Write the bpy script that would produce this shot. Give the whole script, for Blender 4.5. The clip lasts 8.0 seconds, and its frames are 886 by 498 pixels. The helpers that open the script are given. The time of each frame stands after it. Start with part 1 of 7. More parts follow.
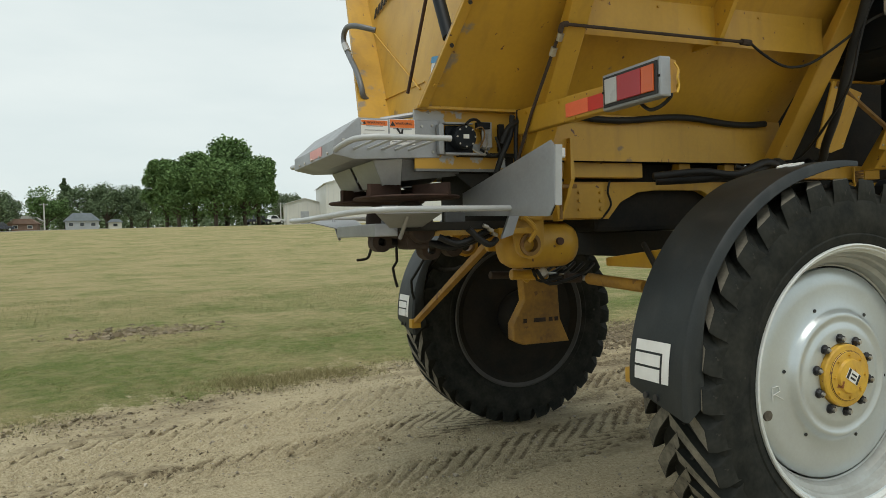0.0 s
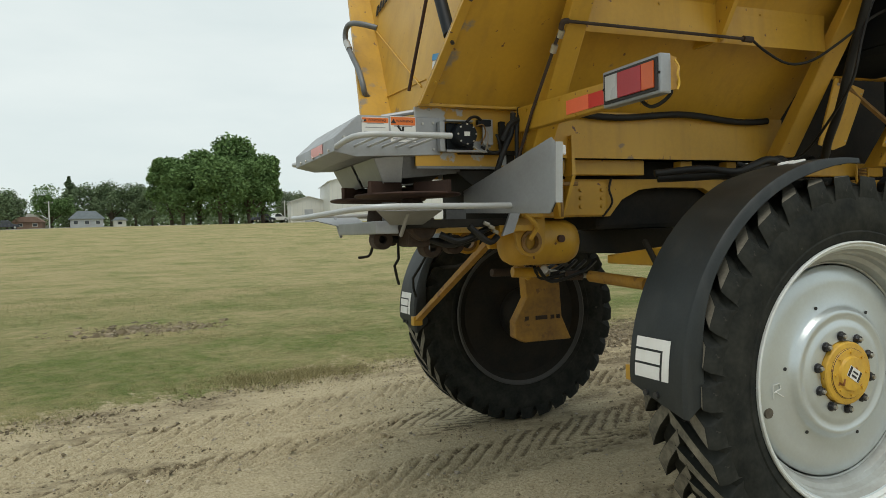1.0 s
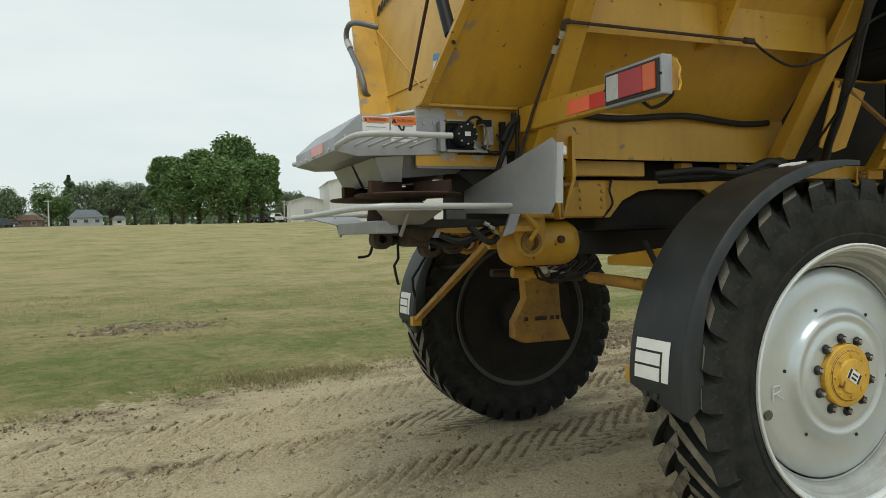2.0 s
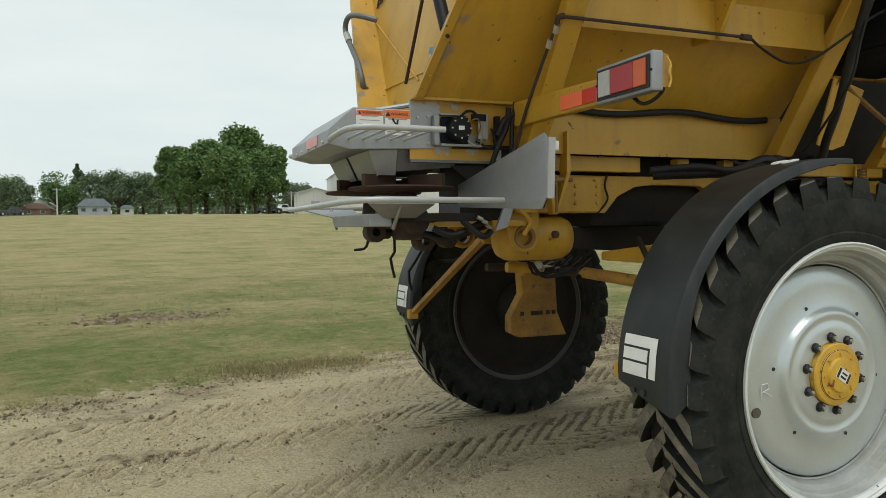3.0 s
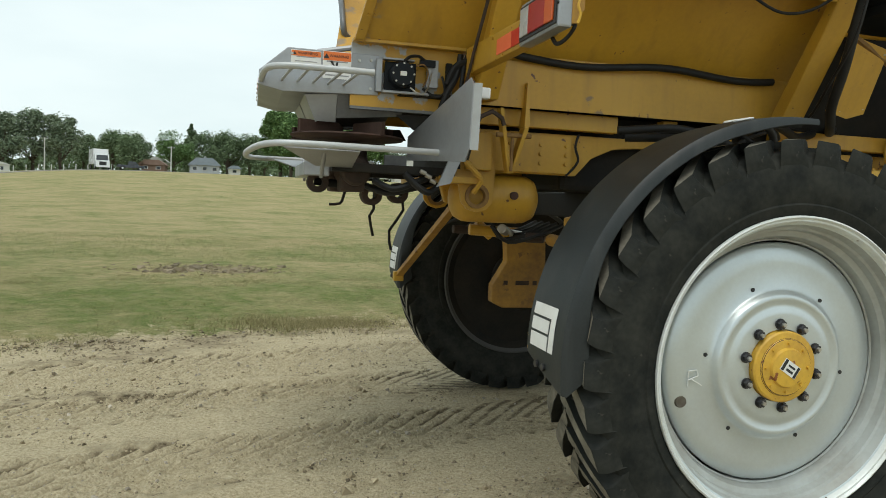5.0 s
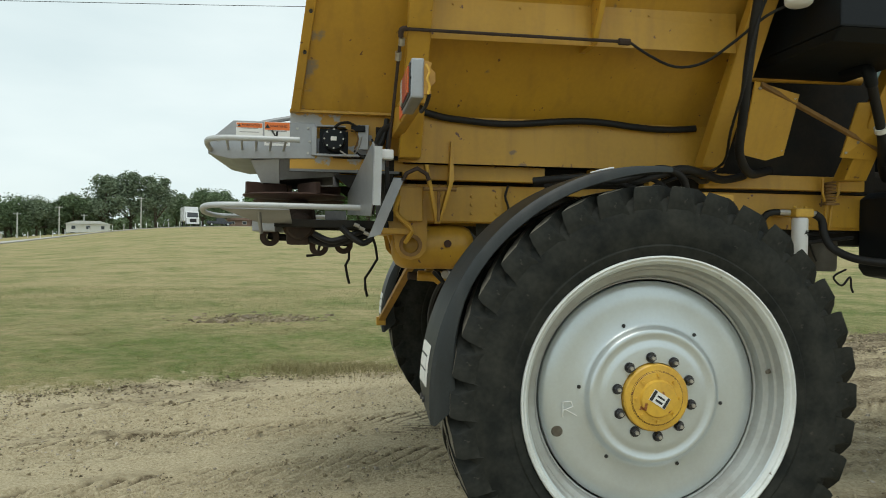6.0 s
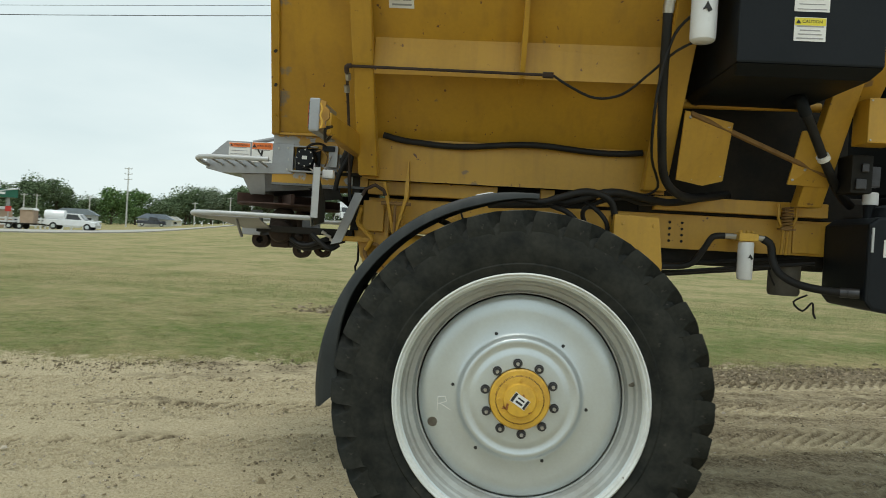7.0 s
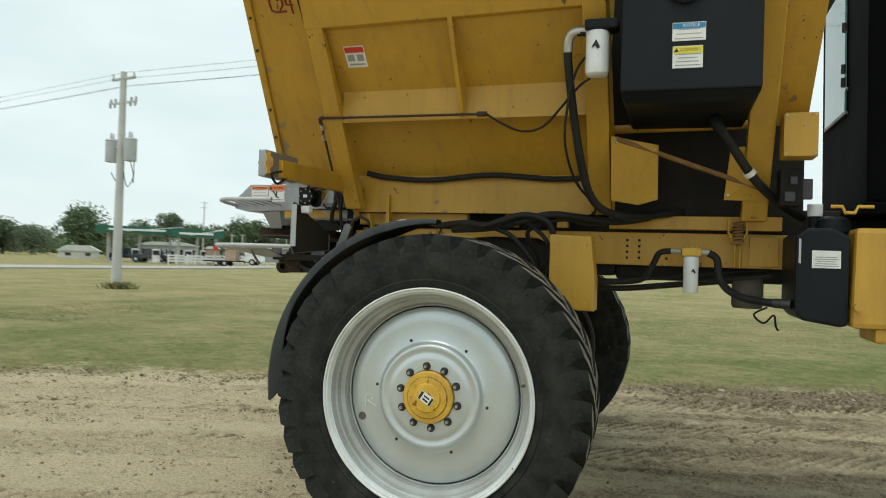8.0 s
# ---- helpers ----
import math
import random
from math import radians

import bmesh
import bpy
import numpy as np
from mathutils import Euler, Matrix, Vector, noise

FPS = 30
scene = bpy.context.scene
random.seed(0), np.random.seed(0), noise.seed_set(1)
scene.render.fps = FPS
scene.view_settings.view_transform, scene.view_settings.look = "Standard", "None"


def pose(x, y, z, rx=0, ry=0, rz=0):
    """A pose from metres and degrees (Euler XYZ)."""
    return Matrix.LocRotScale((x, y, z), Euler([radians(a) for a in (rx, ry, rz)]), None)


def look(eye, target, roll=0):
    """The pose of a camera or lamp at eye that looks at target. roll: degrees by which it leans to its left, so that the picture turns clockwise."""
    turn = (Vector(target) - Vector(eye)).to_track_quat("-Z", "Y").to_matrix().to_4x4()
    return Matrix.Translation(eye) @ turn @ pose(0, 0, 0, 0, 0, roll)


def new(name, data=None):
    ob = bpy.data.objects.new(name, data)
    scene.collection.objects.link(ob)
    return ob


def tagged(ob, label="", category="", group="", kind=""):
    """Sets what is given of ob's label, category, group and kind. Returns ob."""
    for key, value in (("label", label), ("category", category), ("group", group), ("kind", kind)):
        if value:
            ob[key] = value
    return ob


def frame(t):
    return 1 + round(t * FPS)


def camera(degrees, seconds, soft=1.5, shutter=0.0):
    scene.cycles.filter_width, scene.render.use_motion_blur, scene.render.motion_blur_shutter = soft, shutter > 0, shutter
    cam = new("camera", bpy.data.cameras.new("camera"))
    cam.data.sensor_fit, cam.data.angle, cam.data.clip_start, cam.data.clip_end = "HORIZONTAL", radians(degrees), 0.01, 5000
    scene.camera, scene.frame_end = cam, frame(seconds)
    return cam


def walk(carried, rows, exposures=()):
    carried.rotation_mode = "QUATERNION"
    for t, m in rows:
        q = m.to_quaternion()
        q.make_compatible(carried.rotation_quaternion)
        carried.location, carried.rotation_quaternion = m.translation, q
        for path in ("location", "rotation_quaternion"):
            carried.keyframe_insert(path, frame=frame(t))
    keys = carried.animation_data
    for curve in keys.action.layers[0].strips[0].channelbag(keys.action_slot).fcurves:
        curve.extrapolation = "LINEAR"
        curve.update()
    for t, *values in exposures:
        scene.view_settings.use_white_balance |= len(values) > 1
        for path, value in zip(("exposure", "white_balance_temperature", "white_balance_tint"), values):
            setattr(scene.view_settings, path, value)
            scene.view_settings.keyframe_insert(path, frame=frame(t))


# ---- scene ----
cam = camera(62.0, 8.0, soft=0.6, shutter=0.2)
PATH = [
    (0, (-3.042, -2.34, 1.63), (-2.263, -0.498, 1.592), -1.6),
    (0.5, (-3.025, -2.345, 1.625), (-2.251, -0.502, 1.585), -1.5),
    (1, (-3.027, -2.347, 1.626), (-2.258, -0.501, 1.583), -1.6),
    (1.5, (-3.031, -2.34, 1.621), (-2.257, -0.496, 1.58), -1.4),
    (3, (-2.962, -2.377, 1.626), (-2.209, -0.526, 1.566), -0.6),
    (3.5, (-2.863, -2.434, 1.55), (-2.09, -0.591, 1.465), 0.7),
    (4, (-2.71, -2.39, 1.526), (-1.891, -0.571, 1.39), -0.9),
    (4.2, (-2.593, -2.366, 1.549), (-1.845, -0.516, 1.415), -0.2),
    (5.5, (-1.767, -2.581, 1.53), (-1.355, -0.628, 1.406), 2.5),
    (6, (-1.378, -2.925, 1.574), (-1.089, -0.946, 1.56), 0.9),
    (6.5, (-0.897, -3.256, 1.638), (-0.758, -1.261, 1.633), 0.3),
    (7, (-0.208, -3.48, 1.678), (-0.322, -1.483, 1.65), 3.3),
    (7.5, (0.461, -3.713, 1.708), (0.176, -1.735, 1.626), 3.2),
    (8, (1.286, -3.833, 1.695), (0.689, -1.924, 1.724), 1.8),
]
walk(cam, [(t, look(eye, target, roll)) for t, eye, target, roll in PATH], exposures=[(0, -0.06, 6640, 8), (3.0, -0.06, 6640, 8), (3.5, -0.09, 6620, 8), (4.0, 0.16, 6560, 7), (5.4, 0.12, 6440, 6), (6.6, 0.01, 6440, 5), (7.5, -0.01, 6460, 5), (8.0, 0.10, 6480, 5)])


# ---- light ----
world = bpy.data.worlds.new("overcast_sky")
scene.world = world
world.use_nodes = True
wn, wl = world.node_tree.nodes, world.node_tree.links
wn.clear()
w_out, w_bg = wn.new("ShaderNodeOutputWorld"), wn.new("ShaderNodeBackground")
w_sky, w_mix = wn.new("ShaderNodeTexSky"), wn.new("ShaderNodeMix")
w_tc, w_map, w_no, w_ramp = wn.new("ShaderNodeTexCoord"), wn.new("ShaderNodeMapping"), wn.new("ShaderNodeTexNoise"), wn.new("ShaderNodeValToRGB")
w_sky.sky_type, w_sky.sun_disc = "NISHITA", False
w_sky.sun_elevation, w_sky.sun_rotation = radians(69), radians(207)
w_map.inputs["Scale"].default_value = (1.0, 1.0, 3.5)
w_no.inputs["Scale"].default_value, w_no.inputs["Detail"].default_value = 2.2, 5.0
w_ramp.color_ramp.elements[0].position, w_ramp.color_ramp.elements[0].color = 0.30, (6.9, 7.9, 8.15, 1)
w_ramp.color_ramp.elements[1].position, w_ramp.color_ramp.elements[1].color = 0.75, (8.9, 9.6, 9.6, 1)
w_mix.data_type = "RGBA"
w_mix.inputs["Factor"].default_value = 0.92
wl.new(w_tc.outputs["Generated"], w_map.inputs["Vector"])
wl.new(w_map.outputs["Vector"], w_no.inputs["Vector"])
wl.new(w_no.outputs["Fac"], w_ramp.inputs["Fac"])
wl.new(w_sky.outputs["Color"], w_mix.inputs["A"])
wl.new(w_ramp.outputs["Color"], w_mix.inputs["B"])
wl.new(w_mix.outputs["Result"], w_bg.inputs["Color"])
w_bg.inputs["Strength"].default_value = 0.104
wl.new(w_bg.outputs["Background"], w_out.inputs["Surface"])
sun = new("sun", bpy.data.lights.new("sun", "SUN"))
sun.data.energy, sun.data.angle, sun.data.color = 1.5, radians(30), (1.0, 0.96, 0.9)
sun.matrix_basis = look((-4, -8, 24), (0, 0, 0))

# ---- materials ----


def material(name, base, rough=0.5, metal=0.0, dirt=None, amount=0.3, scale=6.0, fine=60.0, bump=0.1, spots=None, spot_at=0.68, coat=0.0, streak=None, specks=None):
    """A painted or raw surface: a base colour, dirt at two scales, optional chips, fine relief."""
    m = bpy.data.materials.new(name)
    m.use_nodes = True
    n, l = m.node_tree.nodes, m.node_tree.links
    b = n["Principled BSDF"]
    tc = n.new("ShaderNodeTexCoord")
    big, small, mix = n.new("ShaderNodeTexNoise"), n.new("ShaderNodeTexNoise"), n.new("ShaderNodeMix")
    big.inputs["Scale"].default_value, big.inputs["Detail"].default_value = scale, 6
    small.inputs["Scale"].default_value, small.inputs["Detail"].default_value = fine, 4
    for node in (big, small):
        l.new(tc.outputs["Object"], node.inputs["Vector"])
    add = n.new("ShaderNodeMath")
    add.operation = "MULTIPLY_ADD"
    l.new(small.outputs["Fac"], add.inputs[0])
    add.inputs[1].default_value = 0.35
    l.new(big.outputs["Fac"], add.inputs[2])
    ramp = n.new("ShaderNodeMapRange")
    ramp.inputs["From Min"].default_value, ramp.inputs["From Max"].default_value = 0.5, 0.95
    ramp.inputs["To Min"].default_value, ramp.inputs["To Max"].default_value = 0.0, amount
    l.new(add.outputs[0], ramp.inputs["Value"])
    mix.data_type = "RGBA"
    mix.inputs["A"].default_value = (*base, 1)
    mix.inputs["B"].default_value = (*(dirt or [c * 0.55 for c in base]), 1)
    l.new(ramp.outputs[0], mix.inputs["Factor"])
    colour = mix.outputs["Result"]
    if specks:
        pn, pr, px = n.new("ShaderNodeTexNoise"), n.new("ShaderNodeMapRange"), n.new("ShaderNodeMix")
        pn.inputs["Scale"].default_value, pn.inputs["Detail"].default_value = 21.0, 7
        l.new(tc.outputs["Object"], pn.inputs["Vector"])
        pr.inputs["From Min"].default_value, pr.inputs["From Max"].default_value = 0.685, 0.72
        l.new(pn.outputs["Fac"], pr.inputs["Value"])
        px.data_type = "RGBA"
        l.new(pr.outputs[0], px.inputs["Factor"])
        l.new(colour, px.inputs["A"])
        px.inputs["B"].default_value = (*specks, 1)
        colour = px.outputs["Result"]
    if streak:
        mp, sk, sf, sx = n.new("ShaderNodeMapping"), n.new("ShaderNodeTexNoise"), n.new("ShaderNodeMapRange"), n.new("ShaderNodeMix")
        mp.inputs["Scale"].default_value = (9.0, 5.0, 0.9)
        sk.inputs["Scale"].default_value, sk.inputs["Detail"].default_value = 1.6, 9
        l.new(tc.outputs["Object"], mp.inputs["Vector"])
        l.new(mp.outputs["Vector"], sk.inputs["Vector"])
        sf.inputs["From Min"].default_value, sf.inputs["From Max"].default_value, sf.inputs["To Max"].default_value = 0.50, 0.80, 0.5
        l.new(sk.outputs["Fac"], sf.inputs["Value"])
        sx.data_type = "RGBA"
        l.new(sf.outputs[0], sx.inputs["Factor"])
        l.new(colour, sx.inputs["A"])
        sx.inputs["B"].default_value = (*streak, 1)
        colour = sx.outputs["Result"]
    if spots:
        sn, sr, sm = n.new("ShaderNodeTexNoise"), n.new("ShaderNodeValToRGB"), n.new("ShaderNodeMix")
        sn.inputs["Scale"].default_value, sn.inputs["Detail"].default_value = scale * 2.3, 8
        l.new(tc.outputs["Object"], sn.inputs["Vector"])
        sr.color_ramp.elements[0].position, sr.color_ramp.elements[1].position = spot_at, spot_at + 0.03
        l.new(sn.outputs["Fac"], sr.inputs["Fac"])
        sm.data_type = "RGBA"
        l.new(sr.outputs["Color"], sm.inputs["Factor"])
        l.new(colour, sm.inputs["A"])
        sm.inputs["B"].default_value = (*spots, 1)
        colour = sm.outputs["Result"]
    l.new(colour, b.inputs["Base Color"])
    rr = n.new("ShaderNodeMapRange")
    rr.inputs["To Min"].default_value, rr.inputs["To Max"].default_value = max(0.05, rough - 0.12), min(1.0, rough + 0.15)
    l.new(big.outputs["Fac"], rr.inputs["Value"])
    l.new(rr.outputs[0], b.inputs["Roughness"])
    b.inputs["Metallic"].default_value = metal
    b.inputs["Coat Weight"].default_value = coat
    bu = n.new("ShaderNodeBump")
    bu.inputs["Strength"].default_value, bu.inputs["Distance"].default_value = bump, 0.01
    l.new(add.outputs[0], bu.inputs["Height"])
    l.new(bu.outputs["Normal"], b.inputs["Normal"])
    return m


YELLOW = material("yellow_paint", (0.53, 0.300, 0.030), 0.42, dirt=(0.33, 0.185, 0.025), amount=0.55, scale=2.2, fine=45, bump=0.03, spots=(0.24, 0.155, 0.07), spot_at=0.70, streak=(0.30, 0.165, 0.03), specks=(0.13, 0.06, 0.03))
CHIPPED = material("chipped_yellow_paint", (0.52, 0.29, 0.03), 0.45, dirt=(0.33, 0.18, 0.03), amount=0.45, scale=3.0, fine=40, bump=0.04, spots=(0.38, 0.39, 0.40), spot_at=0.545)
HUBYEL = material("hub_yellow_paint", (0.66, 0.40, 0.045), 0.42, dirt=(0.34, 0.17, 0.03), amount=0.6, scale=9, fine=70, bump=0.1, spots=(0.22, 0.07, 0.02), spot_at=0.66)
RUBBER = material("tyre_rubber", (0.0085, 0.0102, 0.0092), 0.8, dirt=(0.046, 0.046, 0.038), amount=0.7, scale=9, fine=45, bump=0.35, specks=(0.050, 0.047, 0.038))
TREAD = material("worn_tread_rubber", (0.075, 0.071, 0.058), 0.85, dirt=(0.30, 0.272, 0.215), amount=0.9, scale=7, fine=60, bump=0.3)
FENDER = material("black_fender_plastic", (0.010, 0.0132, 0.0140), 0.50, dirt=(0.030, 0.037, 0.039), amount=0.65, scale=3.0, fine=90, bump=0.08, streak=(0.045, 0.046, 0.044))
BLACKP = material("black_plastic", (0.0062, 0.0085, 0.0112), 0.5, dirt=(0.0155, 0.0185, 0.0225), amount=0.5, scale=3, fine=60, bump=0.05)
CABBLACK = material("black_cab_paint", (0.0018, 0.0022, 0.0022), 0.7, dirt=(0.0045, 0.005, 0.0048), amount=0.5, scale=2, fine=40, bump=0.02)
# dark olive that stands for the shade on the deflector's back
BACKSHADE = material("deflector_back_shade", (0.020, 0.019, 0.014), 0.8, dirt=(0.045, 0.040, 0.028), amount=0.7, scale=6, fine=60, bump=0.15)
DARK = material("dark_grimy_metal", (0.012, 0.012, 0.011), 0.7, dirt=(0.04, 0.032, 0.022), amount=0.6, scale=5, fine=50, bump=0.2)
SILVER = material("silver_rim_paint", (0.58, 0.63, 0.64), 0.33, metal=0.6, dirt=(0.43, 0.445, 0.435), amount=0.5, scale=3.0, fine=80, bump=0.03)
STAIN = material("stainless_sheet", (0.36, 0.37, 0.385), 0.42, metal=0.7, dirt=(0.22, 0.215, 0.205), amount=0.5, scale=4, fine=60, bump=0.04)
PIPEGREY = material("grey_painted_tube", (0.46, 0.48, 0.49), 0.45, metal=0.2, dirt=(0.3, 0.27, 0.24), amount=0.4, scale=5, fine=50)
RUST = material("rusty_steel", (0.062, 0.030, 0.020), 0.85, dirt=(0.026, 0.015, 0.011), amount=0.8, scale=9, fine=70, bump=0.4)
DARKRIM = material("dark_rim_inside", (0.05, 0.05, 0.05), 0.7, dirt=(0.10, 0.095, 0.085), amount=0.6, scale=5, fine=50, bump=0.1)
DARKRUST = material("dark_rusted_casting", (0.055, 0.034, 0.024), 0.85, dirt=(0.02, 0.016, 0.012), amount=0.8, scale=8, fine=60, bump=0.4)
HOSE = material("black_rubber_hose", (0.0095, 0.0095, 0.010), 0.55, dirt=(0.035, 0.033, 0.03), amount=0.5, scale=8, fine=120, bump=0.1)
STEEL = material("zinc_plated_steel", (0.5, 0.49, 0.46), 0.38, metal=0.85, dirt=(0.3, 0.24, 0.16), amount=0.5, scale=14, fine=90)
BOLT = material("dark_bolt_steel", (0.07, 0.07, 0.075), 0.42, metal=0.7, dirt=(0.03, 0.03, 0.03), amount=0.5, scale=20, fine=120)
WHITE = material("white_label", (0.75, 0.75, 0.73), 0.5, dirt=(0.5, 0.48, 0.43), amount=0.3, scale=12, fine=80, bump=0.0)
WHITECAN = material("white_filter_paint", (0.78, 0.79, 0.8), 0.3, dirt=(0.6, 0.59, 0.56), amount=0.3, scale=8, fine=60, bump=0.0)
ORANGE = material("orange_label", (0.72, 0.17, 0.03), 0.5, amount=0.2, scale=12, fine=80, bump=0.0)
BLUE = material("blue_label", (0.03, 0.22, 0.42), 0.5, amount=0.2, scale=12, fine=80, bump=0.0)
YLAB = material("yellow_label", (0.72, 0.62, 0.05), 0.5, amount=0.2, scale=12, fine=80, bump=0.0)
INK = material("black_ink", (0.02, 0.02, 0.02), 0.6, amount=0.2, bump=0.0)
GREYINK = material("grey_ink", (0.3, 0.3, 0.3), 0.6, amount=0.2, bump=0.0)
REDTAPE = material("red_reflective_tape", (0.55, 0.03, 0.02), 0.3, amount=0.2, scale=10, bump=0.0)
ORTAPE = material("orange_reflective_tape", (0.85, 0.16, 0.07), 0.35, amount=0.2, scale=10, bump=0.0)
PINKTAPE = material("faded_pink_reflector", (0.75, 0.33, 0.30), 0.4, amount=0.2, scale=10, bump=0.0)
LENSRED = material("red_lens", (0.34, 0.010, 0.014), 0.3, dirt=(0.2, 0.01, 0.01), amount=0.3, fine=120, bump=0.15, coat=0.1)
LENSORANGE = material("orange_lens", (0.55, 0.09, 0.008), 0.3, amount=0.3, fine=120, bump=0.15, coat=0.1)
LENSCLEAR = material("clear_lens", (0.42, 0.42, 0.41), 0.25, amount=0.3, fine=120, bump=0.15, coat=0.1)
# darker yellow, mostly for underbody parts: grime, with their shade put into the colour
DIRTSHADEYEL = material("grimy_shaded_yellow_paint", (0.42, 0.225, 0.030), 0.6, dirt=(0.14, 0.075, 0.03), amount=0.85, scale=5, fine=45, bump=0.1, spots=(0.20, 0.105, 0.03), spot_at=0.64)
# darker than the disc paint: dust, with the barrel's inner shade put into the colour
BARREL = material("dusty_shaded_rim_barrel", (0.43, 0.45, 0.435), 0.5, metal=0.35, dirt=(0.27, 0.255, 0.22), amount=0.8, scale=4, fine=40, bump=0.05)
RIMEDGE = material("chipped_rim_edge", (0.70, 0.73, 0.72), 0.5, metal=0.15, dirt=(0.50, 0.50, 0.46), amount=0.6, scale=9, fine=60, bump=0.08, spots=(0.12, 0.09, 0.06), spot_at=0.70)
# dirty steel, also darkened for the shade under the spinner hood
DULLSTEEL = material("dirty_shaded_stainless", (0.19, 0.195, 0.20), 0.5, metal=0.5, dirt=(0.08, 0.075, 0.07), amount=0.7, scale=5, fine=50, bump=0.08)
DUSTGREY = material("dusty_grey_plastic", (0.085, 0.08, 0.07), 0.75, dirt=(0.16, 0.145, 0.12), amount=0.6, scale=6, fine=50, bump=0.1)
PLUG = material("grey_brown_plug", (0.12, 0.105, 0.08), 0.7, dirt=(0.06, 0.045, 0.03), amount=0.7, scale=30, fine=90, bump=0.2)
REDPAINT = material("dark_red_marker", (0.20, 0.018, 0.02), 0.6, amount=0.3, scale=20, bump=0.0)
CHALK = material("chalk_mark", (0.72, 0.73, 0.71), 0.9, amount=0.1, bump=0.0)


def worn_side(name):
    """The hopper paint, rubbed to bare grey metal in blots behind the rear flange."""
    m = YELLOW.copy()
    m.name = name
    n, l = m.node_tree.nodes, m.node_tree.links
    b = n["Principled BSDF"]
    was = b.inputs["Base Color"].links[0].from_socket
    tc, sep, rub, fall, both, cut, px = (n.new("ShaderNode" + k) for k in ("TexCoord", "SeparateXYZ", "TexNoise", "MapRange", "Math", "MapRange", "Mix"))
    l.new(tc.outputs["Object"], sep.inputs[0])
    l.new(tc.outputs["Object"], rub.inputs["Vector"])
    rub.inputs["Scale"].default_value, rub.inputs["Detail"].default_value, rub.inputs["Roughness"].default_value = 5.5, 8, 0.62
    l.new(sep.outputs["X"], fall.inputs["Value"])
    fall.inputs["From Min"].default_value, fall.inputs["From Max"].default_value = -1.62, -1.05
    fall.inputs["To Min"].default_value, fall.inputs["To Max"].default_value = 0.10, -0.16
    both.operation = "ADD"
    l.new(rub.outputs["Fac"], both.inputs[0])
    l.new(fall.outputs[0], both.inputs[1])
    l.new(both.outputs[0], cut.inputs["Value"])
    cut.inputs["From Min"].default_value, cut.inputs["From Max"].default_value, cut.inputs["To Max"].default_value = 0.615, 0.69, 0.8
    px.data_type = "RGBA"
    l.new(cut.outputs[0], px.inputs["Factor"])
    l.new(was, px.inputs["A"])
    px.inputs["B"].default_value = (0.20, 0.185, 0.165, 1)
    l.new(px.outputs["Result"], b.inputs["Base Color"])
    return m


WORN = worn_side("worn_yellow_paint")

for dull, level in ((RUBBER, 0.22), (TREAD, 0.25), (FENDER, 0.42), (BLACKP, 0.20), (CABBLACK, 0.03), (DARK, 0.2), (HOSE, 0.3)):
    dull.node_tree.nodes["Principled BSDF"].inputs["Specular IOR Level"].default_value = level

# ---- mesh helpers ----


def box(bm, lo, hi):
    """An upright box between two corners."""
    v = [bm.verts.new((x, y, z)) for x in (lo[0], hi[0]) for y in (lo[1], hi[1]) for z in (lo[2], hi[2])]
    for f in ((0, 1, 3, 2), (4, 6, 7, 5), (0, 4, 5, 1), (2, 3, 7, 6), (0, 2, 6, 4), (1, 5, 7, 3)):
        bm.faces.new([v[i] for i in f])
    return bm


def hull(bm, low, high):
    """A solid between two loops of equally many points."""
    a, b = [bm.verts.new(p) for p in low], [bm.verts.new(p) for p in high]
    n = len(a)
    bm.faces.new(a[::-1])
    bm.faces.new(b)
    for i in range(n):
        bm.faces.new((a[i], a[(i + 1) % n], b[(i + 1) % n], b[i]))
    return bm


def prism(bm, outline, axis, lo, hi):
    """An outline in the two other axes (in order), drawn out along one axis."""
    k = "xyz".index(axis)

    def put(p, d):
        q = list(p)
        q.insert(k, d)
        return q
    return hull(bm, [put(p, lo) for p in outline], [put(p, hi) for p in outline])


def slab(bm, corners, thick):
    """A plate: flat corners, thickened along its normal."""
    c = [Vector(p) for p in corners]
    n = (c[1] - c[0]).cross(c[2] - c[0]).normalized() * thick
    return hull(bm, c, [p + n for p in c])


def rod(bm, a, b, r, r2=None, seg=14):
    """A round bar from a to b."""
    a, b = Vector(a), Vector(b)
    d = (b - a).normalized()
    u = d.orthogonal().normalized()
    w = d.cross(u)
    r2 = r if r2 is None else r2
    ring = [(math.cos(6.28318 * i / seg), math.sin(6.28318 * i / seg)) for i in range(seg)]
    return hull(bm, [a + u * c * r + w * s * r for c, s in ring], [b + u * c * r2 + w * s * r2 for c, s in ring])


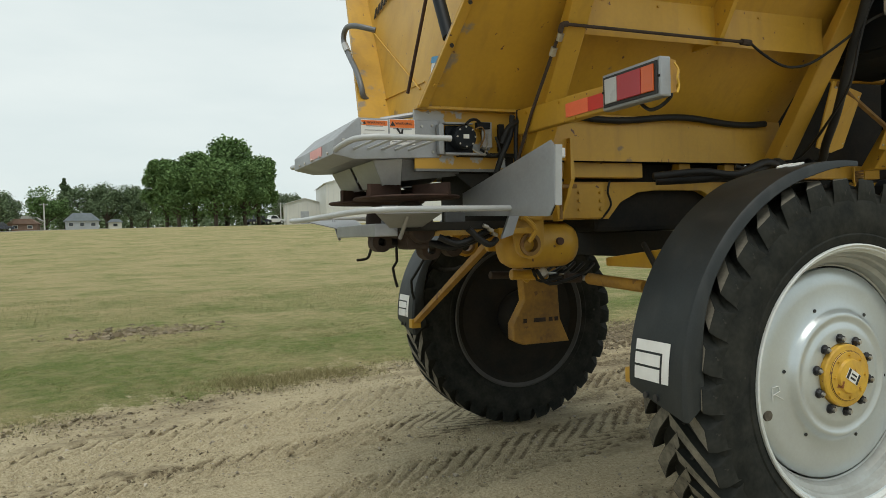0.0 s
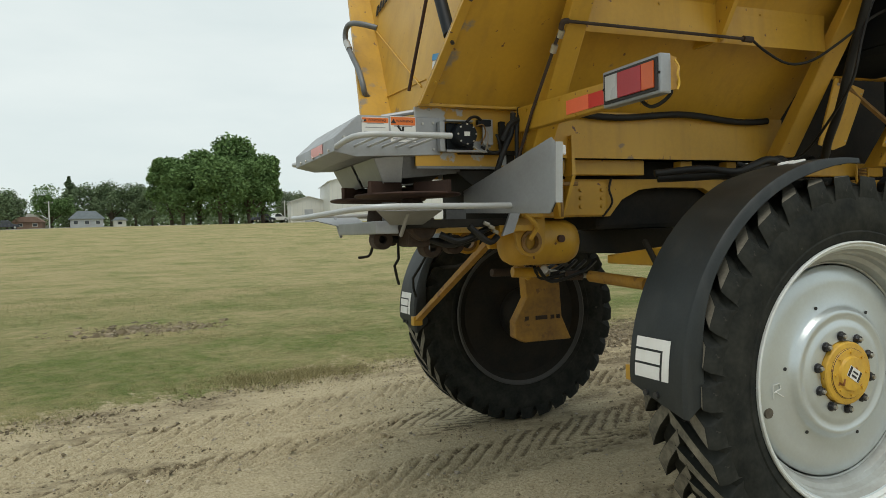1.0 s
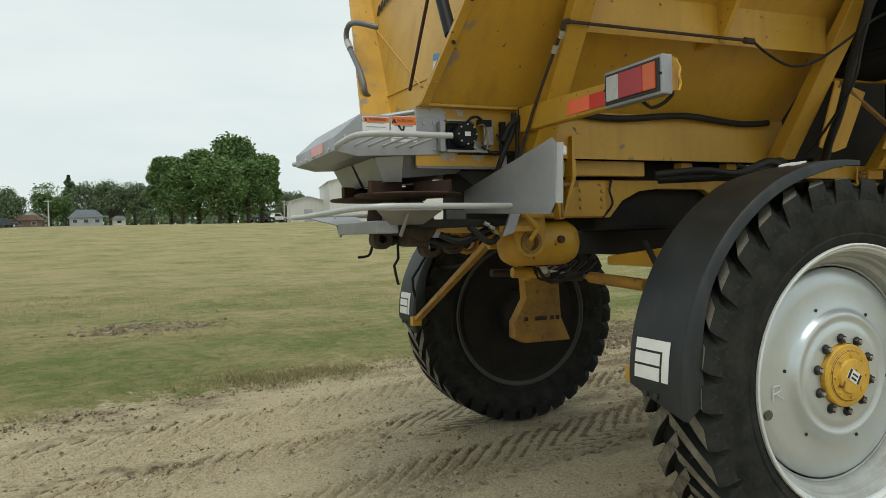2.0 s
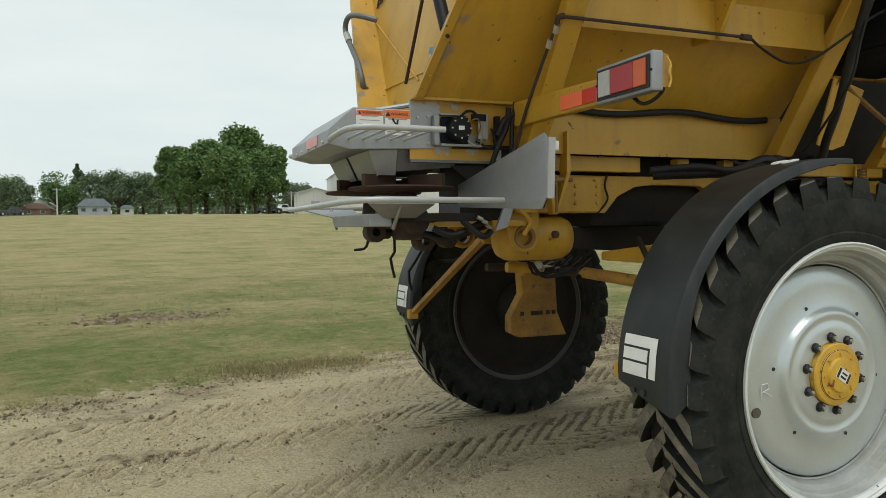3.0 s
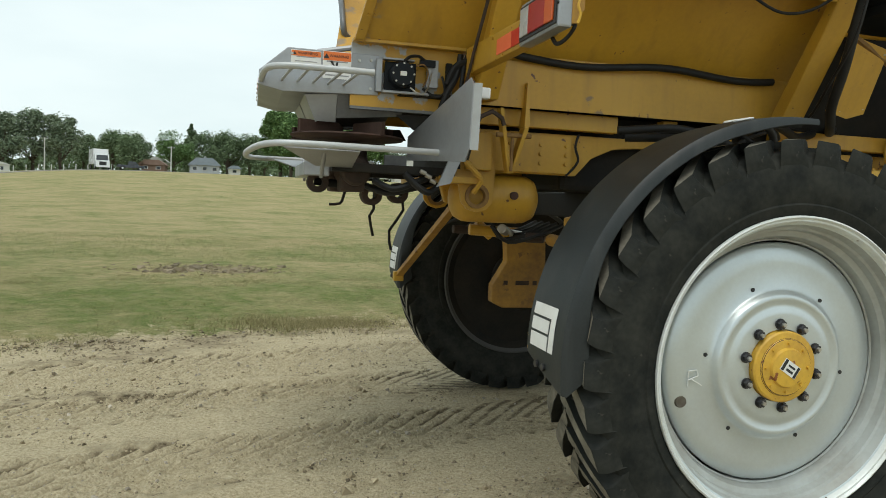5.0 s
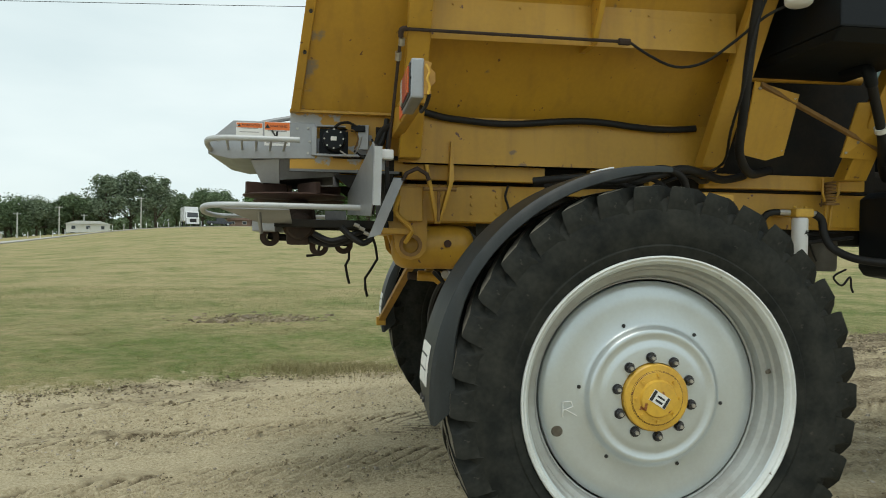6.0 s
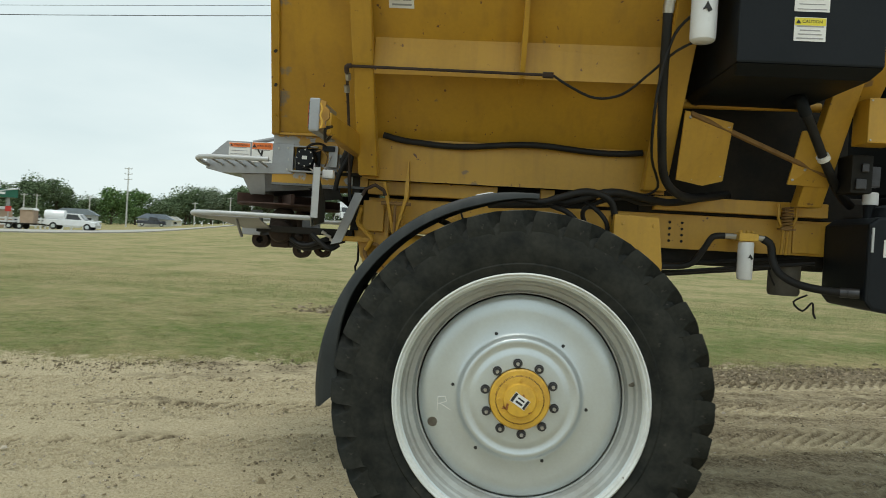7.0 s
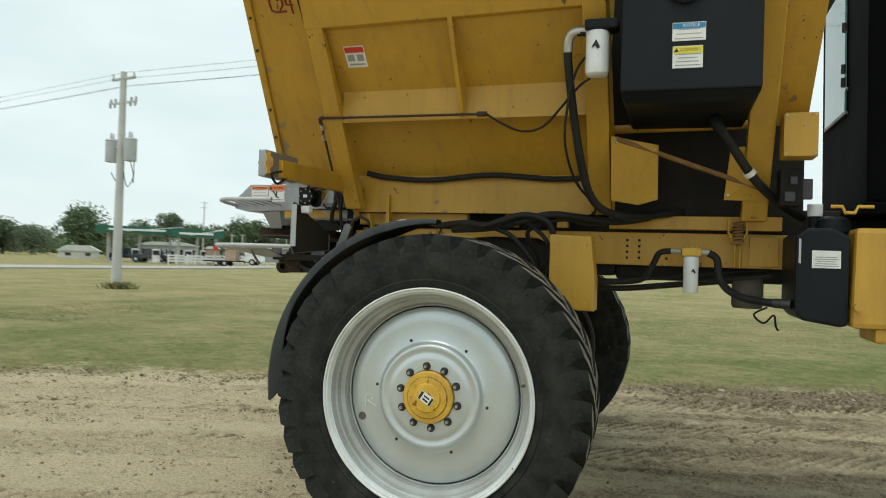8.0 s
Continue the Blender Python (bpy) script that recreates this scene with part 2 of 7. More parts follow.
def tube(bm, pts, r, seg=10, smooth=4):
    """A bent tube through points, rounded by a spline."""
    p = [Vector(q) for q in pts]
    if smooth > 1 and len(p) > 2:
        q = []
        for i in range(len(p) - 1):
            p0, p1, p2, p3 = p[max(i - 1, 0)], p[i], p[i + 1], p[min(i + 2, len(p) - 1)]
            for k in range(smooth):
                t = k / smooth
                q.append(0.5 * ((2 * p1) + (p2 - p0) * t + (2 * p0 - 5 * p1 + 4 * p2 - p3) * t * t + (3 * p1 - p0 - 3 * p2 + p3) * t ** 3))
        p = q + [p[-1]]
    rings, u = [], None
    for i, c in enumerate(p):
        d = (p[min(i + 1, len(p) - 1)] - p[max(i - 1, 0)]).normalized()
        u = (d.orthogonal() if u is None else u - d * u.dot(d)).normalized()
        w = d.cross(u)
        rings.append([bm.verts.new(c + (u * math.cos(6.28318 * k / seg) + w * math.sin(6.28318 * k / seg)) * r) for k in range(seg)])
    for a, b in zip(rings, rings[1:]):
        for k in range(seg):
            bm.faces.new((a[k], a[(k + 1) % seg], b[(k + 1) % seg], b[k]))
    bm.faces.new(rings[0][::-1])
    bm.faces.new(rings[-1])
    return bm


def lathe(bm, profile, seg=96, closed=False):
    """A profile of (radius, y) turned round the y axis."""
    rings = [[bm.verts.new((r * math.cos(6.28318530718 * k / seg), y, r * math.sin(6.28318530718 * k / seg))) for k in range(seg)] for r, y in profile]
    pairs = list(zip(rings, rings[1:])) + ([(rings[-1], rings[0])] if closed else [])
    for a, b in pairs:
        for k in range(seg):
            bm.faces.new((a[k], a[(k + 1) % seg], b[(k + 1) % seg], b[k]))
    if not closed:
        for ring in (rings[0], rings[-1]):
            if (ring[0].co - ring[seg // 2].co).length < 0.4:
                bm.faces.new(ring)
    return bm


def part(name, bm, mat, parent=None, label="", bevel=0.0, smooth=False, m=None):
    """Links a bmesh as one mesh object under a thing or a part."""
    if m is not None:
        bm.transform(m)
    bmesh.ops.recalc_face_normals(bm, faces=bm.faces)
    if bevel:
        sharp = [e for e in bm.edges if len(e.link_faces) == 2 and e.calc_face_angle(0) > 0.5]
        bmesh.ops.bevel(bm, geom=sharp, offset=bevel, segments=2, affect="EDGES", profile=0.6, clamp_overlap=True)
    me = bpy.data.meshes.new(name)
    bm.to_mesh(me)
    bm.free()
    for mt in (mat if isinstance(mat, (list, tuple)) else [mat]):
        me.materials.append(mt)
    if smooth:
        me.polygons.foreach_set("use_smooth", [True] * len(me.polygons))
        me.set_sharp_from_angle(angle=radians(38))
    ob = new(name, me)
    if parent is not None:
        ob.parent = parent
    if label:
        tagged(ob, label)
    return ob


def bm_new():
    return bmesh.new()


def thing(name, label, category, at=(0, 0, 0), turn=0.0, group="", kind=""):
    ob = new(name)
    ob.empty_display_size = 0.2
    ob.matrix_basis = pose(*at, 0, 0, turn)
    return tagged(ob, label, category, group, kind)


# ---- ground ----


def smoothstep(a, b, v):
    t = min(1.0, max(0.0, (v - a) / (b - a)))
    return t * t * (3 - 2 * t)


EYE0 = (-2.0, -2.5)


def height(x, y):
    """The lie of the land: level under the machine, rising to the wooded side."""
    dx, dy = x - EYE0[0], y - EYE0[1]
    d = math.hypot(dx, dy)
    if dy <= 0 or d < 10:
        return 0.0
    b = math.degrees(math.atan2(dx, dy))
    g = 1 / (1 + math.exp(-(b + 18.0) / 3.6))
    return g * smoothstep(14, 110, d) * smoothstep(0, 12, dy) * (1.63 + min(d, 260) * math.tan(radians(1.12)))


def edge_y(x):
    """The border between the dirt track and the grass."""
    return 6.75 + 0.33 * x


def ground_material():
    m = bpy.data.materials.new("dirt_track_and_dry_grass")
    m.use_nodes = True
    n, l = m.node_tree.nodes, m.node_tree.links
    b = n["Principled BSDF"]
    tc = n.new("ShaderNodeTexCoord")

    def noise_tex(scale, detail=6, stretch=None, rough=0.6):
        t = n.new("ShaderNodeTexNoise")
        t.inputs["Scale"].default_value, t.inputs["Detail"].default_value, t.inputs["Roughness"].default_value = scale, detail, rough
        if stretch:
            mp = n.new("ShaderNodeMapping")
            mp.inputs["Rotation"].default_value = (0, 0, -0.32)
            mp.inputs["Scale"].default_value = stretch
            l.new(tc.outputs["Object"], mp.inputs["Vector"])
            l.new(mp.outputs["Vector"], t.inputs["Vector"])
        else:
            l.new(tc.outputs["Object"], t.inputs["Vector"])
        return t.outputs["Fac"]

    def ramp(src, stops):
        r = n.new("ShaderNodeValToRGB")
        e = r.color_ramp.elements
        while len(e) < len(stops):
            e.new(0.5)
        for k, (p, c) in zip(e, stops):
            k.position, k.color = p, (*c, 1)
        l.new(src, r.inputs["Fac"])
        return r.outputs["Color"]

    def math_node(op, a, bb, c=None):
        k = n.new("ShaderNodeMath")
        k.operation = op
        for i, v in enumerate((a, bb, c)):
            if v is None:
                continue
            if isinstance(v, (int, float)):
                k.inputs[i].default_value = v
            else:
                l.new(v, k.inputs[i])
        return k.outputs[0]

    def mix(f, a, bb):
        k = n.new("ShaderNodeMix")
        k.data_type = "RGBA"
        if isinstance(f, float):
            k.inputs["Factor"].default_value = f
        else:
            l.new(f, k.inputs["Factor"])
        l.new(a, k.inputs["A"])
        l.new(bb, k.inputs["B"])
        return k.outputs["Result"]

    at = n.new("ShaderNodeAttribute")
    at.attribute_name = "grassy"
    wob = math_node("MULTIPLY_ADD", noise_tex(1.1, 10, None, 0.72), 1.9, -0.95)
    fine = math_node("MULTIPLY_ADD", noise_tex(9, 8, None, 0.75), 1.1, -0.55)
    mask = math_node("ADD", math_node("ADD", at.outputs["Fac"], wob), fine)
    mk = n.new("ShaderNodeMapRange")
    mk.inputs["From Min"].default_value, mk.inputs["From Max"].default_value = 0.38, 0.62
    l.new(mask, mk.inputs["Value"])
    dry = ramp(noise_tex(48, 9, None, 0.72), [(0.30, (0.30, 0.24, 0.145)), (0.5, (0.54, 0.455, 0.295)), (0.68, (0.67, 0.595, 0.42))])
    damp = ramp(noise_tex(38, 8), [(0.30, (0.075, 0.057, 0.034)), (0.5, (0.20, 0.158, 0.098)), (0.72, (0.39, 0.325, 0.215))])
    wet_shade = math_node("ADD", math_node("MULTIPLY", noise_tex(1.4, 8, (0.30, 1.9, 1), 0.65), 0.62), math_node("MULTIPLY", noise_tex(7.5, 8, (0.7, 1.3, 1), 0.7), 0.38))
    at3 = n.new("ShaderNodeAttribute")
    at3.attribute_name = "churn_shade"
    # this attribute also carries painted shade: lug-print hollows, ground under the machine
    wet_shade = math_node("ADD", wet_shade, at3.outputs["Fac"])
    wet_shade = math_node("ADD", wet_shade, math_node("MULTIPLY_ADD", noise_tex(24, 10, None, 0.8), 0.55, -0.275))
    wm = n.new("ShaderNodeMapRange")
    wm.inputs["From Min"].default_value, wm.inputs["From Max"].default_value = 0.56, 0.82
    l.new(wet_shade, wm.inputs["Value"])
    dirt = mix(wm.outputs[0], dry, damp)
    green = ramp(noise_tex(60, 6), [(0.3, (0.064, 0.090, 0.021)), (0.7, (0.225, 0.262, 0.083))])
    straw = ramp(noise_tex(55, 6), [(0.3, (0.225, 0.185, 0.086)), (0.7, (0.475, 0.40, 0.212))])
    at2 = n.new("ShaderNodeAttribute")
    at2.attribute_name = "lush"
    patch = math_node("ADD", math_node("MULTIPLY_ADD", noise_tex(0.42, 8, None, 0.66), 2.8, -1.4), at2.outputs["Fac"])
    patch = math_node("ADD", patch, math_node("MULTIPLY_ADD", noise_tex(3.2, 10, None, 0.8), 2.8, -1.4))
    pm = n.new("ShaderNodeMapRange")
    pm.inputs["From Min"].default_value, pm.inputs["From Max"].default_value = 0.0, 0.95
    l.new(patch, pm.inputs["Value"])
    grass = mix(pm.outputs[0], straw, green)
    tuft = ramp(noise_tex(11, 10, None, 0.78), [(0.30, (0.45, 0.45, 0.45)), (0.46, (0.95, 0.95, 0.95)), (0.70, (1.2, 1.2, 1.2))])
    tk = n.new("ShaderNodeMix")
    tk.data_type, tk.blend_type = "RGBA", "MULTIPLY"
    tk.inputs["Factor"].default_value = 0.8
    l.new(grass, tk.inputs["A"])
    l.new(tuft, tk.inputs["B"])
    grass = tk.outputs["Result"]
    l.new(mix(mk.outputs[0], dirt, grass), b.inputs["Base Color"])
    b.inputs["Roughness"].default_value = 0.95
    b.inputs["Specular IOR Level"].default_value = 0.15
    bu = n.new("ShaderNodeBump")
    bu.inputs["Strength"].default_value, bu.inputs["Distance"].default_value = 0.85, 0.05
    l.new(math_node("ADD", noise_tex(28, 8, None, 0.7), math_node("MULTIPLY", noise_tex(90, 4), 0.5)), bu.inputs["Height"])
    l.new(bu.outputs["Normal"], b.inputs["Normal"])
    return m


GROUND = ground_material()


def axis_steps(lo, fine_lo, fine_hi, hi, step, grow):
    """Coordinates: even steps in the middle, growing outwards."""
    mid = list(np.arange(fine_lo, fine_hi + step / 2, step))
    up, s = [], step
    while (up[-1] if up else fine_hi) < hi:
        s *= grow
        up.append((up[-1] if up else fine_hi) + s)
    down, s = [], step
    while (down[-1] if down else fine_lo) > lo:
        s *= grow
        down.append((down[-1] if down else fine_lo) - s)
    return down[::-1] + mid + up


RUTS = ((-1.65, 0.50, 0.026), (-2.75, 0.32, 0.026), (-4.05, 0.36, 0.032), (-5.6, 0.36, 0.026))


def tread(u, q, c):
    """Slanted lug prints, broken up where the dirt crumbled."""
    return math.sin((u - abs(q) * 0.62) * 35 + 1.6 * noise.noise((u * 1.7, q * 0.8, c))) + 0.8 * noise.noise((u * 5, q * 2.5, c + 3))


def rut(u, v):
    """Relief of the dirt: tyre ruts along the track with lug prints, and clods."""
    z = 0.0
    for c, wdt, dep in RUTS:
        q = (v - c - 0.12 * math.sin(u * 0.35 + c)) / wdt
        if abs(q) < 2.2:
            z -= dep * math.exp(-q * q * 2.2)
            z += 0.55 * dep * math.exp(-((abs(q) - 1.25) ** 2) * 9)
            if abs(q) < 1.05:
                w = tread(u, q, c)
                z += 0.034 * (smoothstep(-0.25, 0.35, w) - 0.5) * max(0.0, 0.85 + 0.9 * noise.noise((u * 0.45, c, 1.0)))
    return z


def soil(u, v):
    """Where damp soil was turned up: rut shoulders and patches along the grass (plus), rolled dry beds (minus);
    lug-print hollows are darkened too, partly as painted relief shade.
    """
    s = 0.0
    for c, wdt, dep in RUTS:
        q = (v - c - 0.12 * math.sin(u * 0.35 + c)) / wdt
        s += (0.07 + 0.17 * noise.noise((u * 0.8, c, 9.0)) + 0.12 * noise.noise((u * 4.3, v * 4.3, c))) * math.exp(-((abs(q) - 1.2) ** 2) * 7) - 0.10 * math.exp(-q * q * 3)
        if abs(q) < 1.05:
            w = tread(u, q, c)
            # print hollows darkened: damp soil plus relief shade painted in
            s += 0.40 * smoothstep(0.0, -0.7, w) * max(0.0, 0.8 - 0.45 * smoothstep(0.2, 2.0, u) + 1.0 * noise.noise((u * 0.45, c, 1.0)))
    s += (0.17 + 0.40 * noise.noise((u * 0.55, v * 0.9, 5.5)) + 0.14 * noise.noise((u * 2.6, v * 3.4, 2.5))) * math.exp(-((v + 0.45) / 0.62) ** 2)
    return s


def make_ground():
    xs, ys = axis_steps(-900, -7.0, 6.0, 900, 0.031, 1.09), axis_steps(-300, -1.5, 8.6, 1500, 0.031, 1.08)
    verts, grassy, lush, churn_shade = [], [], [], []
    ca, sa = math.cos(math.atan(0.33)), math.sin(math.atan(0.33))
    for y in ys:
        for x in xs:
            z = height(x, y)
            d = (y - edge_y(x)) * ca
            near = abs(x) < 12 and -6 < y < 14
            if near:
                u, v = x * ca + y * sa, d
                n1 = noise.noise((x * 1.7, y * 1.7, 0.3))
                n2 = noise.noise((x * 7.0, y * 7.0, 4.1))
                if d < 0.6:
                    f = smoothstep(0.6, -0.3, d)
                    under = smoothstep(0.5, 1.4, min(math.hypot(x, y - 0.19), math.hypot(x, y - 3.39)))
                    z += under * f * (rut(u, v) + 0.022 * n1 + 0.022 * n2 + 0.012 * noise.noise((x * 19, y * 19, 1.0)))
                if d > -0.4:
                    z += smoothstep(-0.4, 0.5, d) * (0.035 + 0.02 * n1 + 0.018 * n2)
            verts.append((x, y, z))
            # darker under and ahead of the machine: damp soil plus its shade, painted in
            damp_shade = smoothstep(-1.6, 1.6, x + 0.5 * noise.noise((x * 0.5, y * 0.5, 8.0))) * smoothstep(-0.6, 1.4, y + 0.6 * noise.noise((x * 0.6, y * 0.6, 3.0)))
            churn_shade.append(soil(x * ca + y * sa, d) - 0.10 + 0.30 * damp_shade if near and d < 1 else (0.3 if near and d > 2 else 0.0))
            bare = math.exp(-((x + 2.85) / 0.95) ** 2 - ((y - 12.0) / 0.62) ** 2)
            grassy.append(smoothstep(-1.3, 1.15, d) - 1.1 * bare)
            lush.append(0.40 * math.exp(-((d - 1.8) / 2.2) ** 2) + 0.20 * math.exp(-((d - 8) / 5) ** 2) + 0.24)
    nx = len(xs)
    faces = [(j * nx + i, j * nx + i + 1, (j + 1) * nx + i + 1, (j + 1) * nx + i) for j in range(len(ys) - 1) for i in range(nx - 1)]
    me = bpy.data.meshes.new("ground")
    me.from_pydata(verts, [], faces)
    for nm, vals in (("grassy", grassy), ("lush", lush), ("churn_shade", churn_shade)):
        me.attributes.new(nm, "FLOAT", "POINT").data.foreach_set("value", vals)
    me.polygons.foreach_set("use_smooth", [True] * len(me.polygons))
    me.materials.append(GROUND)
    ob = new("ground", me)
    tagged(ob, "rutted sandy dirt track beside a patchy dry mown lawn", "ground", kind="structure")


make_ground()

# ---- the spreader ----
MID = 1.79  # middle plane of the machine
spreader = thing("fertilizer_spreader", "yellow self-propelled dry fertilizer spreader with hopper, black fenders and grey spinner", "spreader")


def mirror(p):
    return (p[0], 2 * MID - p[1], p[2])


OCHRE = material("worn_ochre_paint", (0.26, 0.145, 0.04), 0.7, dirt=(0.11, 0.055, 0.025), amount=0.8, scale=9, fine=70, bump=0.3)
GREYHAND = material("grey_coated_bar", (0.13, 0.14, 0.15), 0.4, dirt=(0.06, 0.06, 0.06), amount=0.5, scale=6, fine=60)

# wheels
LUGS = 34


TYRE_R = 0.914


def tyre_mesh(bm, width=0.38):
    """Carcass with bulging walls."""
    h = width / 2
    prof = [(0.600, h - 0.015), (0.635, h + 0.006), (0.655, h + 0.010), (0.662, h + 0.006), (0.70, h + 0.016), (0.745, h + 0.018), (0.80, h + 0.013), (0.832, h + 0.004), (0.856, h - 0.020), (0.870, h - 0.06), (0.875, 0.06)]
    return lathe(bm, [(a, -b) for a, b in prof] + [(a, b) for a, b in prof[::-1]], 136)


def lug_mesh(side, h=0.19):
    """One slanted bar from the shoulder to the middle of the tread, at the top of the wheel."""
    bm = bm_new()
    da = 6.28318 / LUGS

    def p(ang, rad, y):
        return (rad * math.sin(ang), y * side, rad * math.cos(ang))
    w0, w1 = 0.315 * da, 0.20 * da
    st = [(h + 0.004, -0.50, 0.770, 0.778, w0, 1.1, 1.1), (h + 0.014, -0.50, 0.800, 0.838, w0 * 1.05, 1.12, 1.55), (h + 0.012, -0.48, 0.822, 0.880, w0 * 1.0, 1.08, 1.5), (h + 0.002, -0.44, 0.825, 0.909, w0 * 0.92, 1.10, 1.4), (h * 0.80, -0.20, 0.855, TYRE_R, w0 * 0.85, 1.2, 1.5), (h * 0.5, 0.10, 0.862, TYRE_R, w1 * 1.15, 1.25, 1.25), (-0.02, 0.62, 0.864, TYRE_R, w1, 1.25, 1.25)]
    rings = []
    for y, off, rb, rt, w, bl, br in st:
        c = off * da * 1.25
        rings.append([bm.verts.new(p(c - w * bl, rb, y)), bm.verts.new(p(c - w, rt, y)), bm.verts.new(p(c + w, rt, y)), bm.verts.new(p(c + w * br, rb, y))])
    for i, (a, b) in enumerate(zip(rings, rings[1:])):
        for k in range(3):
            f = bm.faces.new((a[k], a[k + 1], b[k + 1], b[k]))
            f.material_index = 1 if k == 1 and i > 2 else 0
    bm.faces.new(rings[0])
    bm.faces.new(rings[-1])
    bmesh.ops.recalc_face_normals(bm, faces=bm.faces)
    edges = [e for e in bm.edges if len(e.link_faces) == 2 and e.calc_face_angle(0) > 0.7 and min(v.co.z for v in e.verts) > 0.79]
    bmesh.ops.bevel(bm, geom=edges, offset=0.013, segments=2, affect="EDGES", clamp_overlap=True)
    me = bpy.data.meshes.new("lug")
    bm.to_mesh(me)
    bm.free()
    me.polygons.foreach_set("use_smooth", [True] * len(me.polygons))
    me.set_sharp_from_angle(angle=radians(50))
    me.materials.append(RUBBER)
    me.materials.append(TREAD)
    return me


LUG_MESH = {-1: lug_mesh(-1), 1: lug_mesh(1)}


def make_wheel(parent, y, side, spin, rim_mat):
    """side -1: the dished outside looks to -y."""
    wheel = new("wheel")
    wheel.parent = parent
    wheel.matrix_basis = Matrix.Translation((0, y, 0.925)) @ (Matrix.Rotation(math.pi, 4, "Z") if side > 0 else Matrix.Identity(4)) @ Matrix.Rotation(spin, 4, "Y")
    tagged(wheel, "tall narrow rear wheel with lugged tyre and silver rim")
    part("tyre", tyre_mesh(bm_new()), RUBBER, wheel, "dusty black lugged tractor tyre", smooth=True)
    for row in (-1, 1):
        for k in range(LUGS):
            lug = new("lug", LUG_MESH[row])
            lug.parent = wheel
            lug.matrix_basis = Matrix.Rotation(6.28318 * (k + (0.5 if row > 0 else 0)) / LUGS, 4, "Y")
    o = -0.19
    barrel = [(0.596, o + 0.020), (0.600, o - 0.004), (0.607, o - 0.011), (0.613, o - 0.008), (0.614, o + 0.004), (0.606, o + 0.000), (0.592, o + 0.001), (0.588, o + 0.006), (0.584, o + 0.022), (0.577, o + 0.026), (0.566, o + 0.060), (0.556, o + 0.066), (0.550, o + 0.098), (0.528, o + 0.108), (0.516, o + 0.145), (0.518, o + 0.33), (0.55, o + 0.35), (0.595, o + 0.375), (0.612, o + 0.39), (0.60, o + 0.395), (0.575, o + 0.375), (0.535, o + 0.35), (0.507, o + 0.33), (0.507, o + 0.15), (0.515, o + 0.1455)]
    bm = lathe(bm_new(), barrel, 128)
    # faces behind the edge take the barrel tone that holds dust and shade
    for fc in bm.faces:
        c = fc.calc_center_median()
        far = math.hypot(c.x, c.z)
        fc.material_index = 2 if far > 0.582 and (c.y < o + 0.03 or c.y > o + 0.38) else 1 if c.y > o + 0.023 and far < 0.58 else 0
    part("rim", bm, [rim_mat, BARREL if side < 0 else DARK, RIMEDGE if side < 0 else DARKRIM], wheel, "silver painted steel rim with chipped white edge" if side < 0 else "dark rim seen from inside", smooth=True)
    disc = [(0.497, o + 0.19), (0.499, o + 0.150), (0.494, o + 0.142), (0.475, o + 0.131), (0.445, o + 0.123), (0.415, o + 0.121), (0.385, o + 0.122), (0.345, o + 0.117), (0.322, o + 0.114), (0.310, o + 0.110), (0.302, o + 0.102), (0.292, o + 0.084), (0.286, o + 0.079), (0.278, o + 0.077), (0.268, o + 0.079), (0.252, o + 0.086), (0.238, o + 0.084), (0.226, o + 0.078), (0.210, o + 0.077), (0.150, o + 0.077), (0.147, o + 0.10)]
    part("wheel_disc", lathe(bm_new(), disc, 128), SILVER, wheel, "dished silver wheel disc with chalk mark", smooth=True)
    h = o - 0.026
    hub = [(0.146, h + 0.115), (0.146, h + 0.082), (0.140, h + 0.076), (0.118, h + 0.074), (0.112, h + 0.066), (0.082, h + 0.064), (0.076, h + 0.052), (0.040, h + 0.048), (0.002, h + 0.048)]
    part("hub_cap", lathe(bm_new(), hub, 64), HUBYEL, wheel, "yellow hub cap with rust streaks", smooth=True)
    part("hub_groove", lathe(bm_new(), [(0.1115, h + 0.069), (0.1135, h + 0.0675), (0.1165, h + 0.0725), (0.1185, h + 0.0735)], 64), RUST, wheel, "rusty groove round the hub")
    for k in range(10):
        a = radians(36 * k + 24)
        c = Vector((0.172 * math.cos(a), h + 0.104, 0.172 * math.sin(a)))
        bm = bm_new()
        rod(bm, c, c + Vector((0, -0.022, 0)), 0.0195, 0.018, seg=6)
        part("wheel_stud", rod(bm_new(), c + Vector((0, -0.022, 0)), c + Vector((0, -0.033, 0)), 0.009, 0.008, seg=10), STEEL, wheel)
        rod(bm, c + Vector((0, 0.004, 0)), c + Vector((0, -0.006, 0)), 0.023, seg=14)
        part("wheel_nut", bm, BOLT, wheel)
    for k in range(8):
        a = radians(45 * k)
        c = Vector((0.099 * math.cos(a), h + 0.066, 0.099 * math.sin(a)))
        part("hub_bolt", rod(bm_new(), c, c + Vector((0, -0.010, 0)), 0.007, seg=6), HUBYEL, wheel)
    for k in range(6):
        a = radians(60 * k + 53)
        c = Vector((0.330 * math.cos(a), o + 0.1155, 0.330 * math.sin(a)))
        part("disc_hole", rod(bm_new(), c, c + Vector((0, -0.004, 0)), 0.0085, seg=12), INK, wheel, "small dark bolt hole")
    a = radians(200)
    c = Vector((0.445 * math.cos(a), o + 0.130, 0.445 * math.sin(a)))
    part("valve_plug", rod(bm_new(), c, c + Vector((0, -0.010, 0)), 0.026, 0.023, seg=20), PLUG, wheel, "grey-brown round plug in the disc")
    a = radians(11)
    c = Vector((0.553 * math.cos(a), o + 0.085, 0.553 * math.sin(a)))
